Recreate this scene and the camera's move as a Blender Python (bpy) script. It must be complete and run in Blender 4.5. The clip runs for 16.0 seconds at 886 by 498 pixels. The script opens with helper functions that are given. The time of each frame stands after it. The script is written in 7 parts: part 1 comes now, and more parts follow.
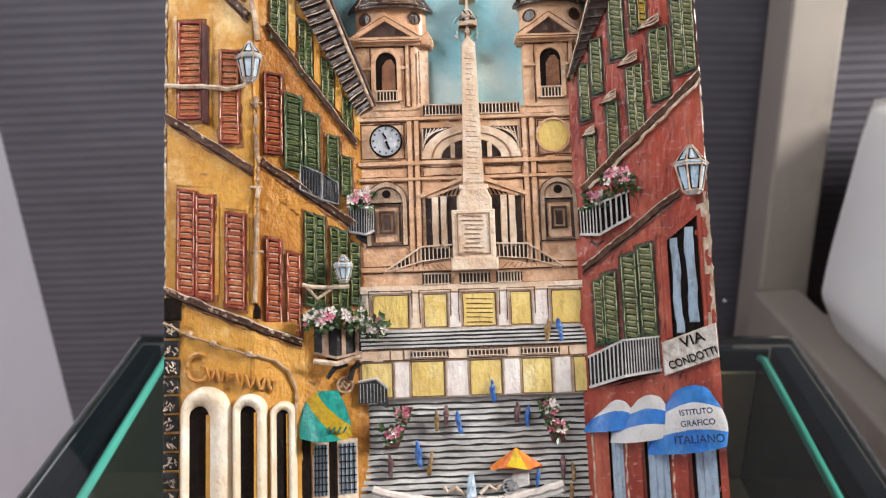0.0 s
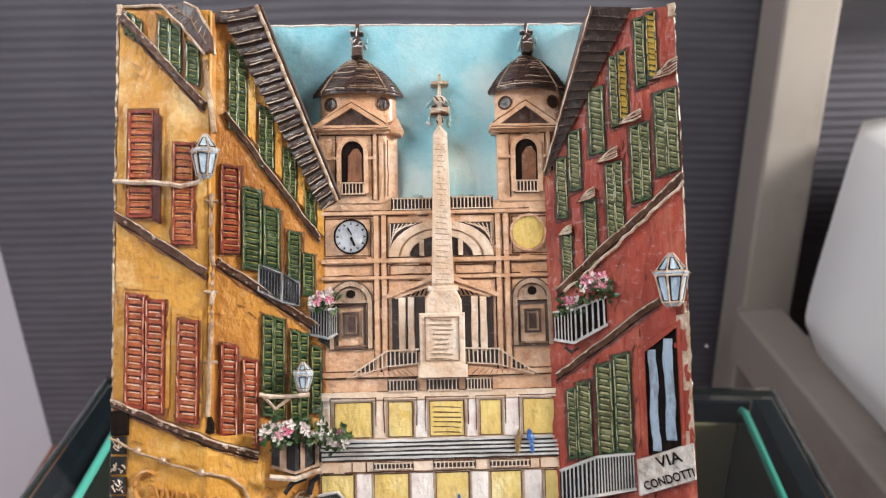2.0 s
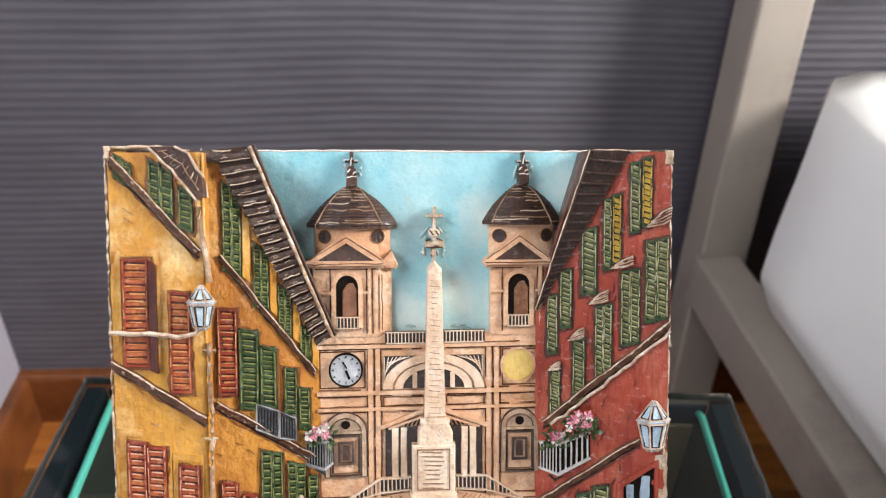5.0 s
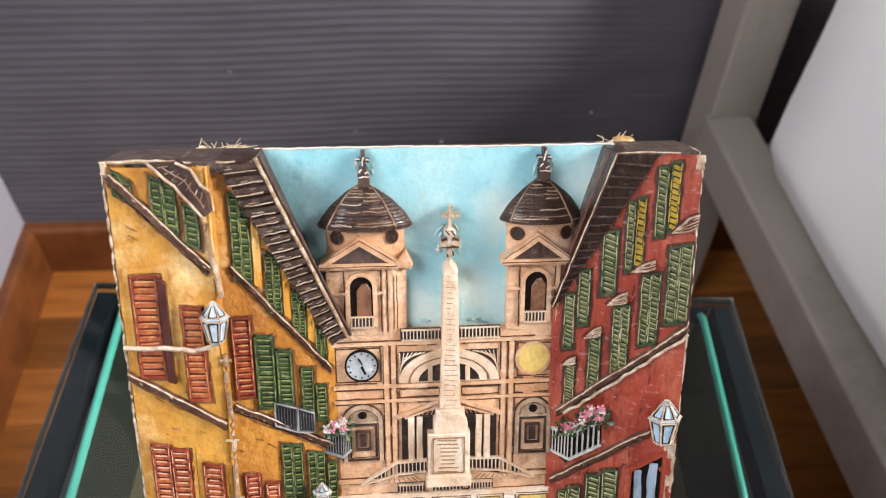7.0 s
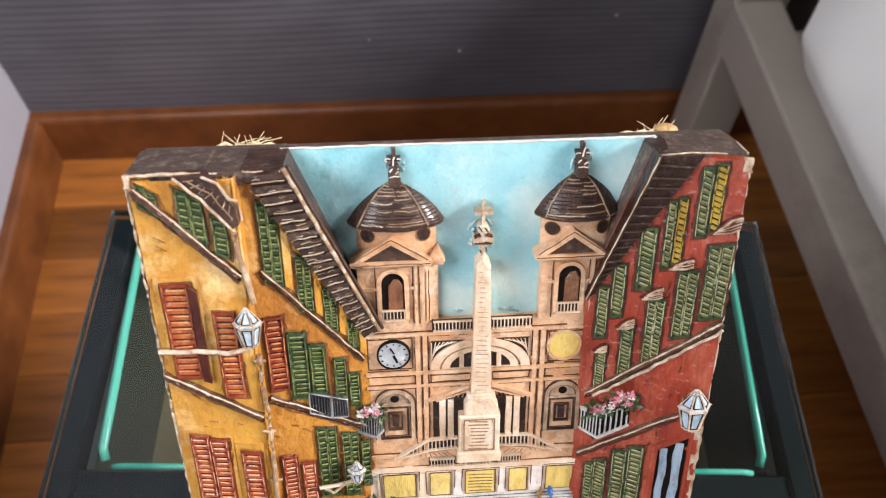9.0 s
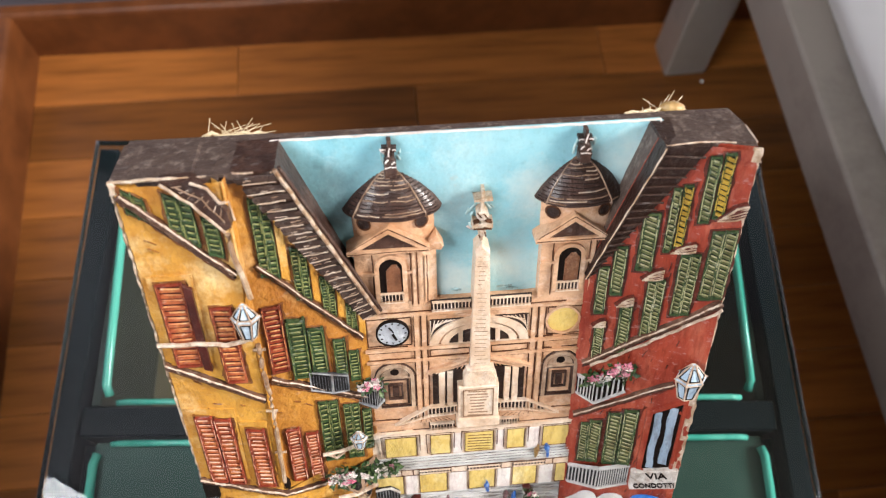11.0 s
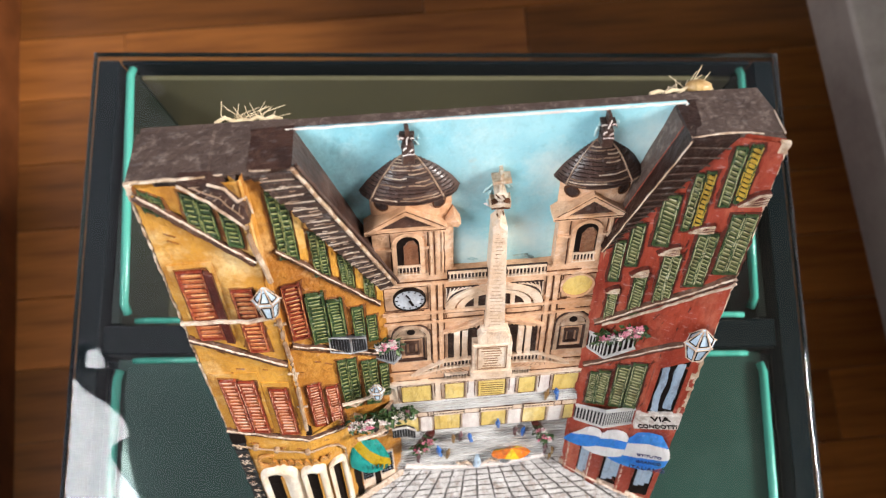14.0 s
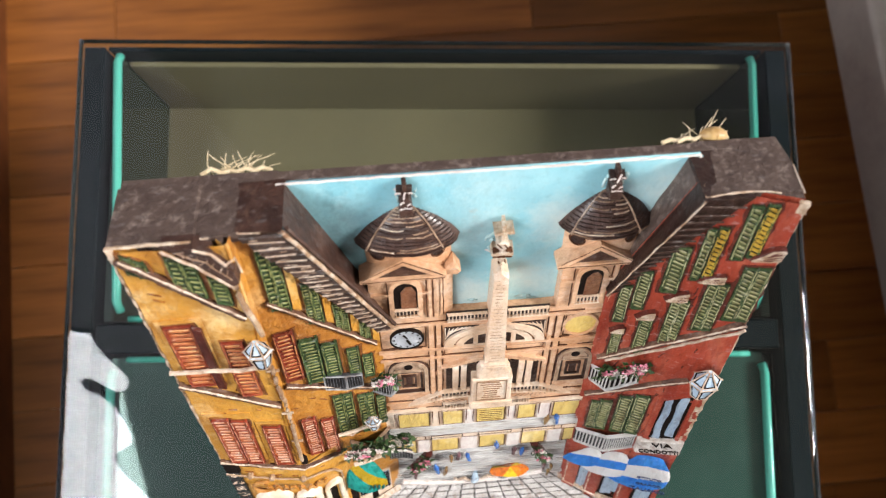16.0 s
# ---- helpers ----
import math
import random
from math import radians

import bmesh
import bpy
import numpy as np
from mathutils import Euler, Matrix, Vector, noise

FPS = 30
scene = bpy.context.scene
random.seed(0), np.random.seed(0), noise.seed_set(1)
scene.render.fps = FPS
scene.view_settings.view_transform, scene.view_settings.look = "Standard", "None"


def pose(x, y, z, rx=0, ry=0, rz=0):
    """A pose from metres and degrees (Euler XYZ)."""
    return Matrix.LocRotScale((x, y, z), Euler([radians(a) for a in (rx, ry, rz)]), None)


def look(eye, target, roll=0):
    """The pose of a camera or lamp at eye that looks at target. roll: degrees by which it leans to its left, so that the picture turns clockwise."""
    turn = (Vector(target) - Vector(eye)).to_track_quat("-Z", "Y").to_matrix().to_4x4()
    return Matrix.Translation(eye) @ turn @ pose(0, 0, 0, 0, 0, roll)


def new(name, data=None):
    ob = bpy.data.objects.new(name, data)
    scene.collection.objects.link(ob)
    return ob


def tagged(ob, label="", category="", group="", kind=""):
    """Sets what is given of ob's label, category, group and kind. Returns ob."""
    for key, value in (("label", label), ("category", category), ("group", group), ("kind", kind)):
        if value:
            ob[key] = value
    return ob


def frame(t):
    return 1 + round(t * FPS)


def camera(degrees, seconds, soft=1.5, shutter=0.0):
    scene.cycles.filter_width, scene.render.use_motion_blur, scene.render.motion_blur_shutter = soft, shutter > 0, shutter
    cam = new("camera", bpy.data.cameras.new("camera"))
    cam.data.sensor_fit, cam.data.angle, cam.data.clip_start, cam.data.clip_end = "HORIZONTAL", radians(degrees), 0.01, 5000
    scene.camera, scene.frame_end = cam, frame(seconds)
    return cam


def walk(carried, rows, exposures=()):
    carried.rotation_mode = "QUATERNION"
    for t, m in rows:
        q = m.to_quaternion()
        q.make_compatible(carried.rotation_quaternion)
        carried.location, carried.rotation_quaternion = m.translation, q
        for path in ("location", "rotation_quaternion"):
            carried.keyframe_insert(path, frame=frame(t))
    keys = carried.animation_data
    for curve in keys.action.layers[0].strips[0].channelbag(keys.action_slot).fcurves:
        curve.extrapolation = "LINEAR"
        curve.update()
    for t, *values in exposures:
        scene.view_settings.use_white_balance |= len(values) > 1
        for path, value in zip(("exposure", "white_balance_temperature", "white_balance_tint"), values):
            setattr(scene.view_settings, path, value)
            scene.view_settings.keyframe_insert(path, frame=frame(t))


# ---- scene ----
cam = camera(57.8, 16.0, soft=1.25)
METRES, EYE, TILT, LEAN, TURN = 0.38, 0.74, -24.0, 1.3, -1.9
ROWS = [
    (0.0, 0.0, 0.0, 0.0, 0.0, 0.0, -0.0),
    (0.5, -0.0072, 0.0004, 0.0206, -0.3, -0.2, -0.12),
    (1.0, -0.0201, 0.0237, 0.0511, -0.62, -0.44, -0.36),
    (1.5, 0.0102, 0.043, 0.0724, -0.64, -1.06, -0.61),
    (2.0, 0.0155, 0.0385, 0.1032, -0.91, -1.45, -0.83),
    (2.5, -0.0033, 0.0278, 0.1385, -1.07, -1.81, -1.1),
    (3.0, -0.0073, -0.0118, 0.1882, -1.7, -2.26, -1.51),
    (3.5, -0.007, -0.0006, 0.2258, -2.64, -3.22, -1.84),
    (4.0, -0.0165, 0.014, 0.2628, -3.47, -4.96, -2.2),
    (6.5, -0.0245, 0.1102, 0.4329, -4.06, -21.38, -2.33),
    (7.0, -0.0358, 0.1228, 0.4726, -3.91, -24.41, -2.28),
    (7.5, -0.0356, 0.1526, 0.4916, -3.73, -27.16, -2.22),
    (8.0, -0.0273, 0.184, 0.4966, -3.49, -29.74, -2.1),
    (8.5, -0.037, 0.1858, 0.5322, -3.42, -32.25, -1.98),
    (9.0, -0.0549, 0.193, 0.5631, -3.51, -34.64, -1.87),
    (11.5, -0.0586, 0.2783, 0.6406, -4.64, -46.06, -1.7),
    (12.0, -0.0665, 0.2917, 0.6568, -4.66, -48.19, -1.68),
    (12.5, -0.0794, 0.2993, 0.6668, -4.63, -50.07, -1.63),
    (13.0, -0.0792, 0.3067, 0.6729, -4.56, -51.72, -1.58),
    (13.5, -0.0745, 0.3175, 0.6829, -4.48, -53.1, -1.58),
    (14.0, -0.0666, 0.3367, 0.6904, -4.38, -54.31, -1.63),
    (14.5, -0.0693, 0.3494, 0.6919, -4.32, -55.43, -1.73),
    (15.0, -0.0691, 0.3683, 0.7033, -4.3, -56.46, -1.88),
    (15.5, -0.0636, 0.3888, 0.7129, -4.26, -57.47, -1.97),
    (16.0, -0.0615, 0.4188, 0.713, -4.19, -58.4, -1.89),
]
EXPOSURES = [(0.0, -0.37), (2.0, -0.33), (4.0, -0.23), (6.5, -0.15), (9.0, -0.08), (12.5, -0.09), (16.0, -0.10)]
walk(cam, [(t, pose(0, 0, EYE, TILT, LEAN, TURN) @ pose(METRES * x, METRES * y, METRES * z, 90 + pitch, roll, yaw)) for t, x, y, z, yaw, pitch, roll in ROWS], exposures=EXPOSURES)


# lens: near subject sharp, the room behind it soft
cam.data.dof.use_dof = True
cam.data.dof.focus_distance = 0.27
cam.data.dof.aperture_fstop = 16.0

# ---- light ----
world = bpy.data.worlds.new("daylight")
scene.world = world
world.use_nodes = True
wn, wl = world.node_tree.nodes, world.node_tree.links
sky = wn.new("ShaderNodeTexSky")
sky.sky_type = "NISHITA"
sky.sun_disc = False
sky.sun_elevation = radians(35)
sky.sun_rotation = radians(200)
wl.new(sky.outputs[0], wn["Background"].inputs[0])
wn["Background"].inputs[1].default_value = 0.1


def area_lamp(name, m, w, h, watts, colour):
    d = bpy.data.lights.new(name, "AREA")
    d.shape, d.size, d.size_y, d.energy, d.color = "RECTANGLE", w, h, watts, colour
    ob = new(name, d)
    ob.matrix_world = m
    return ob


# daylight that enters through three windows: a tall one across the room, one close beside the table, one beyond the bed
area_lamp("window_light_front", look((0.0, -2.44, 1.72), (0.0, 0.4, 0.6)), 0.9, 1.3, 9.5, (1.0, 0.975, 0.94))
area_lamp("window_light_side", look((-0.466, 0.10, 1.17), (0.35, 0.27, 0.68)), 0.46, 0.19, 5.9, (0.93, 0.97, 1.0))
area_lamp("window_light_bed_side", look((2.04, 0.03, 1.76), (0.0, 0.6, 0.55)), 0.4, 0.75, 118, (1.0, 0.97, 0.94))


# ---- materials ----
def material(name, base, rough=0.6, metal=0.0, second=None, scale=40.0, bump=0.1, bump_scale=None, stretch=(1, 1, 1),
             fine=0.0, spec=0.5, coat=0.0, third=None, third_scale=8.0, bump_dist=0.001, island=0.0):
    """Two scales of colour variation over base, and fine relief."""
    m = bpy.data.materials.new(name)
    m.use_nodes = True
    n, l = m.node_tree.nodes, m.node_tree.links
    b = n["Principled BSDF"]
    b.inputs["Roughness"].default_value = rough
    b.inputs["Metallic"].default_value = metal
    b.inputs["Specular IOR Level"].default_value = spec
    b.inputs["Coat Weight"].default_value = coat
    co = n.new("ShaderNodeTexCoord")
    mp = n.new("ShaderNodeMapping")
    mp.inputs["Scale"].default_value = stretch
    l.new(co.outputs["Object"], mp.inputs["Vector"])

    def noise_of(s, detail=4.0, rough_=0.6):
        t = n.new("ShaderNodeTexNoise")
        t.inputs["Scale"].default_value, t.inputs["Detail"].default_value = s, detail
        t.inputs["Roughness"].default_value = rough_
        l.new(mp.outputs[0], t.inputs["Vector"])
        return t.outputs["Fac"]

    def ramp(fac, lo, hi):
        r = n.new("ShaderNodeMapRange")
        r.inputs["From Min"].default_value, r.inputs["From Max"].default_value = lo, hi
        l.new(fac, r.inputs["Value"])
        return r.outputs[0]

    def mix(fac, a, bb):
        x = n.new("ShaderNodeMix")
        x.data_type = "RGBA"
        if fac is None:
            x.inputs["Factor"].default_value = 0.5
        else:
            l.new(fac, x.inputs["Factor"])
        for sock, v in ((x.inputs[6], a), (x.inputs[7], bb)):
            if isinstance(v, tuple):
                sock.default_value = (*v, 1)
            else:
                l.new(v, sock)
        return x.outputs[2]
    col = mix(ramp(noise_of(scale), 0.38, 0.66), base, second or tuple(c * 0.75 for c in base))
    if third:
        col = mix(ramp(noise_of(third_scale, 6.0, 0.75), 0.52, 0.70), col, third)
    if island:
        info = n.new("ShaderNodeObjectInfo")
        hs = n.new("ShaderNodeHueSaturation")
        l.new(ramp(info.outputs["Random"], 0, 1), hs.inputs["Value"])
        r = hs.inputs["Value"].links[0].from_node
        r.inputs["To Min"].default_value, r.inputs["To Max"].default_value = 1 - island, 1 + island
        l.new(col, hs.inputs["Color"])
        col = hs.outputs[0]
    l.new(col, b.inputs["Base Color"])
    if bump:
        bp = n.new("ShaderNodeBump")
        bp.inputs["Strength"].default_value, bp.inputs["Distance"].default_value = bump, bump_dist
        l.new(noise_of(bump_scale or scale * 4, 5.0), bp.inputs["Height"])
        l.new(bp.outputs[0], b.inputs["Normal"])
    return m


def glass_material(name, tint, gloss=True):
    """Clear tinted sheet; gloss: its face mirrors the room as glass does."""
    m = bpy.data.materials.new(name)
    m.use_nodes = True
    n, l = m.node_tree.nodes, m.node_tree.links
    n.remove(n["Principled BSDF"])
    clear = n.new("ShaderNodeBsdfTransparent")
    clear.inputs["Color"].default_value = (*tint, 1)
    out = n["Material Output"].inputs["Surface"]
    if not gloss:
        l.new(clear.outputs[0], out)
        return m
    shine = n.new("ShaderNodeBsdfGlossy")
    shine.inputs["Roughness"].default_value = 0.0
    fr = n.new("ShaderNodeFresnel")
    fr.inputs["IOR"].default_value = 1.52
    mx = n.new("ShaderNodeMixShader")
    for a, b in ((fr.outputs[0], mx.inputs[0]), (clear.outputs[0], mx.inputs[1]), (shine.outputs[0], mx.inputs[2]), (mx.outputs[0], out)):
        l.new(a, b)
    return m


WALLPAPER = material("ribbed_grey_wallpaper", (0.114, 0.108, 0.128), 0.62, second=(0.093, 0.088, 0.105), scale=9, bump=0.12, bump_scale=300, stretch=(1, 1, 3))
WHITE_WALL = material("lilac_white_plaster", (0.37, 0.352, 0.41), 0.8, second=(0.335, 0.32, 0.375), scale=5, bump=0.1, bump_scale=120)
CEILING = material("beige_ceiling_paint", (0.17, 0.158, 0.135), 0.85, scale=4, second=(0.15, 0.138, 0.12))
BEIGE_WALL = material("beige_wall_paint", (0.16, 0.15, 0.135), 0.8, second=(0.145, 0.135, 0.12), scale=5, bump=0.1, bump_scale=120)
SKIRTING = material("reddish_brown_skirting_wood", (0.19, 0.060, 0.017), 0.4, second=(0.12, 0.036, 0.010), scale=22, stretch=(0.12, 1, 1), bump=0.06)
PLANK = material("parquet_wood", (0.42, 0.148, 0.032), 0.36, second=(0.22, 0.074, 0.016), scale=55, stretch=(0.07, 1, 1), bump=0.05, third=(0.17, 0.058, 0.013), third_scale=14, island=0.42)
BED_METAL = material("taupe_lacquered_bed_frame", (0.37, 0.325, 0.28), 0.34, spec=0.5, second=(0.345, 0.305, 0.265), scale=16, bump=0.05, third=(0.25, 0.215, 0.185), third_scale=5)
LINEN = material("white_cotton_sheet", (0.92, 0.915, 0.89), 0.9, second=(0.88, 0.875, 0.855), scale=6, bump=0.15, bump_scale=700)
GLASS_TOP = glass_material("clear_greenish_glass", (0.84, 0.95, 0.91))
GLASS_INSIDE = glass_material("glass_underside", (0.97, 0.99, 0.98), gloss=False)
GLASS_SHELF = glass_material("green_tinted_glass", (0.62, 0.80, 0.72))
GLASS_EDGE = material("polished_green_glass_edge", (0.045, 0.34, 0.27), 0.12, second=(0.15, 0.55, 0.46), scale=60, stretch=(1, 0.06, 1), bump=0.0, spec=0.8)
# olive of the mirrored ceiling is put into this pane's base colour
OLIVE_PANE = material("olive_grey_ceiling_reflection_pane", (0.15, 0.118, 0.070), 0.12, second=(0.128, 0.103, 0.064), scale=7, bump=0.0, third=(0.15, 0.12, 0.072), third_scale=4)
OLIVE_BACK = material("olive_brown_compartment_back", (0.178, 0.138, 0.083), 0.2, second=(0.155, 0.122, 0.075), scale=7, bump=0.0)
SMOKED_PANE = material("smoked_green_glass_side", (0.020, 0.026, 0.022), 0.04, second=(0.016, 0.021, 0.018), scale=9, bump=0.0)
TEAL_PANE = material("dark_green_back_painted_glass", (0.030, 0.062, 0.052), 0.03, second=(0.024, 0.052, 0.044), scale=7, bump=0.0, third=(0.04, 0.075, 0.065), third_scale=4)
BLACK_FRAME = material("black_lacquered_steel", (0.005, 0.009, 0.011), 0.3, second=(0.007, 0.011, 0.014), scale=30, bump=0.0, spec=0.03)
STEEL = material("brushed_steel_pin", (0.6, 0.6, 0.58), 0.3, 1.0, scale=200)
EASEL_WOOD = material("dark_easel_wood", (0.09, 0.045, 0.02), 0.5, second=(0.06, 0.03, 0.013), scale=60, stretch=(1, 1, 0.1))


# ---- building helpers ----
def finish(bm, smooth=None, recalc=True):
    if recalc:
        bmesh.ops.recalc_face_normals(bm, faces=bm.faces)
    if smooth is not None:
        for f in bm.faces:
            f.smooth = smooth
    return bm


def part(name, bm, mat, parent=None, label="", m=None, smooth=None):
    """One mesh object out of a bmesh, under a thing or a part."""
    finish(bm, smooth)
    me = bpy.data.meshes.new(name)
    bm.to_mesh(me)
    bm.free()
    for x in (mat if isinstance(mat, (list, tuple)) else [mat]):
        me.materials.append(x)
    ob = new(name, me)
    ob.parent = parent
    if m is not None:
        ob.matrix_basis = m
    if label:
        ob["label"] = label
    return ob


def thing(name, m, label, category, group="", kind=""):
    ob = new(name)
    ob.empty_display_size = 0.02
    ob.matrix_basis = m
    return tagged(ob, label, category, group, kind)


def box(bm, x0, x1, y0, y1, z0, z1, bevel=0.0, seg=1, mi=0):
    before = set(bm.faces)
    r = bmesh.ops.create_cube(bm, size=1.0, matrix=Matrix.Translation(((x0 + x1) / 2, (y0 + y1) / 2, (z0 + z1) / 2)) @ Matrix.Diagonal((abs(x1 - x0), abs(y1 - y0), abs(z1 - z0), 1)))
    if bevel:
        edges = list({e for v in r["verts"] for e in v.link_edges})
        bmesh.ops.bevel(bm, geom=edges, offset=bevel, segments=seg, affect="EDGES", profile=0.5)
    for f in set(bm.faces) - before:
        f.material_index = mi
    return bm


def prism(bm, pts, y0, y1, mi=0):
    """An outline in x and z, drawn out from y0 to y1."""
    a = [bm.verts.new((x, y0, z)) for x, z in pts]
    b = [bm.verts.new((x, y1, z)) for x, z in pts]
    k = len(pts)
    fs = [bm.faces.new(a), bm.faces.new(b[::-1])]
    for i in range(k):
        fs.append(bm.faces.new((a[i], b[i], b[(i + 1) % k], a[(i + 1) % k])))
    for f in fs:
        f.material_index = mi
    return bm


def tube(bm, pts, r, sides=6, mi=0, taper=1.0, closed_ends=True):
    """A round rod along points; r at the start, r * taper at the end."""
    pts = [Vector(p) for p in pts]
    rings = []
    for i, p in enumerate(pts):
        d = (pts[min(i + 1, len(pts) - 1)] - pts[max(i - 1, 0)]).normalized()
        q = d.to_track_quat("Z", "Y")
        rr = r * (1 + (taper - 1) * i / max(1, len(pts) - 1))
        rings.append([bm.verts.new(p + q @ Vector((rr * math.cos(2 * math.pi * k / sides), rr * math.sin(2 * math.pi * k / sides), 0))) for k in range(sides)])
    for a, b in zip(rings, rings[1:]):
        for k in range(sides):
            bm.faces.new((a[k], a[(k + 1) % sides], b[(k + 1) % sides], b[k])).material_index = mi
    if closed_ends:
        bm.faces.new(rings[0][::-1]).material_index = mi
        bm.faces.new(rings[-1]).material_index = mi
    return bm


# ---- room ----
WALL_Y, SIDE_X = 0.892, -0.473


def room():
    # rear wall: horizontal ribs, hand-combed and slightly wavy
    bm = bmesh.new()
    rib, deep, steps = 0.0106, 0.0009, 6
    prev = None
    count = int(2.6 / rib * steps)
    xs = [SIDE_X - 0.02 + i * 0.08 for i in range(20)] + [1.1 + 0.19 * i for i in range(6)]
    for i in range(count + 1):
        zz = i * rib / steps
        yy = WALL_Y - deep * (0.5 + 0.5 * math.cos(2 * math.pi * i / steps))
        row = [bm.verts.new((x, yy, zz + 0.0042 * math.sin(6.5 * x + zz * 2.3) + 0.0012 * math.sin(19 * x + 4 * zz))) for x in xs]
        if prev:
            for k in range(len(xs) - 1):
                bm.faces.new((prev[k], prev[k + 1], row[k + 1], row[k]))
        prev = row
    tagged(part("wall_rear", bm, WALLPAPER, smooth=True), "grey wallpaper with fine horizontal ribs", "wall", kind="structure")
    bm = bmesh.new()
    box(bm, SIDE_X - 0.02, 2.05, WALL_Y + 0.004, WALL_Y + 0.12, 0, 2.6)
    tagged(part("wall_rear_core", bm, WHITE_WALL), "plain core of the ribbed wall", "wall", kind="structure")
    # side wall with a window beyond the table
    def holed(name, x0, x1, y0, y1, z0, z1, label):
        """A wall along y from -2.5 to the rear wall, with one opening."""
        bm = bmesh.new()
        box(bm, x0, x1, -2.5, y0, 0, 2.6)
        box(bm, x0, x1, y1, WALL_Y, 0, 2.6)
        box(bm, x0, x1, y0, y1, 0, z0)
        box(bm, x0, x1, y0, y1, z1, 2.6)
        tagged(part(name, bm, WHITE_WALL if x0 < 0 else BEIGE_WALL), label, "wall", kind="structure")
    holed("wall_side", SIDE_X - 0.12, SIDE_X, -0.16, 0.35, 1.04, 1.30, "plain white painted side wall with a window opening")
    holed("wall_far_side", 2.05, 2.17, -0.20, 0.26, 1.30, 2.20, "plain wall with a window opening")
    bm = bmesh.new()
    box(bm, SIDE_X - 0.12, -0.48, -2.6, -2.5, 0, 2.6)
    box(bm, 0.48, 2.17, -2.6, -2.5, 0, 2.6)
    box(bm, -0.48, 0.48, -2.6, -2.5, 0, 0.95)
    box(bm, -0.48, 0.48, -2.6, -2.5, 2.5, 2.6)
    tagged(part("wall_front", bm, BEIGE_WALL), "plain beige wall with a window opening", "wall", kind="structure")
    bm = bmesh.new()
    box(bm, SIDE_X - 0.12, 2.17, -2.6, WALL_Y + 0.1, 2.6, 2.7)
    tagged(part("ceiling", bm, CEILING), "plain beige ceiling", "ceiling", kind="structure")
    # skirting boards with a rounded top
    def board(length):
        bm = bmesh.new()
        prism(bm, [(0, 0), (0.016, 0), (0.016, 0.076), (0.0145, 0.081), (0.011, 0.084), (0, 0.084)], 0, length)
        return bm
    tagged(part("baseboard_rear", board(2.5), SKIRTING, m=Matrix(((0, 1, 0, SIDE_X), (-1, 0, 0, WALL_Y - 0.001), (0, 0, 1, 0), (0, 0, 0, 1)))), "varnished reddish-brown wooden skirting board", "skirting board", kind="structure")
    tagged(part("baseboard_side", board(WALL_Y + 2.5 - 0.018), SKIRTING, m=pose(SIDE_X, -2.5, 0)), "varnished reddish-brown wooden skirting board", "skirting board", kind="structure")


room()

# ---- nightstand ----
TABLE = pose(0.0191, 0.430, 0.490, 0, 0, -4.4)
TW, TD, TH = 0.2005, 0.44, 0.490


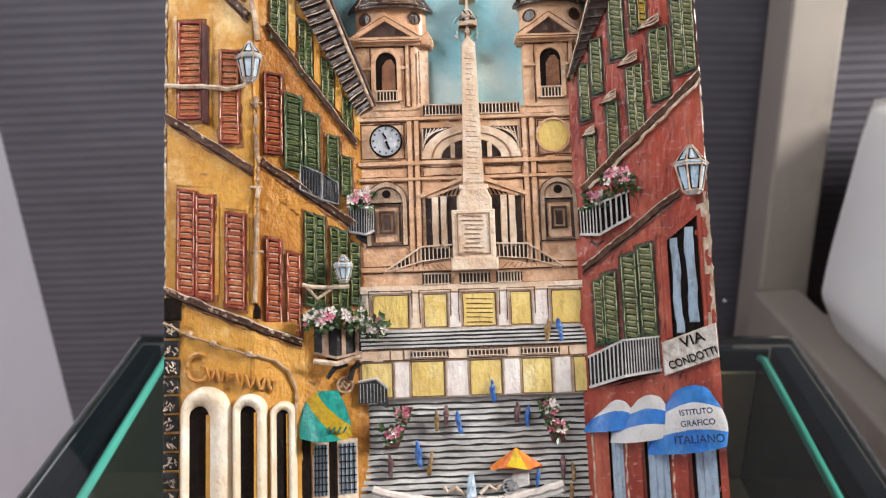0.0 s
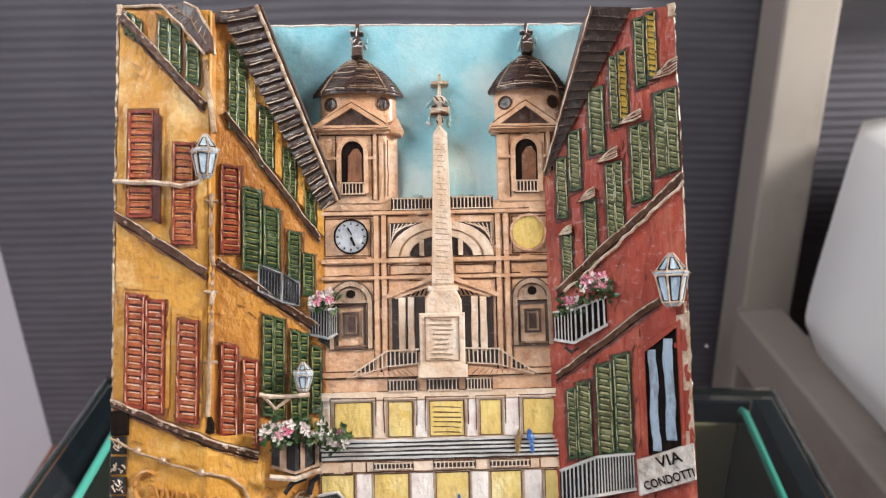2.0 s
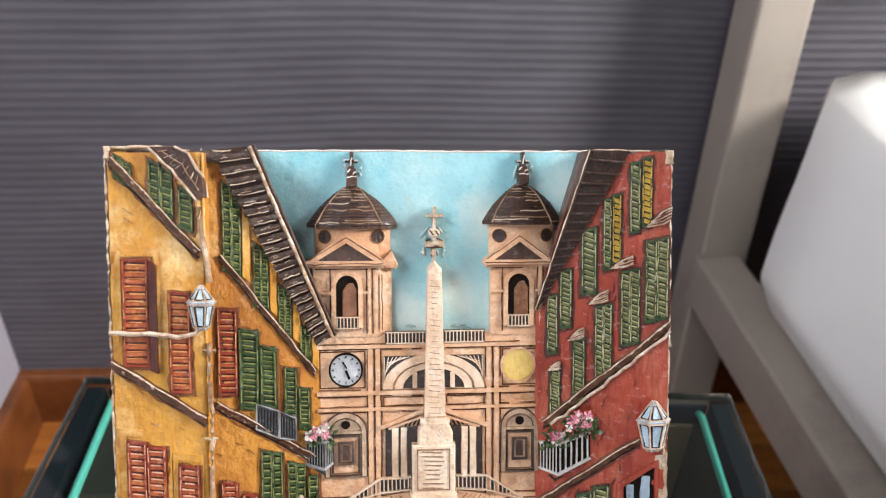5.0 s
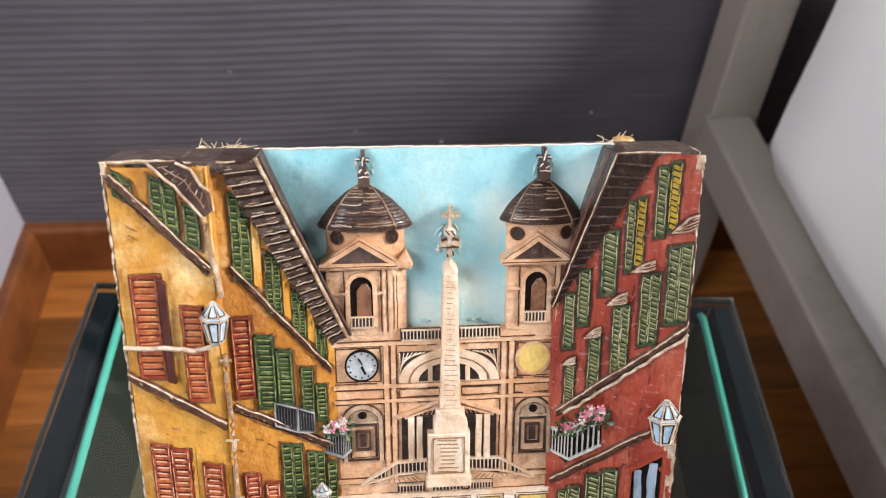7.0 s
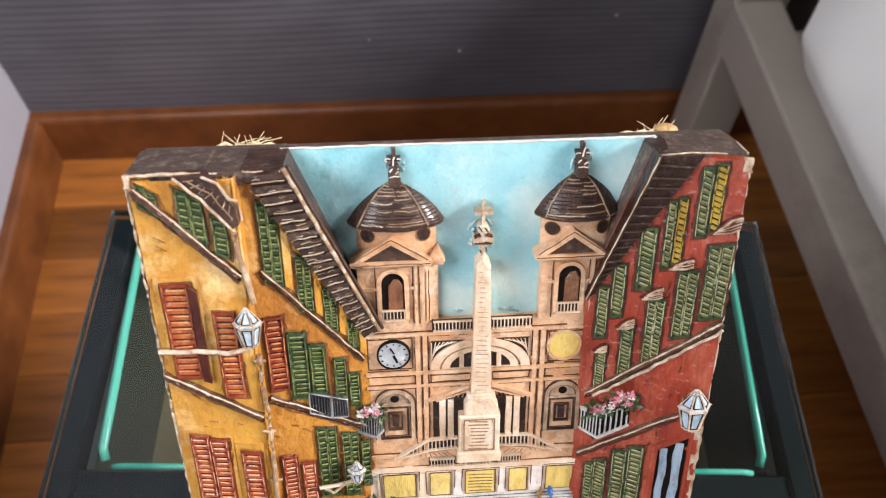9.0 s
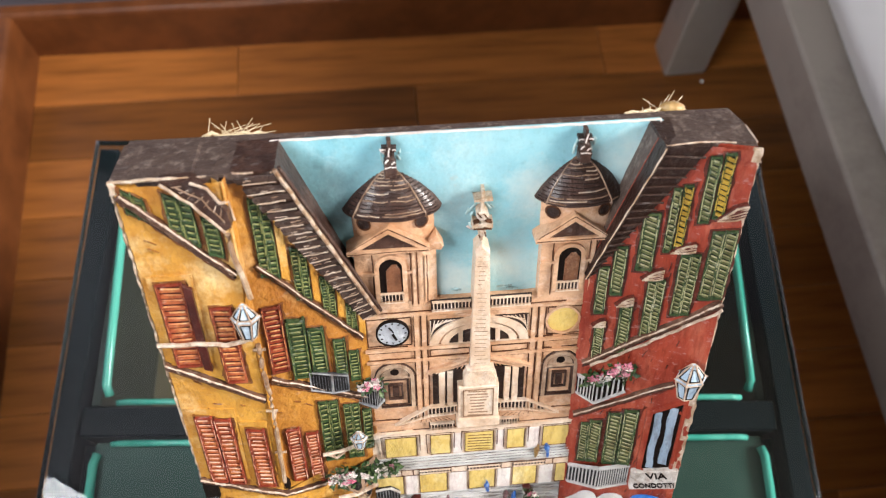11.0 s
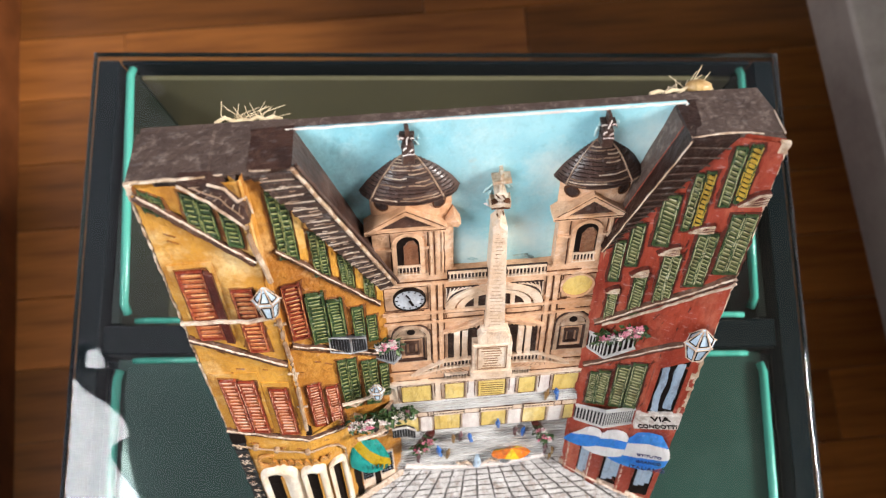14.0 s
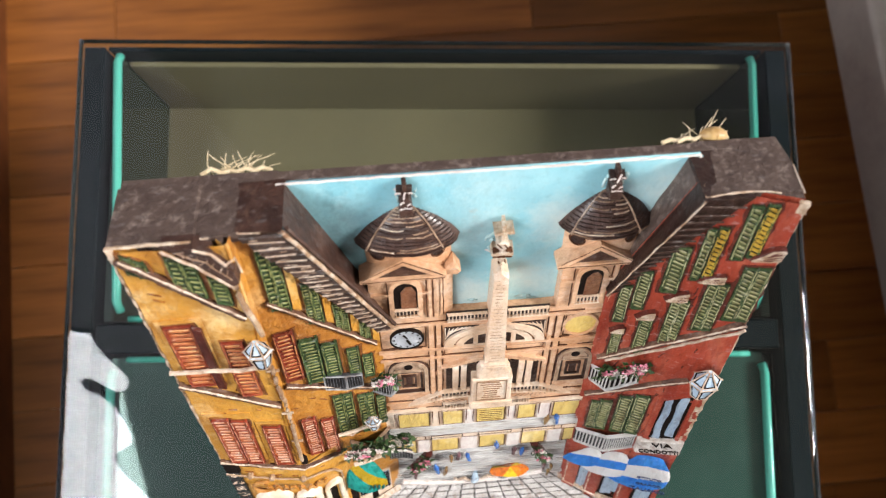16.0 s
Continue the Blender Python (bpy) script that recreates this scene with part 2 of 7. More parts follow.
def nightstand():
    t = thing("nightstand", TABLE @ pose(0, -TD / 2, -TH), "black lacquered bedside cabinet with glass top and green glass edges", "nightstand")
    d = TD / 2
    # top plate of clear glass, over everything
    bm = bmesh.new()
    nx, ny = 134, 110
    def wavy(x, y):
        # the plate is warped most along its sides
        rim = max(0.0, (abs(x) - 0.135) / 0.065)
        swell = noise.noise(Vector((x * 6, y * 5, 2.0))) * 0.00016
        return TH + swell + rim * (0.00014 * math.sin(y * 185 + x * 120 + 1.3 * math.sin(y * 37)) + 0.00012 * math.sin(x * 110 - y * 70 + 1.0))
    g = [[bm.verts.new((-TW + 2 * TW * i / nx, -d + 2 * d * j / ny, wavy(-TW + 2 * TW * i / nx, -d + 2 * d * j / ny))) for j in range(ny + 1)] for i in range(nx + 1)]
    for i in range(nx):
        for j in range(ny):
            bm.faces.new((g[i][j], g[i + 1][j], g[i + 1][j + 1], g[i][j + 1])).smooth = True
    ring_ = [g[i][0] for i in range(nx + 1)] + [g[nx][j] for j in range(1, ny + 1)] + [g[i][ny] for i in range(nx - 1, -1, -1)] + [g[0][j] for j in range(ny - 1, 0, -1)]
    low = [bm.verts.new((v.co.x, v.co.y, TH - 0.006)) for v in ring_]
    for i in range(len(ring_)):
        j = (i + 1) % len(ring_)
        bm.faces.new((low[i], low[j], ring_[j], ring_[i])).material_index = 2
    bm.faces.new(low[::-1]).material_index = 1
    for e in bm.edges:
        e.smooth = not (len(e.link_faces) == 2 and e.link_faces[0].normal.dot(e.link_faces[1].normal) < 0.5)
    top = part("glass_top", bm, [GLASS_TOP, GLASS_INSIDE, SMOKED_PANE], t, "clear glass top plate with dark green edges")
    top.visible_shadow = False
    # black frame under the plate: two sides and a cross bar, open at the rear
    zf = TH - 0.008
    bm = bmesh.new()
    box(bm, -TW + 0.0004, -TW + 0.012, -d + 0.002, d - 0.002, 0.0, TH - 0.0062, 0.0006)
    part("side_panel", bm, BLACK_FRAME, t, "glossy black side panel")
    bm = bmesh.new()
    box(bm, TW - 0.012, TW - 0.0004, -d + 0.002, d - 0.002, 0.0, TH - 0.0062, 0.0006)
    part("side_panel", bm, BLACK_FRAME, t, "glossy black side panel")
    bm = bmesh.new()
    box(bm, -TW + 0.013, TW - 0.013, d - 0.1735, d - 0.1575, 0.40, zf, 0.001)
    part("cross_bar", bm, BLACK_FRAME, t)
    bm = bmesh.new()
    box(bm, -TW + 0.013, TW - 0.013, d - 0.0035, d - 0.001, 0.02, zf, 0.0006)
    part("rear_panel", bm, BLACK_FRAME, t)
    bm = bmesh.new()
    box(bm, -TW + 0.013, TW - 0.013, -d + 0.002, -d + 0.03, 0.34, zf, 0.001)
    part("front_rail", bm, BLACK_FRAME, t)
    # green polished edges of the two inner panes
    x = TW - 0.013
    for side in (-1, 1):
        for y0, y1, a, b in ((d - 0.150, d - 0.004, 0.009, 0.004), (-d + 0.04, d - 0.182, 0.010, 0.008)):
            bm = bmesh.new()
            tube(bm, [(side * (x - a - 0.0012), y0, zf - 0.008), (side * (x - a), y0 + 0.005, zf - 0.0045), (side * (x - (a + b) / 2), (y0 + y1) / 2, zf - 0.0042), (side * (x - b), y1 - 0.005, zf - 0.0042), (side * (x - b - 0.001), y1, zf - 0.0055)], 0.0025, 8)
            part("pane_edge", bm, GLASS_EDGE, t, "polished green edge of an inner glass pane", smooth=True)
    for y in (d - 0.1545, d - 0.1765):
        bm = bmesh.new()
        tube(bm, [(-x + 0.016, y, zf - 0.0055), (-x + 0.022, y, zf - 0.0035), (x - 0.022, y, zf - 0.0035), (x - 0.016, y, zf - 0.0055)], 0.0017, 6)
        part("pane_edge", bm, GLASS_EDGE, t, "polished green edge of an inner glass pane", smooth=True)
    bm = bmesh.new()
    box(bm, -x + 0.0068, x - 0.0068, -d + 0.0305, d - 0.1755, zf - 0.016, zf - 0.0078, 0.0006)
    part("inner_pane", bm, TEAL_PANE, t, "dark green back-painted glass pane")
    # the rear compartment: glass sides and a bottom coloured in the ceiling's olive reflection
    ya, yb, zb = d - 0.1560, d - 0.0045, zf - 0.095
    bm = bmesh.new()
    box(bm, -x + 0.0008, x - 0.0008, ya, yb, zb - 0.006, zb, 0.0006)
    part("compartment_bottom", bm, OLIVE_PANE, t, "olive-grey glossy compartment bottom")
    for side in (-1, 1):
        bm = bmesh.new()
        box(bm, side * (x - 0.0042) - 0.0026, side * (x - 0.0042) + 0.0026, ya, yb, zb + 0.0006, zf - 0.0062, 0.0004)
        part("compartment_side", bm, SMOKED_PANE, t, "smoked green glass side")
    bm = bmesh.new()
    box(bm, -x + 0.0072, x - 0.0072, yb - 0.003, yb, zb + 0.0006, zf - 0.014, 0.0004)
    part("compartment_back", bm, OLIVE_BACK, t, "olive-grey compartment back")
    # dark rim between the green edges and the sides
    for side in (-1, 1):
        bm = bmesh.new()
        box(bm, side * (x - 0.0035) - 0.0032, side * (x - 0.0035) + 0.0032, -d + 0.032, d - 0.1765, zf - 0.030, zf - 0.0095, 0.0006)
        part("inner_rim", bm, BLACK_FRAME, t)
    # lower shelf of tinted glass
    bm = bmesh.new()
    box(bm, -TW + 0.013, TW - 0.013, -d + 0.02, d - 0.006, 0.22, 0.228, 0.001)
    s = part("glass_shelf", bm, GLASS_SHELF, t, "green-tinted lower glass shelf")
    s.visible_shadow = False
    # small steel pins that hold the plate
    for wx, wy in ((-0.0498, 0.3711), (0.0149, 0.3623), (0.1324, 0.4024), (-0.1554, 0.4398), (0.1726, 0.2646)):
        p = t.matrix_world.inverted() @ Vector((wx, wy, 0))
        px, py = p.x, p.y
        bm = bmesh.new()
        bmesh.ops.create_cone(bm, cap_ends=True, segments=14, radius1=0.0014, radius2=0.0010, depth=0.0012, matrix=Matrix.Translation((px, py, TH + 0.0008)))
        part("pin", bm, STEEL, t)
    return t


nightstand()

# ---- bed ----
BED = pose(0.3705, 0.8042, 0, 0, 0, 2.0)


def bed():
    t = thing("bed", BED, "bed with taupe lacquered frame and open headboard frame", "bed")
    L = 1.6
    TOP, LOW = 0.3175, 0.256
    def beam(name, x0, x1, y0, y1, z0, z1, m=None, bev=0.004, label=""):
        bm = bmesh.new()
        box(bm, x0, x1, y0, y1, z0, z1, bev, 3)
        return part(name, bm, BED_METAL, t, label, m)
    tilt = pose(0, 0, TOP, -4.0, 0, 0)
    beam("head_post", 0.008, 0.066, 0.001, 0.056, -0.316, 0.425, tilt)
    beam("head_post", L - 0.054, L, 0.001, 0.056, -0.316, 0.425, tilt)
    beam("head_rail", 0.0665, L - 0.0545, 0.001, 0.056, 0.337, 0.424, tilt)
    beam("side_rail", 0.0, 0.054, -2.0, -0.001, LOW, TOP)
    beam("side_rail", L - 0.054, L, -2.0, -0.001, LOW, TOP)
    beam("foot_rail", 0.0545, L - 0.0545, -2.0, -1.946, LOW, TOP)
    for x in (0.0, L - 0.05):
        beam("foot_leg", x, x + 0.05, -1.99, -1.94, 0, LOW - 0.0005)
    beam("slat_base", 0.0545, L - 0.0545, -1.945, -0.03, 0.270, 0.300)
    bm = bmesh.new()
    bmesh.ops.create_uvsphere(bm, u_segments=10, v_segments=6, radius=0.0032, matrix=Matrix.Translation((0.003, -0.0015, 0.3172)))
    part("screw_cap", bm, STEEL, t, "small shiny screw cap")


bed()


def mattress():
    """A white sheeted mattress: sides drawn in towards the top, soft corners, faint folds."""
    bm = bmesh.new()
    x0, x1, y0, y1, z0, z1 = 0.018, 1.56, -1.93, -0.050, 0.3180, 0.545
    box(bm, x0, x1, y0, y1, z0, z1)
    bmesh.ops.subdivide_edges(bm, edges=bm.edges, cuts=26, use_grid_fill=True)
    r = 0.034
    for v in bm.verts:
        c = v.co
        h = max(0.0, (c.z - z0) / (z1 - z0))
        p = Vector((min(max(c.x, x0 + r), x1 - r), min(max(c.y, y0 + r), y1 - r), min(max(c.z, z0 + 0.02), z1 - r)))
        d = c - p
        if d.length > 1e-6:
            c = p + d.normalized() * min(d.length, r)
        draw = 0.066 * max(0.0, h - 0.2) ** 1.1 + 0.018 * max(0.0, 1 - h / 0.2) + 0.05 * max(0.0, 1 - (y1 - c.y) / 0.07) ** 2
        c.x += draw * max(0.0, 1 - (c.x - x0) / 0.45)
        c.y += 0.085 * h * max(0.0, 1 - (y1 - c.y) / 0.6)
        n = noise.noise(Vector((c.x * 5, c.y * 4, c.z * 7)))
        n2 = noise.noise(Vector((c.x * 14 + 3, c.y * 6, c.z * 20)))
        v.co = c + Vector((0.006 * n + 0.003 * n2, 0.004 * n2, 0.006 * n + 0.002 * n2))
        v.co.z = max(v.co.z, 0.3180)
    ob = part("mattress", bm, LINEN, m=BED, smooth=True)
    return tagged(ob, "mattress in a smooth white cotton sheet on the bed frame", "mattress")


mattress()

# ---- painted relief plaque ----
def paint(name, base, second, scale=160, third=None, third_scale=60, rough=0.38, bump=0.7, stretch=(1, 1, 1), bump_scale=900, spec=0.3, wash=0.5, dry=0.3, grain=(1.0, 1.0, 0.38), knife=0.75):
    """Hand-brushed paint: mottled base, streaks of brown wash, flecks of pale dry brush."""
    m = material(name, base, rough, second=second, scale=scale, bump=bump, bump_scale=bump_scale, stretch=stretch, third=third, third_scale=third_scale, bump_dist=0.0005, spec=spec)
    n, l = m.node_tree.nodes, m.node_tree.links
    b = n["Principled BSDF"]
    co = n.new("ShaderNodeTexCoord")
    col = b.inputs["Base Color"].links[0].from_socket
    if rough < 0.6:
        b.inputs["Coat Weight"].default_value, b.inputs["Coat Roughness"].default_value = 0.3, 0.2
    dark = (base[0] * 0.40, base[1] * 0.27, base[2] * 0.20)
    pale = tuple(min(0.8, c * 0.55 + 0.36) for c in base)
    for fac, tone, sc, sq, lo, hi in ((wash, dark, 330, grain, 0.52, 0.68), (wash * 0.6, dark, 900, grain, 0.55, 0.68), (wash * 0.35, dark, 2100, (1, 1, 1), 0.56, 0.65), (dry, pale, 620, (0.45, 1.0, 1.0), 0.60, 0.70)):
        if fac <= 0:
            continue
        mp = n.new("ShaderNodeMapping")
        mp.inputs["Scale"].default_value = sq
        l.new(co.outputs["Object"], mp.inputs["Vector"])
        t = n.new("ShaderNodeTexNoise")
        t.inputs["Scale"].default_value, t.inputs["Detail"].default_value, t.inputs["Roughness"].default_value = sc, 3.0, 0.6
        l.new(mp.outputs[0], t.inputs["Vector"])
        r = n.new("ShaderNodeMapRange")
        r.inputs["From Min"].default_value, r.inputs["From Max"].default_value, r.inputs["To Max"].default_value = lo, hi, fac
        l.new(t.outputs["Fac"], r.inputs["Value"])
        x = n.new("ShaderNodeMix")
        x.data_type = "RGBA"
        l.new(r.outputs[0], x.inputs["Factor"])
        l.new(col, x.inputs[6])
        x.inputs[7].default_value = (*tone, 1)
        col = x.outputs[2]
    l.new(col, b.inputs["Base Color"])
    # marks of brush and knife
    mp = n.new("ShaderNodeMapping")
    mp.inputs["Scale"].default_value, mp.inputs["Rotation"].default_value = grain, (0, 0.35, 0)
    l.new(co.outputs["Object"], mp.inputs["Vector"])
    t = n.new("ShaderNodeTexNoise")
    t.inputs["Scale"].default_value, t.inputs["Detail"].default_value = 420, 2.0
    l.new(mp.outputs[0], t.inputs["Vector"])
    bp = n.new("ShaderNodeBump")
    bp.inputs["Strength"].default_value, bp.inputs["Distance"].default_value = knife, 0.0009
    l.new(t.outputs["Fac"], bp.inputs["Height"])
    if b.inputs["Normal"].links:
        l.new(b.inputs["Normal"].links[0].from_socket, bp.inputs["Normal"])
    l.new(bp.outputs[0], b.inputs["Normal"])
    return m


OCHRE = paint("ochre_yellow_paint", (0.58, 0.30, 0.050), (0.46, 0.19, 0.026), 38, (0.78, 0.57, 0.27), 22, wash=0.3, dry=0.16, grain=(1, 1, 0.5))
OCHRE_DEEP = paint("deep_ochre_paint", (0.50, 0.225, 0.038), (0.34, 0.12, 0.022), 45, (0.62, 0.36, 0.13), 40, stretch=(1, 1, 0.85), wash=0.35, dry=0.15, grain=(1, 1, 0.7))
BRICK_RED = paint("brick_red_paint", (0.36, 0.056, 0.028), (0.24, 0.032, 0.017), 90, (0.47, 0.125, 0.07), 70, stretch=(1, 1, 0.35), wash=0.45, dry=0.34, grain=(1, 1, 0.25))
RED_SHUTTER = paint("red_brown_shutter_paint", (0.29, 0.045, 0.020), (0.18, 0.026, 0.013), 130, (0.46, 0.13, 0.05), 120, wash=0.55)
DEEP_RED = paint("dark_maroon_paint", (0.075, 0.014, 0.009), (0.045, 0.009, 0.006), 150, dry=0.1)
GREEN_SHUTTER = paint("dark_green_shutter_paint", (0.042, 0.078, 0.027), (0.024, 0.046, 0.016), 130, (0.12, 0.15, 0.05), 150)
GREEN_GAP = paint("deep_green_gap_paint", (0.016, 0.027, 0.011), (0.010, 0.017, 0.007), 150, dry=0.1)
RED_GAP = paint("deep_red_gap_paint", (0.115, 0.022, 0.012), (0.07, 0.013, 0.008), 150, dry=0.1)
LIME = paint("olive_dry_brush", (0.24, 0.245, 0.085), (0.13, 0.15, 0.045), 200, wash=0.6)
DARK_RED_SLAT = paint("orange_red_slat", (0.44, 0.12, 0.038), (0.28, 0.05, 0.020), 160, (0.56, 0.24, 0.08), 120, wash=0.5)
CREAM = paint("cream_terracotta_facade_paint", (0.68, 0.425, 0.265), (0.55, 0.295, 0.155), 60, (0.78, 0.59, 0.445), 45, wash=0.4, grain=(0.75, 1.0, 0.85))
PALE = paint("pale_cream_paint", (0.755, 0.60, 0.46), (0.62, 0.42, 0.275), 80, (0.82, 0.75, 0.67), 60, wash=0.28, grain=(0.8, 1.0, 0.8))
OFFWHITE = paint("worn_off_white_paint", (0.66, 0.54, 0.43), (0.46, 0.31, 0.21), 240, (0.17, 0.09, 0.05), 190, wash=0.6)
ROOF = paint("dark_brown_roof_paint", (0.066, 0.030, 0.020), (0.030, 0.014, 0.010), 140, (0.12, 0.066, 0.046), 130, rough=0.45, spec=0.3, dry=0.16)
BROWN_TOP = paint("brown_speckled_top_paint", (0.088, 0.058, 0.046), (0.06, 0.038, 0.031), 120, (0.24, 0.185, 0.155), 300, rough=0.55, wash=0.2, dry=0.12)
INK = paint("dark_brown_wash", (0.013, 0.008, 0.006), (0.008, 0.005, 0.004), 200, rough=0.7, dry=0.02, spec=0.08)
LINE = paint("brown_engraved_line", (0.125, 0.052, 0.025), (0.06, 0.025, 0.013), 200, (0.24, 0.12, 0.065), 160, dry=0.05, spec=0.1, rough=0.7)
FAINT = paint("faint_brown_engraving", (0.34, 0.21, 0.125), (0.22, 0.125, 0.07), 200, (0.48, 0.34, 0.23), 160, dry=0.1)
YELLOW = paint("lemon_yellow_paint", (0.74, 0.56, 0.19), (0.64, 0.43, 0.11), 60, (0.81, 0.71, 0.42), 40, wash=0.3, dry=0.15)
STONE = paint("grey_stone_paint", (0.62, 0.60, 0.575), (0.36, 0.35, 0.34), 100, (0.78, 0.76, 0.73), 90, stretch=(0.4, 1, 1), wash=0.5, grain=(0.25, 1, 1))
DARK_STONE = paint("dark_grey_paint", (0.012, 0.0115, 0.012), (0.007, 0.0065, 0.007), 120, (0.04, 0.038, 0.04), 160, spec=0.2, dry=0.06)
COBBLE = paint("pale_grey_cobble_paint", (0.54, 0.51, 0.485), (0.36, 0.335, 0.315), 140, (0.68, 0.65, 0.63), 120, wash=0.6)
LAMP_BLUE = paint("pale_blue_glass_paint", (0.36, 0.48, 0.60), (0.50, 0.62, 0.72), 160, (0.72, 0.78, 0.82), 140, rough=0.4)
BLUE = paint("bright_blue_paint", (0.045, 0.25, 0.76), (0.06, 0.33, 0.80), 120, rough=0.42, wash=0.25)
WHITE = paint("white_paint", (0.88, 0.87, 0.86), (0.80, 0.79, 0.77), 150, rough=0.4, wash=0.1)
TEAL = paint("turquoise_paint", (0.02, 0.42, 0.36), (0.03, 0.50, 0.43), 130, rough=0.4)
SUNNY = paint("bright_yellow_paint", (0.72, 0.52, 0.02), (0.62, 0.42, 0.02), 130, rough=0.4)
ORANGE = paint("orange_paint", (0.74, 0.16, 0.01), (0.80, 0.24, 0.02), 160, rough=0.4)
LEAF = paint("leaf_green_paint", (0.05, 0.10, 0.03), (0.02, 0.045, 0.015), 300, (0.16, 0.20, 0.07), 240)
PINK = paint("pink_petal_paint", (0.62, 0.11, 0.20), (0.72, 0.35, 0.42), 400)
HALO = paint("pale_grey_green_paint", (0.40, 0.58, 0.58), (0.28, 0.48, 0.52), 90, (0.58, 0.68, 0.64), 70, wash=0.45)
PETAL = paint("white_petal_paint", (0.78, 0.72, 0.66), (0.66, 0.54, 0.50), 200, wash=0.15, dry=0.2)
ARCH_WHITE = paint("thick_cream_white_paint", (0.80, 0.71, 0.58), (0.68, 0.52, 0.36), 60, (0.84, 0.78, 0.69), 45, wash=0.16, dry=0.1, grain=(1, 1, 0.6))
BLUE_GREY = paint("blue_grey_curtain_paint", (0.28, 0.37, 0.47), (0.40, 0.48, 0.56), 150, stretch=(1, 1, 0.2))
FIGURE_BLUE = paint("figure_blue_paint", (0.035, 0.16, 0.52), (0.02, 0.06, 0.22), 420, (0.30, 0.46, 0.68), 380, wash=0.6, dry=0.5)
FIGURE_BROWN = paint("figure_brown_paint", (0.30, 0.17, 0.05), (0.09, 0.045, 0.035), 420, (0.56, 0.44, 0.16), 380, wash=0.6, dry=0.4)
FIGURE_DARK = paint("figure_maroon_paint", (0.13, 0.05, 0.055), (0.05, 0.025, 0.025), 420, (0.36, 0.28, 0.27), 380, wash=0.6, dry=0.4)


def cloudy_sky():
    """Patchy sky paint: grey-brown dabs beside the towers, pale dabs by the obelisk."""
    m = paint("sky_blue_paint", (0.22, 0.50, 0.575), (0.31, 0.57, 0.62), 40, (0.42, 0.62, 0.64), 30, rough=0.5, wash=0.12, dry=0.2, grain=(1, 1, 1), bump=0.25, knife=0.22)
    n, l = m.node_tree.nodes, m.node_tree.links
    b = n["Principled BSDF"]
    col = b.inputs["Base Color"].links[0].from_socket
    co = n.new("ShaderNodeTexCoord")
    t = n.new("ShaderNodeTexNoise")
    t.inputs["Scale"].default_value, t.inputs["Detail"].default_value, t.inputs["Roughness"].default_value = 130, 5.0, 0.65
    l.new(co.outputs["Object"], t.inputs["Vector"])
    grey, pale, dark = (0.13, 0.19, 0.20), (0.66, 0.72, 0.66), (0.055, 0.05, 0.045)
    for u, v, r, tone, f in ((-36, -22, 15, grey, 0.75), (0, -32, 11, grey, 0.8), (3, -52, 10, pale, 0.8), (21, -48, 11, pale, 0.75), (22, -34, 9, grey, 0.7), (29, -20, 9, pale, 0.8),
                             (-28, -14, 10, dark, 0.6), (-30, -26, 7, dark, 0.8), (55, -12, 10, pale, 0.7), (51, -22, 9, grey, 0.8), (10, -24, 7, grey, 0.55), (-3, -18, 8, dark, 0.35), (8, -6, 14, pale, 0.25)):
        d = n.new("ShaderNodeVectorMath")
        d.operation = "DISTANCE"
        l.new(co.outputs["Object"], d.inputs[0])
        d.inputs[1].default_value = (u / 1000, 0.0176, (v + 218) / 1000)
        r0 = n.new("ShaderNodeMapRange")
        r0.inputs["From Min"].default_value, r0.inputs["From Max"].default_value = r * 1.6 / 1000, 0.0
        l.new(d.outputs["Value"], r0.inputs["Value"])
        k = n.new("ShaderNodeMath")
        k.operation = "MULTIPLY_ADD"
        l.new(r0.outputs[0], k.inputs[0])
        k.inputs[1].default_value = 0.9
        l.new(t.outputs["Fac"], k.inputs[2])
        r1 = n.new("ShaderNodeMapRange")
        r1.inputs["From Min"].default_value, r1.inputs["From Max"].default_value, r1.inputs["To Max"].default_value = 0.66, 1.35, f * (0.95 if tone is pale else 0.6)
        l.new(k.outputs[0], r1.inputs["Value"])
        x = n.new("ShaderNodeMix")
        x.data_type = "RGBA"
        l.new(r1.outputs[0], x.inputs["Factor"])
        l.new(col, x.inputs[6])
        x.inputs[7].default_value = (*tone, 1)
        col = x.outputs[2]
    l.new(col, b.inputs["Base Color"])
    return m


SKY_BLUE = cloudy_sky()
JUTE = material("jute_twine", (0.74, 0.60, 0.40), 0.9, second=(0.56, 0.42, 0.24), scale=300, bump=0.4)
TAN = paint("worn_tan_edge_paint", (0.36, 0.235, 0.155), (0.20, 0.115, 0.07), 220, (0.50, 0.38, 0.28), 160, wash=0.6)
STAIN = paint("brown_wash_stain", (0.25, 0.095, 0.024), (0.16, 0.055, 0.016), 120, (0.38, 0.17, 0.035), 90, wash=0.5)
STAIN_RED = paint("dark_red_wash_stain", (0.13, 0.027, 0.016), (0.075, 0.018, 0.012), 120, (0.22, 0.05, 0.03), 90, wash=0.5)
NICHE = paint("shaded_niche_paint", (0.54, 0.375, 0.25), (0.32, 0.22, 0.155), 110, (0.66, 0.52, 0.39), 90, wash=0.6)
TERRA = paint("terracotta_block_paint", (0.27, 0.115, 0.055), (0.12, 0.045, 0.022), 130, (0.42, 0.22, 0.125), 110, wash=0.65)
CREAM_EDGE = paint("cream_green_dry_brush", (0.47, 0.44, 0.25), (0.28, 0.29, 0.13), 180, (0.62, 0.58, 0.42), 150, wash=0.5)
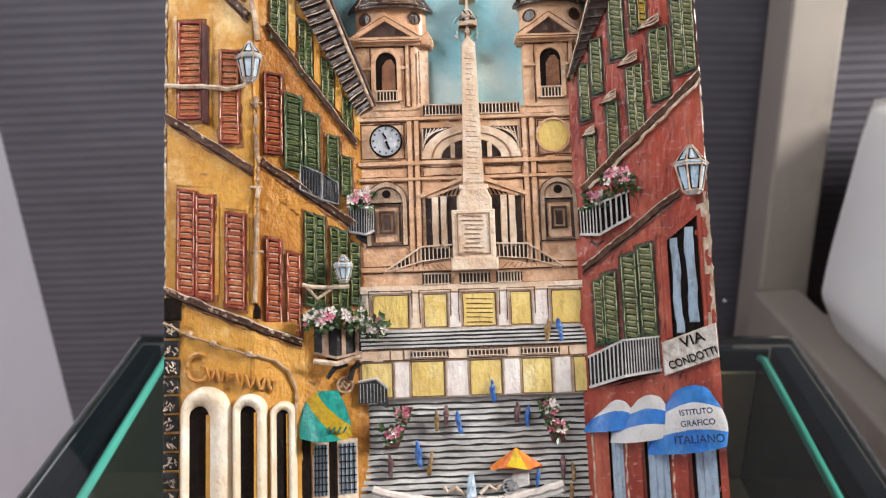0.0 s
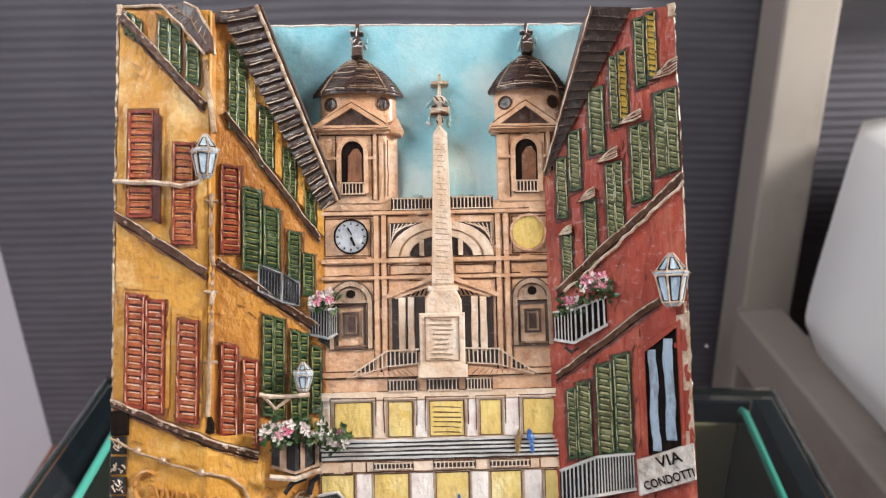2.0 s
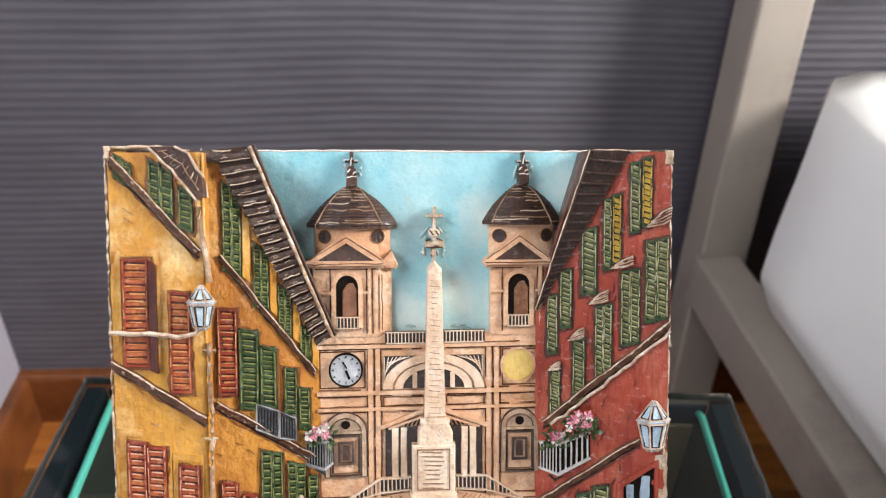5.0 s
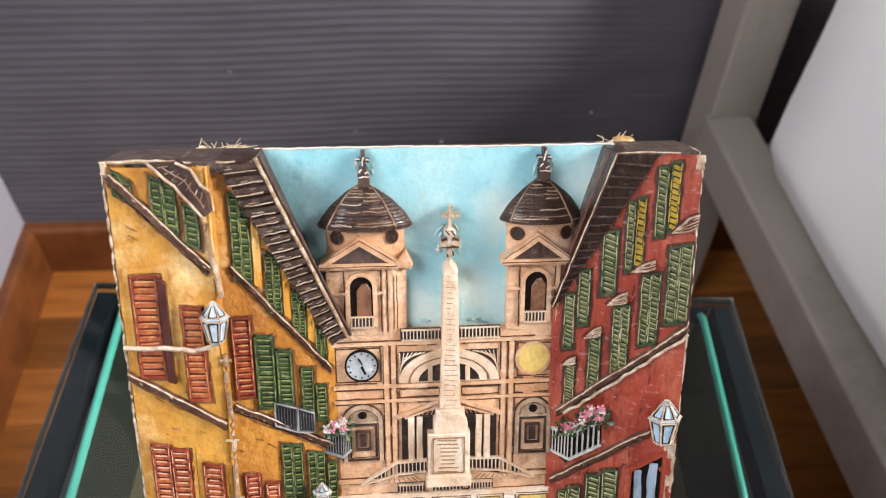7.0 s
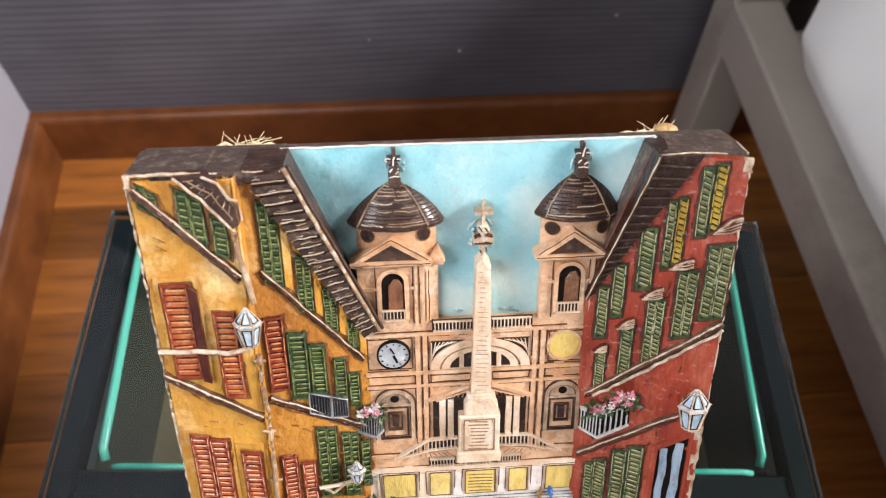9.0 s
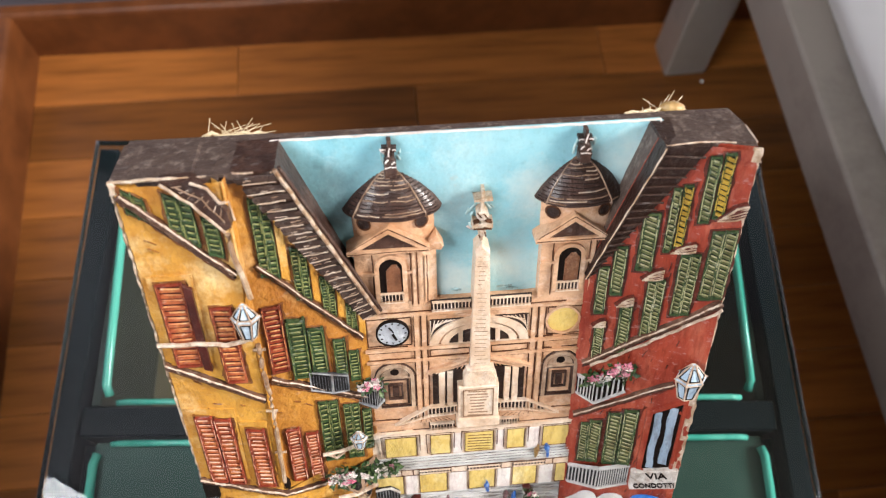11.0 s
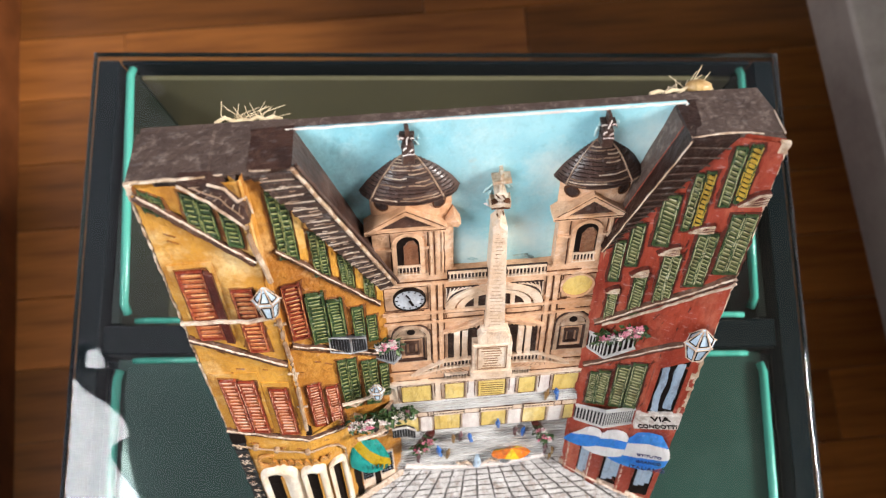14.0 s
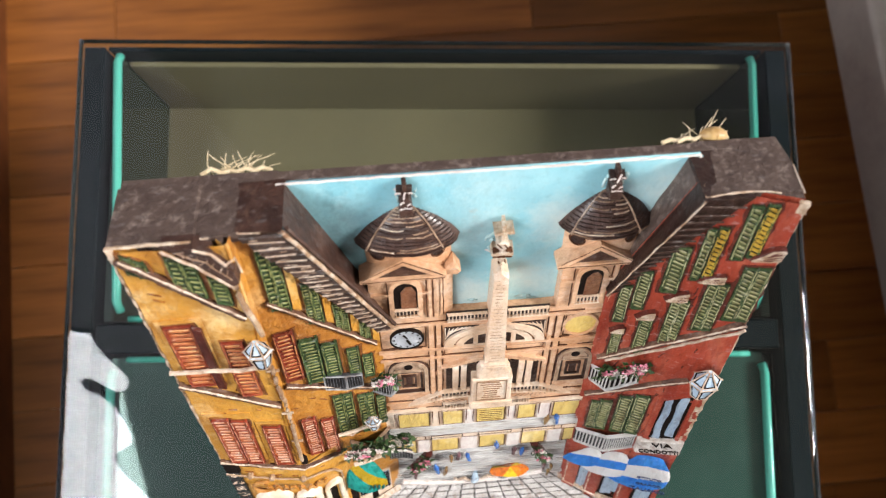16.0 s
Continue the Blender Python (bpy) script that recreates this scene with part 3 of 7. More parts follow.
CREST = paint("worn_cream_crest_paint", (0.62, 0.50, 0.38), (0.36, 0.22, 0.12), 260, (0.74, 0.68, 0.60), 200, wash=0.6)
PIPE = paint("worn_tan_pipe_paint", (0.44, 0.30, 0.185), (0.24, 0.13, 0.07), 240, (0.62, 0.50, 0.38), 200, wash=0.8)
SIGN = paint("worn_white_sign_paint", (0.72, 0.68, 0.63), (0.50, 0.44, 0.38), 200, (0.16, 0.13, 0.11), 260, wash=0.6)
NAVY = paint("navy_lettering_paint", (0.012, 0.03, 0.13), (0.008, 0.02, 0.09), 200)
JOINT = paint("grey_joint_paint", (0.17, 0.155, 0.145), (0.10, 0.09, 0.085), 140, (0.26, 0.24, 0.225), 120)
UNIT_GREY = paint("worn_grey_unit_paint", (0.095, 0.10, 0.115), (0.045, 0.047, 0.055), 160, (0.26, 0.265, 0.28), 140, wash=0.5)
UNIT_EDGE = paint("rubbed_grey_edge_paint", (0.34, 0.34, 0.345), (0.16, 0.16, 0.17), 160, (0.52, 0.52, 0.52), 140, wash=0.5)
CLOCK_FACE = paint("grey_white_dial_paint", (0.47, 0.49, 0.52), (0.33, 0.35, 0.385), 160, (0.62, 0.63, 0.64), 140, wash=0.5)

PLAQUE = pose(0.0046, 0.2853, 0.7298, -30.97, 0, -0.34) @ pose(0, 0, -0.218)
plaque = thing("relief_plaque", PLAQUE, "hand-painted plaster relief of a church, stairway and old houses, leaning back", "relief plaque")


# All relief measures are in millimetres: u across, v up from the top edge, w out of the face.
def P(u, v, w):
    return Vector((u / 1000, -w / 1000, (v + 218) / 1000))


def w_left(u):
    return 0.0 if u < -58 else -4.0 - 10.0 * (u + 58) / 33


def w_shop(u):
    if u < -58:
        return 0.0
    return -8.2 * (u + 58) / 14 if u < -44 else w_left(u)


def w_right(u):
    return -13.0 + 13.0 * (u - 46) / 38


def w_front(u):
    return -14.0


def w_steps(u):
    return -16.0


def roughen(bm, amount=0.18, scale=260.0):
    for v in bm.verts:
        v.co += noise.noise_vector(v.co * scale) * amount / 1000
    return bm


def relief(name, bm, mat, parent=None, label="", amount=0.18, smooth=None, top=None):
    """One part of the relief, slightly uneven as hand-made plaster is; top: the slot for faces that look up."""
    if top is not None:
        finish(bm)
        for f in bm.faces:
            if f.normal.z > 0.7:
                f.material_index = top
    if amount:
        roughen(bm, amount)
    ob = part(name, bm, mat, parent or plaque, label, smooth=smooth)
    if name in ("engraving", "dial_marking", "blossom", "twine_hanger", "lantern_outline"):
        ob["kind"] = "stuff"
    return ob


def plate(bm, pts, wf, h0, h1, mi=0, bevel=0.0, side=None):
    """A polygon in u and v, from h0 to h1 over the ground wf."""
    lo = [bm.verts.new(P(u, v, wf(u) + h0)) for u, v in pts]
    if bevel:
        cu, cv = sum(p[0] for p in pts) / len(pts), sum(p[1] for p in pts) / len(pts)
        mid = [bm.verts.new(P(u, v, wf(u) + h1 - bevel)) for u, v in pts]
        inn = []
        for u, v in pts:
            d = math.hypot(u - cu, v - cv) or 1
            k = max(0.0, 1 - bevel * 1.2 / d)
            inn.append((cu + (u - cu) * k, cv + (v - cv) * k))
        hi = [bm.verts.new(P(u, v, wf(u) + h1)) for u, v in inn]
        rings = [lo, mid, hi]
    else:
        hi = [bm.verts.new(P(u, v, wf(u) + h1)) for u, v in pts]
        rings = [lo, hi]
    k = len(pts)
    for a, b in zip(rings, rings[1:]):
        for i in range(k):
            bm.faces.new((a[i], a[(i + 1) % k], b[(i + 1) % k], b[i])).material_index = mi if side is None else side
    bm.faces.new(hi).material_index = mi
    bm.faces.new(lo[::-1]).material_index = mi
    return bm


def rect(u0, u1, v0, v1, s=0.0):
    """A box in u and v whose top and bottom rise by s to the right."""
    c = (u0 + u1) / 2
    return [(u0, v0 + s * (u0 - c)), (u1, v0 + s * (u1 - c)), (u1, v1 + s * (u1 - c)), (u0, v1 + s * (u0 - c))]


def strip(bm, a, b, width, wf, h0, h1, mi=0):
    """A bar from a to b in u and v."""
    du, dv = b[0] - a[0], b[1] - a[1]
    d = math.hypot(du, dv)
    nu, nv = -dv / d * width / 2, du / d * width / 2
    return plate(bm, [(a[0] + nu, a[1] + nv), (a[0] - nu, a[1] - nv), (b[0] - nu, b[1] - nv), (b[0] + nu, b[1] + nv)], wf, h0, h1, mi)


def ring(bm, outer, inner, wf, h0, h1, mi=0):
    """A flat frame between two outlines of equal count."""
    k = len(outer)
    vo, vi = [[[bm.verts.new(P(u, v, wf(u) + h)) for u, v in o] for h in (h0, h1)] for o in (outer, inner)]
    for i in range(k):
        j = (i + 1) % k
        for q in ((vo[1][i], vo[1][j], vi[1][j], vi[1][i]), (vo[0][i], vo[0][j], vo[1][j], vo[1][i]), (vi[1][i], vi[1][j], vi[0][j], vi[0][i]), (vo[0][j], vo[0][i], vi[0][i], vi[0][j])):
            bm.faces.new(q).material_index = mi
    return bm


def stroke(bm, pts, wf, h, r, mi=0, sides=6, wobble=0.0, n=0):
    """A raised cord over points in u and v."""
    out = []
    for (u0, v0), (u1, v1) in zip(pts, pts[1:]):
        k = max(1, int(math.hypot(u1 - u0, v1 - v0) / 2.5))
        for i in range(k):
            out.append((u0 + (u1 - u0) * i / k, v0 + (v1 - v0) * i / k))
    out.append(pts[-1])
    p3 = [P(u + wobble * noise.noise(Vector((u * 0.4, v * 0.4, n))), v + wobble * noise.noise(Vector((u * 0.4, v * 0.4, n + 7))), wf(u) + h) for u, v in out]
    return tube(bm, p3, r / 1000, sides, mi)


def disc(u, v, ru, rv=None, k=20, a0=0.0, a1=2 * math.pi):
    rv = rv or ru
    full = a1 - a0 > 6.28
    return [(u + ru * math.cos(a0 + (a1 - a0) * i / (k if full else k - 1)), v + rv * math.sin(a0 + (a1 - a0) * i / (k if full else k - 1))) for i in range(k)]


def arch_outline(u0, u1, v0, v1, k=9, lift=1.0):
    """Straight sides with a half-round head; v1 is the crown."""
    r = (u1 - u0) / 2
    c = (u0 + u1) / 2
    head = [(c + r * math.cos(math.pi * i / (k - 1)), v1 - r * lift + r * lift * math.sin(math.pi * i / (k - 1))) for i in range(k)]
    return [(u0, v0), (u1, v0)] + head


def solid(bm, front, back, mi=0, side=None):
    """A body whose face runs through points (u, v, w), drawn back to the depth given."""
    a = [bm.verts.new(P(*p)) for p in front]
    b = [bm.verts.new(P(p[0], p[1], back)) for p in front]
    k = len(front)
    bm.faces.new(a).material_index = mi
    bm.faces.new(b[::-1]).material_index = mi if side is None else side
    for i in range(k):
        bm.faces.new((a[i], b[i], b[(i + 1) % k], a[(i + 1) % k])).material_index = mi if side is None else side
    return bm


def grid_face(bm, u0, u1, v0, v1, wf, nu, nv, lump=0.3, mi=0, keep=None):
    """An uneven plaster face over a rectangle; keep(u, v) leaves out what lies beyond an edge."""
    g = {}
    for i in range(nu + 1):
        for j in range(nv + 1):
            u, v = u0 + (u1 - u0) * i / nu, v0 + (v1 - v0) * j / nv
            q = Vector((u * 0.11, v * 0.11, 3.0))
            h = lump * (noise.noise(q) + 0.5 * noise.noise(q * 2.7) + 0.3 * noise.noise(q * 6))
            g[i, j] = bm.verts.new(P(u, v, wf(u) + h))
    for i in range(nu):
        for j in range(nv):
            cu, cv = u0 + (u1 - u0) * (i + 0.5) / nu, v0 + (v1 - v0) * (j + 0.5) / nv
            if keep is None or keep(cu, cv):
                bm.faces.new((g[i, j], g[i + 1, j], g[i + 1, j + 1], g[i, j + 1])).material_index = mi
    return bm


def blob(u0, u1, v0, v1, s=0.0, jit=0.3, step=3.0):
    """A rectangle with a wavering hand-cut outline."""
    c = (u0 + u1) / 2
    corners = [(u0, v0 + s * (u0 - c)), (u1, v0 + s * (u1 - c)), (u1, v1 + s * (u1 - c)), (u0, v1 + s * (u0 - c))]
    out = []
    for a, b in zip(corners, corners[1:] + corners[:1]):
        k = max(1, int(math.hypot(b[0] - a[0], b[1] - a[1]) / step))
        for i in range(k):
            out.append((a[0] + (b[0] - a[0]) * i / k + random.uniform(-jit, jit), a[1] + (b[1] - a[1]) * i / k + random.uniform(-jit, jit)))
    return out


# -- the body of the plaque --
def body():
    bm = bmesh.new()
    box(bm, -0.0855, 0.0855, 0.019, 0.0235, 0.0, 0.2195, 0.0008)
    relief("back_slab", bm, BROWN_TOP, label="speckled dark brown back of the plaque", amount=0.3)
    # sky, with a pale rim along the top
    bm = bmesh.new()
    grid_face(bm, -62, 76, -100, 2.0, lambda u: -17.6, 69, 51, 0.35, 0, lambda u, v: v < -4 or -46.5 < u < 63.5)
    box(bm, -0.0465, 0.0635, 0.0182, 0.0189, 0.118, 0.2199)
    sky_ = relief("sky_panel", bm, SKY_BLUE, label="cloudy sky-blue painted ground", amount=0, smooth=True)
    bm = bmesh.new()
    stroke(bm, [(-46.5, 2.0), (-10, 2.1), (30, 1.7), (63.5, 1.9)], lambda u: 0, -17.7, 0.35, wobble=0.3)
    relief("rim", bm, PETAL, sky_, "pale worn rim")


body()


def top_cap(outline, name_label):
    """The flat brown top of a side block, seen from above."""
    bm = bmesh.new()
    lo = [bm.verts.new(P(u, -2.0, w)) for u, w in outline]
    hi = [bm.verts.new(P(u, 1.5, w)) for u, w in outline]
    k = len(outline)
    bm.faces.new(hi)
    bm.faces.new(lo[::-1])
    for i in range(k):
        bm.faces.new((lo[i], lo[(i + 1) % k], hi[(i + 1) % k], hi[i]))
    cap = relief("top_cap", bm, BROWN_TOP, None, name_label, 0.35)
    bm = bmesh.new()
    run = [P(u, 1.35, w + 0.1) for u, w in outline[1:-2]]
    for a, b in zip(run, run[1:]):
        if random.random() < 0.85:
            tube(bm, [a, a.lerp(b, 0.5) + Vector((0, random.uniform(-2e-4, 2e-4), random.uniform(-3e-4, 3e-4))), b], random.uniform(0.00022, 0.0004), 5)
    relief("worn_edge", bm, OFFWHITE, cap, "", 0.25)


top_cap([(-85.8, -23.2), (-86.0, -1.6), (-80, -2.2), (-72, -1.4), (-66.5, -1.5), (-62.0, -2.4), (-58.5, -3.2), (-55.5, -3.3), (-50, -3.0), (-45.2, -2.2), (-46.4, -9.0), (-46.2, -19.4), (-46.2, -23.2)], "speckled dark brown block top")
top_cap([(85.0, -22.8), (86.0, -12.5), (85.6, -3.0), (80, -3.4), (73.0, -4.6), (66, -4.2), (60.6, -3.4), (61.6, -8.0), (63.8, -19.0), (63.8, -23.2)], "speckled dark brown block top")


# -- shutters --
def shutter(parent, u0, u1, v0, v1, wf, mats, s=0.0, slats=12, leaves=1, slat_s=0.0, label="", rise=1.3, flip=False, odd=0.0):
    """One leaf (or two side by side) with frame and slats. mats: frame, slat, edge, gap."""
    stain = STAIN_RED if wf is w_right else STAIN
    bm = bmesh.new()
    c = (u0 + u1) / 2
    rise = 0.55 + 0.42 * rise
    # brown wash brushed round the leaf, and the dark gap behind it
    plate(bm, blob(u0 - 0.75, u1 + 0.85, v0 - 1.0, v1 + 0.45, s, 0.4, 2.4), wf, -0.6, 0.30, 4)
    plate(bm, blob(u0 - 0.1, u1 + 0.15, v0 - 0.2, v1 + 0.05, s, 0.12), wf, -0.5, 0.42, 3)
    wide = (u1 - u0) / leaves
    fw = min(0.72, wide * 0.16)
    spans = [(u0 + wide * i, u0 + wide * (i + 1)) for i in range(leaves)]
    for a, b in spans:
        m = (a + b) / 2
        va, vb = v0 + s * (m - c), v1 + s * (m - c)
        for x0, x1 in ((a + 0.05, a + fw), (b - fw, b - 0.05)):
            plate(bm, blob(x0, x1, va, vb, s, 0.07, 4.0), wf, 0.2, rise, 0, 0.2)
        plate(bm, rect(a + fw * 0.6, b - fw * 0.6, va, va + 0.8, s), wf, 0.2, rise * 0.96, 0, 0.15)
        plate(bm, rect(a + fw * 0.6, b - fw * 0.6, vb - 0.8, vb, s), wf, 0.2, rise * 0.96, 0, 0.15)
        # worn light streaks along the frame
        for x in (a + fw * 0.45, b - fw * 0.55):
            y = va + random.uniform(0.5, 4)
            while y < vb - 2:
                y2 = min(vb - 0.6, y + random.uniform(2.5, 9))
                dy = s * (x - m)
                stroke(bm, [(x, y + dy), (x, y2 + dy)], wf, rise - 0.07, 0.19, 2, 4, 0.25, y)
                y = y2 + (random.uniform(0.2, 1.0) if wf is w_right else random.uniform(0.6, 2.5))
        lo, hi = va + 1.0, vb - 1.0
        p = (hi - lo) / slats
        for i in range(slats):
            y = lo + p * i + random.uniform(-0.12, 0.12)
            tilt = slat_s + random.uniform(-0.03, 0.03)
            x0, x1 = a + fw * 0.7, b - fw * 0.7
            q = rect(x0, x1, y + p * 0.06, y + p * 0.70, tilt)
            plate(bm, q, wf, 0.2, rise * 0.72, 1, 0.12)
            e0, e1 = x0 + (x1 - x0) * random.uniform(0.0, 0.25), x1 - (x1 - x0) * random.uniform(0.0, 0.25)
            ym = y + p * 0.68
            stroke(bm, [(e0, ym + tilt * (e0 - m)), (e1, ym + tilt * (e1 - m))], wf, rise * 0.70, min(0.30, p * 0.15) * random.uniform(0.75, 1.2), 2, 4, 0.12, i)
    return relief("shutter", bm, list(mats) + [stain], parent, label, 0.14)


EAVE_WOOD = paint("brown_rafter_paint", (0.060, 0.033, 0.023), (0.028, 0.015, 0.010), 160, (0.14, 0.09, 0.066), 190, dry=0.2)
DARK_BROWN = paint("very_dark_brown_paint", (0.030, 0.013, 0.009), (0.016, 0.007, 0.005), 150, (0.06, 0.030, 0.020), 150, dry=0.1)
RED_EDGE = paint("orange_ochre_dry_brush", (0.56, 0.245, 0.085), (0.40, 0.115, 0.04), 180, (0.66, 0.42, 0.20), 150, wash=0.5)
RED = [RED_SHUTTER, DARK_RED_SLAT, RED_EDGE, RED_GAP]
MAROON = paint("maroon_shutter_paint", (0.22, 0.042, 0.02), (0.13, 0.024, 0.013), 130, (0.36, 0.11, 0.05), 120, wash=0.6)
PINK_EDGE = paint("pale_pink_dry_brush", (0.64, 0.36, 0.25), (0.50, 0.20, 0.11), 180, (0.74, 0.55, 0.42), 150, wash=0.4)
RED_DARK = [MAROON, RED_SHUTTER, RED_EDGE, DEEP_RED]
RED_PALE = [RED_SHUTTER, DARK_RED_SLAT, PINK_EDGE, RED_GAP]
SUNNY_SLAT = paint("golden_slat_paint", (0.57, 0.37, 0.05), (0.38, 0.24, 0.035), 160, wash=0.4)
GREEN = [GREEN_SHUTTER, GREEN_SHUTTER, LIME, GREEN_GAP]
GREEN_GOLD = [GREEN_SHUTTER, SUNNY_SLAT, SUNNY_SLAT, GREEN_GAP]
OLIVE_SLAT = paint("olive_slat_paint", (0.15, 0.165, 0.062), (0.07, 0.09, 0.03), 160, (0.30, 0.28, 0.12), 140, wash=0.5)
GREEN_LIGHT = [GREEN_SHUTTER, OLIVE_SLAT, CREAM_EDGE, GREEN_GAP]


BELT_BROWN = paint("reddish_brown_ledge_paint", (0.125, 0.058, 0.034), (0.065, 0.029, 0.018), 140, (0.24, 0.135, 0.085), 150, dry=0.2)


def belt(parent, a, b, wf, wide=2.6, h=1.7, name="cornice", n=1, worn=0.5):
    """A rounded ledge along a line: brown, with a pale worn crest and a dark wash below. worn: how much of it is pale."""
    bm = bmesh.new()
    d = math.hypot(b[0] - a[0], b[1] - a[1])
    nu, nv = -(b[1] - a[1]) / d, (b[0] - a[0]) / d
    if nv < 0:
        nu, nv = -nu, -nv
    k = int(d / 0.4)
    prof = ((0.50, -0.5), (0.47, 0.70), (0.40, 0.98), (0.28, 0.94), (0.06, 0.72), (-0.12, 0.70), (-0.30, 0.66), (-0.38, 0.52), (-0.52, -0.5))
    rows = []
    for i in range(k + 1):
        f = i / k
        u, v = a[0] + (b[0] - a[0]) * f, a[1] + (b[1] - a[1]) * f
        bend = 0.5 * noise.noise(Vector((f * d * 0.16, n, 0.5)))
        row = []
        for j, (o, hh) in enumerate(prof):
            lump = 0.16 * noise.noise(Vector((f * d * 0.7, n + j * 1.7, 4.0)))
            x, y = u + nu * (o * wide + bend), v + nv * (o * wide + bend)
            x = min(85.7, max(-85.7, x))
            row.append(bm.verts.new(P(x, y, wf(u) + max(-0.5, hh * h * (1 + lump)))))
        rows.append(row)
    for i, (p, q) in enumerate(zip(rows, rows[1:])):
        for j in range(len(prof) - 1):
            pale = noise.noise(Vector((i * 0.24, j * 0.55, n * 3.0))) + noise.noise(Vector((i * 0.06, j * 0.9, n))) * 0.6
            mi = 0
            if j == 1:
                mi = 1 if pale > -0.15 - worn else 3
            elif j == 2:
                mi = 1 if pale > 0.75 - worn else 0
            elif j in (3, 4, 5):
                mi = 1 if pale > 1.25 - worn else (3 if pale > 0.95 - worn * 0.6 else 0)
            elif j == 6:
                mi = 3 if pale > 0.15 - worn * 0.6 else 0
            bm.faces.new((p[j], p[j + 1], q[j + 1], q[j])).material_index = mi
    bm.faces.new(rows[0])
    bm.faces.new(rows[-1][::-1])
    for f in bm.faces:
        f.smooth = True
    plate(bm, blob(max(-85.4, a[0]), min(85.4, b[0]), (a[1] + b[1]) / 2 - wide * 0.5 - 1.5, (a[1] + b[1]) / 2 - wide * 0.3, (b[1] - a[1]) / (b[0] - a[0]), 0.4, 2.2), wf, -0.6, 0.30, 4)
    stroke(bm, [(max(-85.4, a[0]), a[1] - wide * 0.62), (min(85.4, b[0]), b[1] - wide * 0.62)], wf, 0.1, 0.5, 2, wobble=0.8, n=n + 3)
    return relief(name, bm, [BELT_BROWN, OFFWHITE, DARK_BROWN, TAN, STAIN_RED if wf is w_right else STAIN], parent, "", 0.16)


def left_house():
    bm = bmesh.new()
    solid(bm, [(-85.6, -218, -0.9), (-58, -218, -0.9), (-58, -29, -0.9), (-59, 0.6, -0.9), (-64, 0.6, -5.5), (-66, 1.9, -0.9), (-86.3, 2.1, -0.9), (-86.1, -60, -0.9)], -20, 0, 1)
    grid_face(bm, -85.4, -57.6, -217, 0.6, lambda u: -0.15 if u < -58.2 else -0.9, 26, 120, 0.42, 0)
    ob = relief("left_house", bm, [OCHRE, BROWN_TOP], label="ochre plaster house front", amount=0.1, top=1, smooth=False)
    for f in ob.data.polygons:
        f.use_smooth = f.area < 4e-6
    H = ob
    # pale worn outer edge
    bm = bmesh.new()
    stroke(bm, [(-66, 2.0), (-76, 2.3), (-86.0, 2.0), (-86.1, -30), (-86.0, -70), (-85.6, -120), (-85.2, -216)], lambda u: 0, -0.6, 0.5, wobble=0.3)
    plate(bm, blob(-86.5, -84.6, -1.6, 2.5, 0, 0.3, 1.2), w_left, -0.8, 0.5, 0, 0.3)
    relief("worn_edge", bm, CREST, H)
    shutter(H, -82.0, -74.4, -63.4, -31.0, w_left, RED, 0.0, 14, 1, -0.02, "red-brown shutter with ochre slats")
    bm = bmesh.new()
    plate(bm, [(-74.2, -64.5), (-72.0, -65.5), (-72.0, -33.0), (-74.2, -31.4)], w_left, -0.5, 1.6, 0, 0.2)
    relief("shutter_leaf", bm, DEEP_RED, H, "dark maroon open shutter leaf")
    bm = bmesh.new()
    ring(bm, rect(-83.8, -71.4, -63, -28.6), rect(-82.6, -72.8, -63, -30.2), w_left, -0.4, 0.35)
    relief("window_surround", bm, OCHRE, H)
    shutter(H, -68.6, -62.4, -71.7, -41.0, w_left, RED, -0.05, 14, 1, -0.04, "red-brown shutter crossed by a cable")
    shutter(H, -81.8, -76.3, -119.5, -86.3, w_left, RED_PALE, -0.16, 15, 1, -0.12)
    shutter(H, -76.1, -70.6, -121.2, -88.0, w_left, RED_PALE, -0.16, 15, 1, -0.12)
    shutter(H, -66.8, -60.7, -123.9, -94.2, w_left, RED_PALE, -0.2, 14, 1, -0.15)
    bm = bmesh.new()
    ring(bm, rect(-84.0, -69.0, -119, -83.0, -0.1), rect(-82.4, -70.2, -119, -85.2, -0.1), w_left, -0.4, 0.3)
    ring(bm, rect(-68.6, -59.6, -122, -90.5, -0.15), rect(-67.3, -60.3, -122, -92.8, -0.15), w_left, -0.4, 0.3)
    relief("window_surround", bm, OCHRE, H)
    # attic: shutters under the roof edge, cornice, small dormer roof
    shutter(H, -83.6, -78.4, -8.2, -1.4, w_left, GREEN, -0.7, 4, 2, -0.3, rise=1.0)
    shutter(H, -73.6, -66.6, -17.3, -3.2, w_left, GREEN, -0.62, 6, 2, -0.3, rise=1.0)
    shutter(H, -65.0, -61.0, -22.6, -10.2, w_left, GREEN, -0.5, 6, 1, -0.3, rise=1.0)
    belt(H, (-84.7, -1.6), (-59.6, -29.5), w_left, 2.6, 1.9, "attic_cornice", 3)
    bm = bmesh.new()
    solid(bm, [(-73.4, 2.2, 0.6), (-66.5, -4.4, 1.2), (-59.4, -13.6, 1.6), (-57.2, -12.4, 1.8), (-57.6, -7.4, 2.0), (-62.0, 0.2, 2.0), (-65.6, 2.4, 1.4)], -3, 0, 0)
    for i in range(7):
        t = i / 6
        stroke(bm, [(-70.6 + 11.2 * t, 0.6 - 9.8 * t), (-67.6 + 9.2 * t, 1.2 - 6.8 * t)], w_left, 1.5 + 0.35 * t, random.uniform(0.1, 0.18), 1 if i % 2 else 2, 4, 0.6, i + 20)
    stroke(bm, [(-73.2, 2.0), (-66.6, -4.6), (-59.2, -13.8)], w_left, 1.5, 0.42, 1, wobble=0.4)
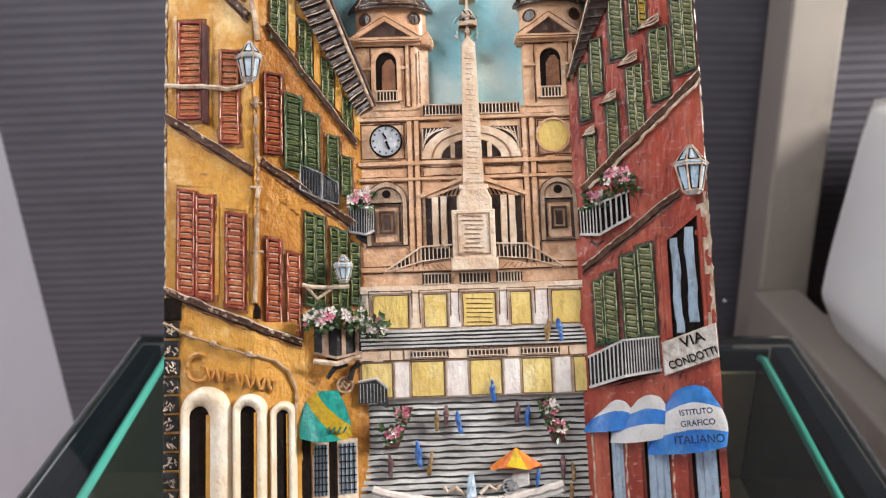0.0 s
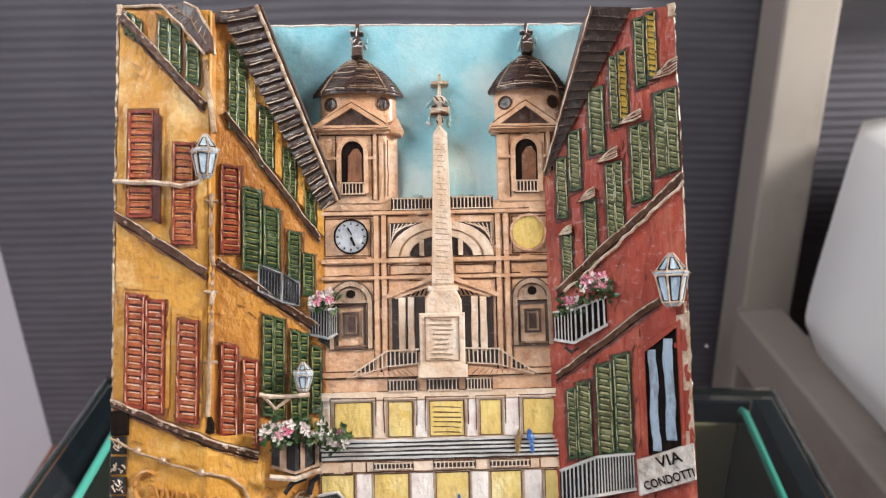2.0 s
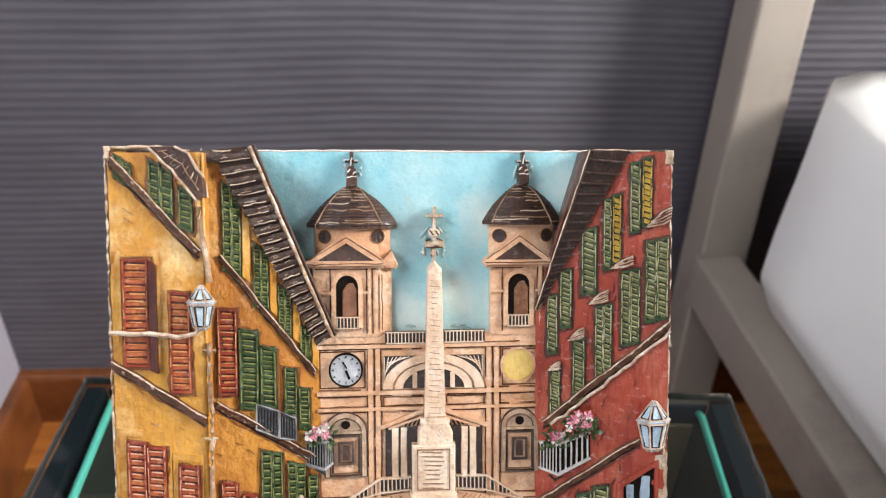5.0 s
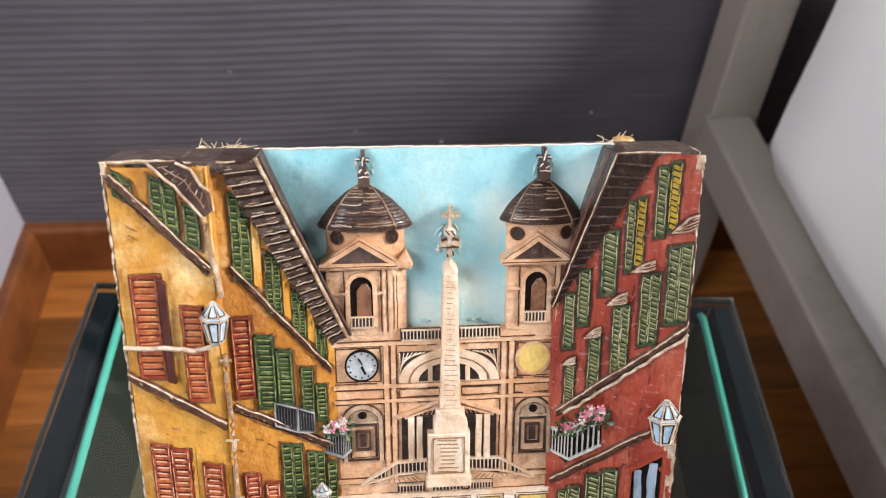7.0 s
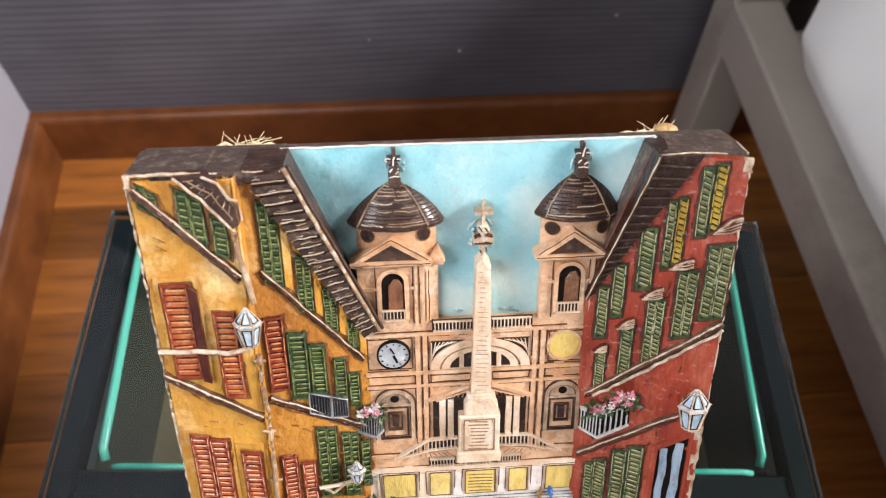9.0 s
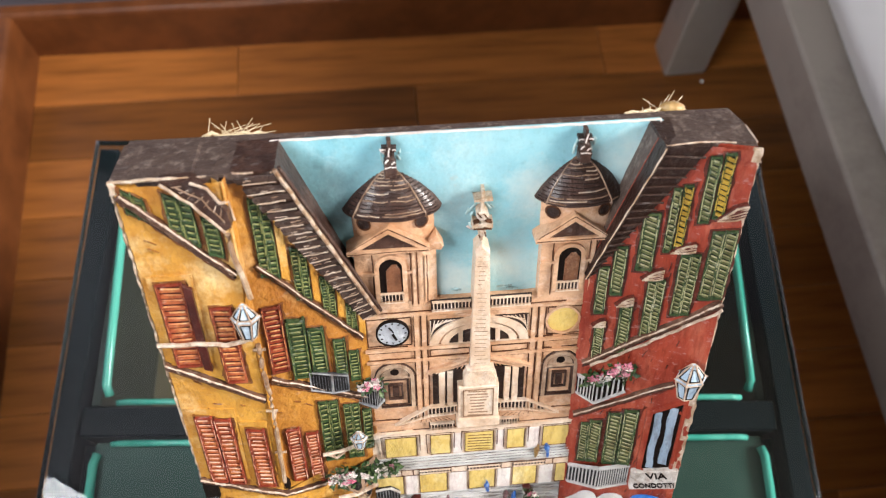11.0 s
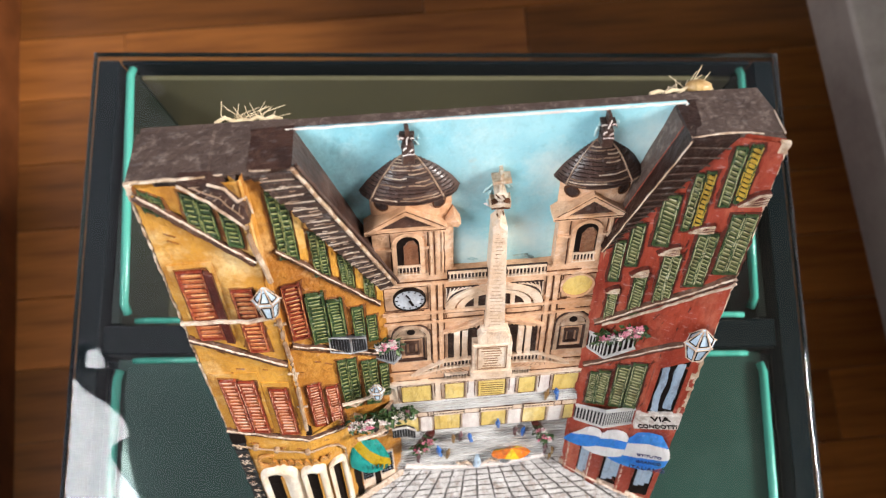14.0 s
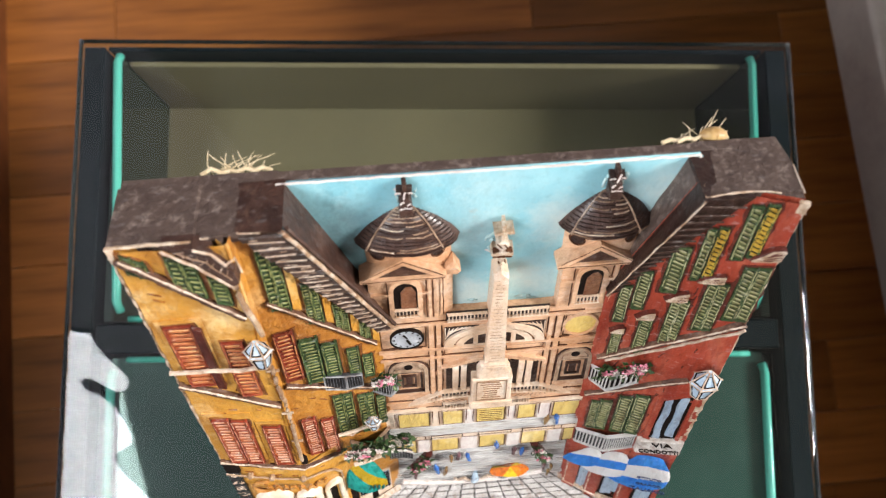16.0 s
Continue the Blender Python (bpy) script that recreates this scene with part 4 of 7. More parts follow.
    stroke(bm, [(-65.4, 2.2), (-61.6, 0.0), (-57.6, -7.0), (-57.2, -12.8)], w_left, 2.0, 0.42, 1, wobble=0.4)
    stroke(bm, [(-69.2, 1.2), (-63.6, -3.2), (-58.6, -10.4)], w_left, 1.9, 0.2, 2, wobble=0.4)
    relief("dormer_roof", bm, [ROOF, OFFWHITE, TAN], H, "brown tiled dormer roof with worn white edges", 0.3)
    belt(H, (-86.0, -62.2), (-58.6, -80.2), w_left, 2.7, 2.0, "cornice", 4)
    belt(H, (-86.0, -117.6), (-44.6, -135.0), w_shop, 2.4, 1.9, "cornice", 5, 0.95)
    # cable across the front
    bm = bmesh.new()
    stroke(bm, [(-85.6, -52.6), (-80, -53.2), (-74, -53.4), (-66, -54.2), (-60.5, -53.2), (-58.5, -51.2)], w_left, 2.0, 0.75, 0, wobble=0.5)
    relief("cable", bm, OFFWHITE, H, "worn white cable")
    bm = bmesh.new()
    solid(bm, [(-58.6, -217.5, -0.6), (-43.0, -217.5, -9.2), (-43.0, -131.5, -9.2), (-58.6, -127.5, -0.6)], -18)
    grid_face(bm, -59.0, -43.0, -217.4, -128.5, w_shop, 16, 50, 0.3)
    relief("shop_front", bm, OCHRE, H, "ochre ground-floor front", 0.1)
    # corner stones of the ground floor
    for i in range(16):
        v1 = -127.6 - i * 5.65
        bm = bmesh.new()
        plate(bm, rect(-85.7, -81.1, v1 - 4.9, v1), w_shop, -0.5, 0.9, 0, 0.35)
        for k in range(9):
            uu, vv = random.uniform(-85.2, -81.9), v1 - random.uniform(0.7, 4.2)
            stroke(bm, [(uu, vv), (uu + random.uniform(-0.7, 0.7), vv - random.uniform(-0.3, 0.6)), (min(-81.4, max(-85.5, uu + random.uniform(-1.0, 1.2))), max(v1 - 4.6, vv - random.uniform(0.4, 1.4)))], w_shop, 0.88, random.uniform(0.12, 0.24), 1, 4, 0.3, k)
        relief("corner_stone", bm, [DARK_STONE, OFFWHITE], H, "", 0.2)
    bm = bmesh.new()
    plate(bm, rect(-85.7, -80.6, -127.2, -120.2), w_shop, -0.5, 1.1, 0, 0.3)
    relief("capital_stone", bm, INK, H)
    bm = bmesh.new()
    stroke(bm, [(-85.8, -127.9), (-78, -131.8), (-72, -134.2), (-62, -137.6), (-52, -140.6)], w_shop, 0.9, 0.42, 0, wobble=0.5)
    relief("wire", bm, PIPE, H)
    for u, v in ((-78.0, -131.6), (-70.5, -134.6), (-59.6, -138.2)):
        bm = bmesh.new()
        plate(bm, disc(u, v, 1.1, 1.1, 7), w_shop, -0.3, 1.9, 0, 0.4)
        relief("wire_clip", bm, PIPE, H)
    # shop sign: a raised wavy line, plain
    bm = bmesh.new()
    stroke(bm, disc(-75.0, -141.8, 3.6, 4.2, 14, 0.9, 5.6), w_shop, 1.0, 0.7)
    wave = [(-73.5 + 0.55 * i, -143.3 - 0.125 * i + 1.9 * math.sin(i * 1.15) + (2.2 if i in (15, 16) else 0)) for i in range(40)]
    stroke(bm, wave, w_shop, 1.0, 0.55)
    relief("sign_flourish", bm, OCHRE_DEEP, H, "raised wavy ochre sign")
    # three arched shop windows
    for u0, u1, vt, jl, jr in ((-80.4, -65.0, -147.6, 2.7, 7.2), (-64.6, -54.4, -150.2, 2.3, 3.4), (-53.7, -46.4, -153.0, 1.7, 2.4)):
        bm = bmesh.new()
        outer, inner = arch_outline(u0, u1, -217, vt, 19), arch_outline(u0 + jl, u1 - jr, -217, vt - (jl + jr) * 0.55 - 0.6, 19)
        outer, inner = outer[1:] + outer[:1], inner[1:] + inner[:1]
        rows = []
        for (ou, ov), (iu, iv) in zip(outer, inner):
            row = []
            for f, hh in ((0.0, -0.6), (0.03, 0.9), (0.14, 1.9), (0.34, 2.5), (0.56, 2.4), (0.78, 1.7), (0.94, 0.7), (1.0, -0.5)):
                u, v = ou + (iu - ou) * f, ov + (iv - ov) * f
                row.append(bm.verts.new(P(u, v, w_shop(u) + hh)))
            rows.append(row)
        for p, q in zip(rows, rows[1:]):
            for k in range(7):
                bm.faces.new((p[k], p[k + 1], q[k + 1], q[k]))
        relief("arched_frame", bm, ARCH_WHITE, H, "thick pale arched window frame", 0.2, True)
        bm = bmesh.new()
        plate(bm, arch_outline(u0 + jl - 0.4, u1 - jr + 0.4, -217, vt - (jl + jr) * 0.55), w_shop, -0.5, 0.25)
        relief("window_opening", bm, INK, H, "dark shop window")
        bm = bmesh.new()
        plate(bm, rect(u1 - jr - 0.4, u1 - jr + (jr - 2.2) * 0.55 + 0.1, -217, vt - (u1 - u0) * 0.55), w_shop, -0.2, 1.2, 0, 0.2)
        relief("window_jamb", bm, OCHRE, H)
    return H


def side_house():
    """The ochre house that recedes behind the first one, with its eaves."""
    bm = bmesh.new()
    solid(bm, [(-58.2, -218, -5), (-24.6, -218, -15), (-24.6, -58, -15), (-46, 1.0, -8), (-58.2, 1.0, -5)], -20, 0, 1)
    edge = lambda u, v: v < -60 or u < -27.4 - (v + 58) * 21.4 / 59
    grid_face(bm, -58.2, -24.4, -217, 0.5, w_left, 34, 120, 0.3, 0, edge)
    H = relief("side_house", bm, [OCHRE_DEEP, BROWN_TOP], label="receding ochre house side with deep eaves", amount=0.1, top=1)
    shutter(H, -55.4, -49.8, -74.2, -47.0, w_left, RED_DARK, -0.1, 13, 1, -0.1, "dark red-brown shutter", rise=1.6)
    shutter(H, -49.2, -43.6, -79.2, -54.0, w_left, GREEN, -0.3, 13, 1, -0.2, rise=2.2)
    shutter(H, -43.2, -38.4, -79.0, -59.8, w_left, GREEN, -0.35, 11, 1, -0.2, rise=1.8)
    shutter(H, -36.0, -32.2, -82.8, -67.2, w_left, GREEN, -0.3, 9, 1, -0.2, rise=1.2)
    shutter(H, -31.6, -28.3, -87.4, -74.0, w_left, GREEN, -0.35, 8, 1, -0.2, rise=1.2)
    shutter(H, -55.2, -50.4, -129.4, -101.8, w_left, RED_PALE, -0.3, 15, 1, -0.15)
    shutter(H, -49.0, -44.8, -133.4, -106.4, w_left, RED_PALE, -0.3, 15, 1, -0.15)
    shutter(H, -43.4, -37.0, -124.0, -93.6, w_left, GREEN, -0.3, 12, 2, -0.1, "green shutters behind a lantern")
    shutter(H, -35.4, -30.0, -126.4, -98.4, w_left, GREEN, -0.35, 12, 2, -0.1)
    shutter(H, -29.2, -26.2, -123.5, -103.0, w_left, GREEN, -0.3, 9, 1, -0.1)
    for u0, u1, v0, v1 in ((-53.4, -48.2, -36.6, -9.6), (-44.6, -40.4, -48.0, -28.4), (-37.4, -33.6, -57.0, -41.4), (-30.8, -27.8, -66.0, -54.4)):
        shutter(H, u0, u1, v0, v1, w_left, GREEN, -0.75, 12, 2, -0.25, rise=0.9)
        bm = bmesh.new()
        plate(bm, blob(u1 + 0.5, u1 + 2.6, v0 - 1.6, v1 - 2.5, -0.9, 0.15), w_left, -0.3, 0.6, 0, 0.15)
        relief("window_post", bm, OCHRE, H)
    belt(H, (-54.6, -30.6), (-26.8, -69.0), w_left, 1.8, 1.7, "cornice", 8)
    belt(H, (-56.4, -76.4), (-25.5, -98.6), w_left, 2.6, 1.6, "cornice", 9)
    # eaves: a tiled soffit with a worn pale rim
    n = 21
    oa, ob_, ia, ib = (-44.2, 2.4, -2.0), (-20.8, -57.5, -11.5), (-56.0, 1.6, -3.2), (-25.6, -60.0, -12.6)
    mixp = lambda a, b, t: tuple(a[i] + (b[i] - a[i]) * t for i in range(3))
    bm = bmesh.new()
    solid(bm, [oa, ob_, ib, ia], -19.5, 0, 0)
    relief("eave", bm, ROOF, H, "dark tiled eave with worn pale edges", 0.3)
    for i in range(n):
        bm = bmesh.new()
        t = ((i + 0.5) / n) ** 0.9
        a, b = mixp(oa, ob_, t), mixp(ia, ib, t)
        wide = (1.32 - 0.28 * t) * random.uniform(0.85, 1.05)
        inner, outer = P(b[0], b[1] - 0.9, b[2] + 0.5), P(a[0] - 0.5, a[1] - 0.2, a[2] + 0.7)
        side = Vector((0.00042, 0, -0.001)) * wide
        rise_ = Vector((0, -0.00035, 0))
        rows = []
        for f in range(6):
            c = inner.lerp(outer, f / 5) + Vector((0, 0, 0.0002 * noise.noise(Vector((i * 2.1, f, 1.0)))))
            rows.append([bm.verts.new(c + o) for o in (side * -1.0, side * -0.8 + rise_, side * 0.1 + rise_ * 1.25, side * 0.85 + rise_ * 0.8, side)])
        for p, q in zip(rows, rows[1:]):
            for k in range(4):
                bm.faces.new((p[k], p[k + 1], q[k + 1], q[k]))
        for r in (rows[0], rows[-1][::-1]):
            bm.faces.new(r)
        for k in range(3 if i > 4 else 2):
            low = k == 0
            f0 = random.uniform(0.0, 0.15) if low else random.uniform(0.05, 0.6)
            f1 = random.uniform(0.8, 1.0) if low else min(1.0, f0 + random.uniform(0.15, 0.4))
            o = side * (0.8 if low else random.uniform(-0.7, 0.6)) + rise_ * 1.25
            run = [inner.lerp(outer, f0 + (f1 - f0) * m / 4) + o + side * random.uniform(-0.12, 0.12) for m in range(5)]
            tube(bm, run, random.uniform(0.00016, 0.00024) if low else random.uniform(0.00008, 0.00014), 5, 1 if low or random.random() < 0.4 else 2)
        relief("eave_board", bm, [EAVE_WOOD, OFFWHITE, TAN], H, "", 0.2)
    bm = bmesh.new()
    gut = [mixp(oa, ob_, k / 30) for k in range(31)]
    tube(bm, [P(*p) + Vector((0.0004 * noise.noise(Vector((k, 0, 5))), -0.0006, 0.0002 * noise.noise(Vector((k, 3, 1))))) for k, p in enumerate(gut)], 0.0006, 8)
    for f in bm.faces:
        f.material_index = 1 if noise.noise(f.calc_center_median() * 420) > -0.05 else 0
    relief("gutter", bm, [OFFWHITE, PIPE], H, "worn pale gutter", 0.22)
    bm = bmesh.new()
    tube(bm, [P(p[0] + 1.0, p[1] + 0.4, p[2] - 0.8) + Vector((0, -0.0005, 0)) for p in gut], 0.0006, 6)
    relief("gutter_rim", bm, ROOF, H, "", 0.2)
    # awning, emblem, doors and barred windows of the ground floor
    bm = bmesh.new()
    cu = -37.8
    rows, cols = 90, 90
    g = []
    for i in range(rows + 1):
        t = i / rows
        r = []
        for j in range(cols + 1):
            s = j / cols
            half = 8.2 * math.sin(math.pi * (0.16 + 0.36 * t)) ** 0.8
            u = cu + (s - 0.5) * 2 * half + 1.2 * t - 0.6
            v = -150.6 - 14.2 * t - 1.1 * math.sin(math.pi * s) * t
            r.append(bm.verts.new(P(u, v, -8.6 + 6.0 * t * (0.55 + 0.45 * math.sin(math.pi * s)) - 0.6 * (1 - t))))
        g.append(r)
    for i in range(rows):
        for j in range(cols):
            k = j / cols + (rows - i) / rows * 0.95
            bm.faces.new((g[i][j], g[i][j + 1], g[i + 1][j + 1], g[i + 1][j])).material_index = 1 if 0.80 < k < 1.22 else 0
    bmesh.ops.solidify(bm, geom=bm.faces[:], thickness=0.0008)
    relief("awning", bm, [TEAL, SUNNY], None, "turquoise and yellow striped shop awning", 0.1, True)
    bm = bmesh.new()
    ring(bm, disc(-31.5, -149.0, 2.7), disc(-31.5, -149.0, 2.1), w_left, -0.5, 1.5)
    stroke(bm, [(-33.2, -149.8), (-31.8, -148.0), (-30.2, -149.4)], w_left, 0.9, 0.4)
    stroke(bm, [(-33.0, -148.2), (-31.4, -150.4), (-30.2, -148.4)], w_left, 0.9, 0.4)
    relief("round_emblem", bm, PIPE, H, "small round pale emblem")
    for u0, u1, m in ((-45.2, -42.4, INK), (-36.9, -34.6, INK)):
        bm = bmesh.new()
        plate(bm, rect(u0, u1, -217, -164.5), w_left, -0.5, 0.4)
        relief("doorway", bm, m, H, "dark doorway")
    for u0, u1 in ((-41.6, -37.4), (-33.9, -28.6)):
        bm = bmesh.new()
        plate(bm, rect(u0 - 0.5, u1 + 0.5, -217, -166.0), w_left, -0.4, 0.3, 2)
        plate(bm, rect(u0, u1, -183, -167.2), w_left, -0.3, 0.5, 0)
        for i in range(7):
            strip(bm, (u0, -168.5 - i * 2.2), (u1, -168.6 - i * 2.2), 0.32, w_left, 0.3, 0.9, 1)
        for i in range(4):
            x = u0 + (u1 - u0) * (i + 0.5) / 4
            strip(bm, (x, -167.4), (x, -183), 0.32, w_left, 0.3, 0.9, 1)
        relief("barred_window", bm, [BLUE_GREY, INK, PALE], H, "small window with dark bars")
    bm = bmesh.new()
    stroke(bm, [(-52, -140.6), (-48.5, -144.0), (-46.4, -149.5), (-46.6, -158), (-47.0, -168.5)], w_shop, 1.0, 0.5, wobble=0.3)
    relief("wire", bm, PIPE, H)
    return H


def right_house():
    bm = bmesh.new()
    solid(bm, [(85.4, -218, -1), (45.4, -218, -14.2), (45.4, -48, -14.2), (60, 1.0, -9), (85.4, 1.0, -1)], -20, 0, 1)
    edge = lambda u, v: v < -50 or u > 48.0 + (v + 48) * 14.6 / 49
    grid_face(bm, 45.4, 85.4, -217, 0.4, w_right, 38, 120, 0.36, 0, edge)
    H = relief("right_house", bm, [BRICK_RED, BROWN_TOP], label="brick-red painted house with green shutters", amount=0.1, top=1)
    bm = bmesh.new()
    stroke(bm, [(85.4, 0.3), (85.5, -24), (85.6, -60), (85.2, -110), (84.6, -150)], w_right, -0.5, 0.45, wobble=0.4)
    stroke(bm, [(84.6, -92), (84.8, -134)], w_right, -0.3, 0.7, wobble=0.5)
    relief("worn_edge", bm, OFFWHITE, H)
    bm = bmesh.new()
    plate(bm, blob(83.6, 85.9, -2.8, 1.1, 0, 0.3, 1.2), w_right, -0.6, 0.45, 0, 0.3)
    relief("chipped_corner", bm, CREST, H, "chipped pale corner")
    # upper row, then the lower row with small hoods
    for u0, u1, v0, v1, m, lv in ((73.6, 76.4, -24.6, -2.2, GREEN_LIGHT, 1), (77.0, 79.8, -22.6, -0.8, GREEN_GOLD, 1), (65.9, 68.0, -36.6, -13.6, GREEN_LIGHT, 1), (68.5, 70.9, -35.2, -12.2, GREEN_GOLD, 1), (59.2, 63.8, -44.5, -23.2, GREEN_LIGHT, 1), (52.8, 56.4, -55.8, -36.5, GREEN_LIGHT, 1), (48.9, 52.0, -64.4, -45.0, GREEN_LIGHT, 1)):
        shutter(H, u0, u1, v0, v1, w_right, m, 0.25, 11, lv, -0.35, rise=1.1)
    for u0, u1, v0, v1, lv in ((78.2, 84.8, -52.4, -26.4, 2), (71.2, 76.6, -60.4, -36.2, 2), (63.6, 68.4, -71.4, -47.6, 2), (56.8, 60.4, -80.0, -59.0, 1), (49.9, 52.9, -85.4, -69.0, 1)):
        shutter(H, u0, u1, v0, v1, w_right, GREEN_LIGHT, 0.25, 13, lv, -0.35, rise=1.2)
    for u0, u1, v0, v1 in ((77.6, 85.2, -23.8, -15.6), (67.4, 74.4, -36.8, -31.2), (61.0, 67.0, -48.2, -42.6), (54.8, 60.0, -60.2, -54.8), (48.8, 52.8, -70.4, -66.2)):
        bm = bmesh.new()
        du, dv = u1 - u0, v1 - v0
        q = [(u0, v0 + dv * 0.12), (u0 + du * 0.72, v0 + dv * 0.24), (u1, v0 + dv * 0.42), (u1 + 0.1, v1 - dv * 0.05), (u0 + du * 0.62, v0 + dv * 0.78), (u0 + du * 0.3, v0 + dv * 0.46)]
        plate(bm, q, w_right, -0.4, 1.9, 0, 0.35)
        for f, r0 in ((0.02, 0.30), (0.24, 0.2), (0.5, 0.26), (0.74, 0.2), (0.97, 0.34)):
            e = [(u0 + du * (0.04 + 0.26 * f), v0 + dv * (0.15 + 0.26 * f)), (u0 + du * (0.68 - 0.02 * f), v0 + dv * (0.26 + 0.50 * f)), (u1 - 0.1, v0 + dv * (0.44 + 0.48 * f))]
            stroke(bm, e, w_right, 1.85, r0, 1, 5, 0.4, f * 9 + u0)
        relief("window_hood", bm, [STAIN_RED, CREST], H, "small brown hood with worn white edges", 0.25)
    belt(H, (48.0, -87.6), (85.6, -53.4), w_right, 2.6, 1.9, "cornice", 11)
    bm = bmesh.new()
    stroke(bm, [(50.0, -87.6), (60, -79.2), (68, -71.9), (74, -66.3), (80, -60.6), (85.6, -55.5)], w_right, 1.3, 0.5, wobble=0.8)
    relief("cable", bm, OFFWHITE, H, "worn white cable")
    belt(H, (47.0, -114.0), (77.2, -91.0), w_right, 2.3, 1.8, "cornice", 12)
    # lower shutters and curtained window
    shutter(H, 49.8, 52.4, -139.0, -117.6, w_right, GREEN_LIGHT, 0.3, 13, 1, -0.3)
    shutter(H, 52.6, 56.8, -138.4, -115.6, w_right, GREEN_LIGHT, 0.3, 13, 1, -0.3)
    shutter(H, 58.4, 63.0, -138.0, -110.0, w_right, GREEN_LIGHT, 0.3, 14, 1, -0.2)
    shutter(H, 63.4, 68.2, -137.0, -107.2, w_right, GREEN_LIGHT, 0.3, 14, 1, -0.2)
    bm = bmesh.new()
    ring(bm, [(70.6, -137.5), (82.6, -137.5), (82.6, -97.0), (70.6, -106.0)], [(72.4, -137.5), (81.6, -137.5), (81.6, -99.2), (72.4, -106.6)], w_right, -0.4, 1.2)
    relief("window_surround", bm, BRICK_RED, H)
    bm = bmesh.new()
    plate(bm, [(72.6, -137.5), (81.6, -137.5), (81.6, -99.2), (72.6, -106.2)], w_right, -0.4, 0.3)
    relief("window_opening", bm, INK, H, "dark window")
    for u0, u1, top in ((73.6, 76.0, -106.0), (77.8, 80.6, -102.6)):
        bm = bmesh.new()
        pts = [(0.22 * math.sin(i * 0.9 + u0), top - i * 2.75) for i in range(12)]
        plate(bm, [(u1 - 0.2 + a, v) for a, v in pts] + [(u0 + a, v) for a, v in pts[::-1]], w_right, -0.2, 0.95, 0, 0.3)
        relief("curtain", bm, BLUE_GREY, H, "blue-grey painted curtain", 0.35)
    bm = bmesh.new()
    plate(bm, blob(82.0, 85.2, -136.5, -95.5, 0, 0.35, 2.0), w_right, -0.4, 0.75, 0, 0.25)
    post = relief("window_post", bm, CREST, H, "worn pale window post", 0.25)
    for k, (a, b, c, e) in enumerate(((82.6, 84.3, -106.5, -100.0), (83.4, 84.6, -115.0, -110.5), (82.4, 84.0, -130.5, -118.0), (83.8, 85.0, -134.5, -128.0))):
        bm = bmesh.new()
        plate(bm, blob(a, b, c, e, 0, 0.5, 1.5), w_right, 0.4, 0.85)
        relief("red_patch", bm, BRICK_RED, post, "", 0.2)
    # eaves
    oa, ob_, ia, ib = (60.4, 1.6, -2.6), (45.2, -49.4, -11.4), (73.2, 1.2, -2.4), (47.6, -47.0, -11.4)
    mixp = lambda a, b, t: tuple(a[i] + (b[i] - a[i]) * t for i in range(3))
    bm = bmesh.new()
    solid(bm, [oa, ia, ib, ob_], -19.5, 0, 0)
    relief("eave", bm, DARK_BROWN, H, "dark brown boarded eave", 0.25)
    TILE_EDGE = paint("brown_tile_edge_paint", (0.055, 0.028, 0.020), (0.025, 0.013, 0.009), 200, (0.15, 0.10, 0.078), 200)
    n = 17
    for i in range(n):
        t = ((i + 0.6) / n) ** 0.85
        a, b = mixp(oa, ob_, t), mixp(ia, ib, t)
        bm = bmesh.new()
        tube(bm, [P(a[0], a[1], a[2] + 0.4), P(b[0], b[1] - 0.8, b[2] + 0.5)], 0.0003, 5)
        relief("eave_board", bm, TILE_EDGE, H, "", 0.3)
    bm = bmesh.new()
    tube(bm, [P(*mixp(oa, ob_, t / 24)) + Vector((0.0004 * noise.noise(Vector((t, 3, 5))), -0.0004, 0)) for t in range(25)], 0.00055, 7)
    relief("gutter", bm, DARK_BROWN, H, "dark worn gutter", 0.3)
    bm = bmesh.new()
    tube(bm, [P(*mixp(oa, ob_, t / 24)) + Vector((-0.0003 + 0.0003 * noise.noise(Vector((t, 3, 5))), -0.0008, 0.0002 * noise.noise(Vector((t, 8, 2))))) for t in range(25)], 0.00022, 5)
    relief("gutter_rim", bm, CREST, H, "thin worn pale rim", 0.3)
    # shop front: pillars and curtains
    for u0, u1 in ((46.4, 51.6), (56.0, 61.0), (69.4, 74.0)):
        bm = bmesh.new()
        plate(bm, rect(u0, u1, -206, -164), w_right, -0.4, 1.7, 0, 0.4)
        stroke(bm, [(u0 + 0.6, -166), (u0 + 0.5, -205)], w_right, 1.6, 0.4, 1, wobble=0.5)
        relief("pillar", bm, [BRICK_RED, OFFWHITE], H, "red shop pillar with worn edges", 0.25)
    for u0, u1 in ((52.6, 56.0), (63.2, 69.2), (76.6, 82.4)):
        bm = bmesh.new()
        plate(bm, rect(u0 - 0.9, u1 + 0.9, -206, -164), w_right, -0.4, 0.15, 1)
        for i in range(3):
            a = u0 + (u1 - u0) * i / 3
            plate(bm, rect(a, a + (u1 - u0) / 3.1, -198 + 2 * i, -164), w_right, -0.3, 0.8 + 0.3 * (i % 2), 0, 0.25)
        relief("curtain", bm, [BLUE_GREY, INK], H, "blue-grey curtain in a dark doorway", 0.3)
    return H


left_house()
side_house()
right_house()


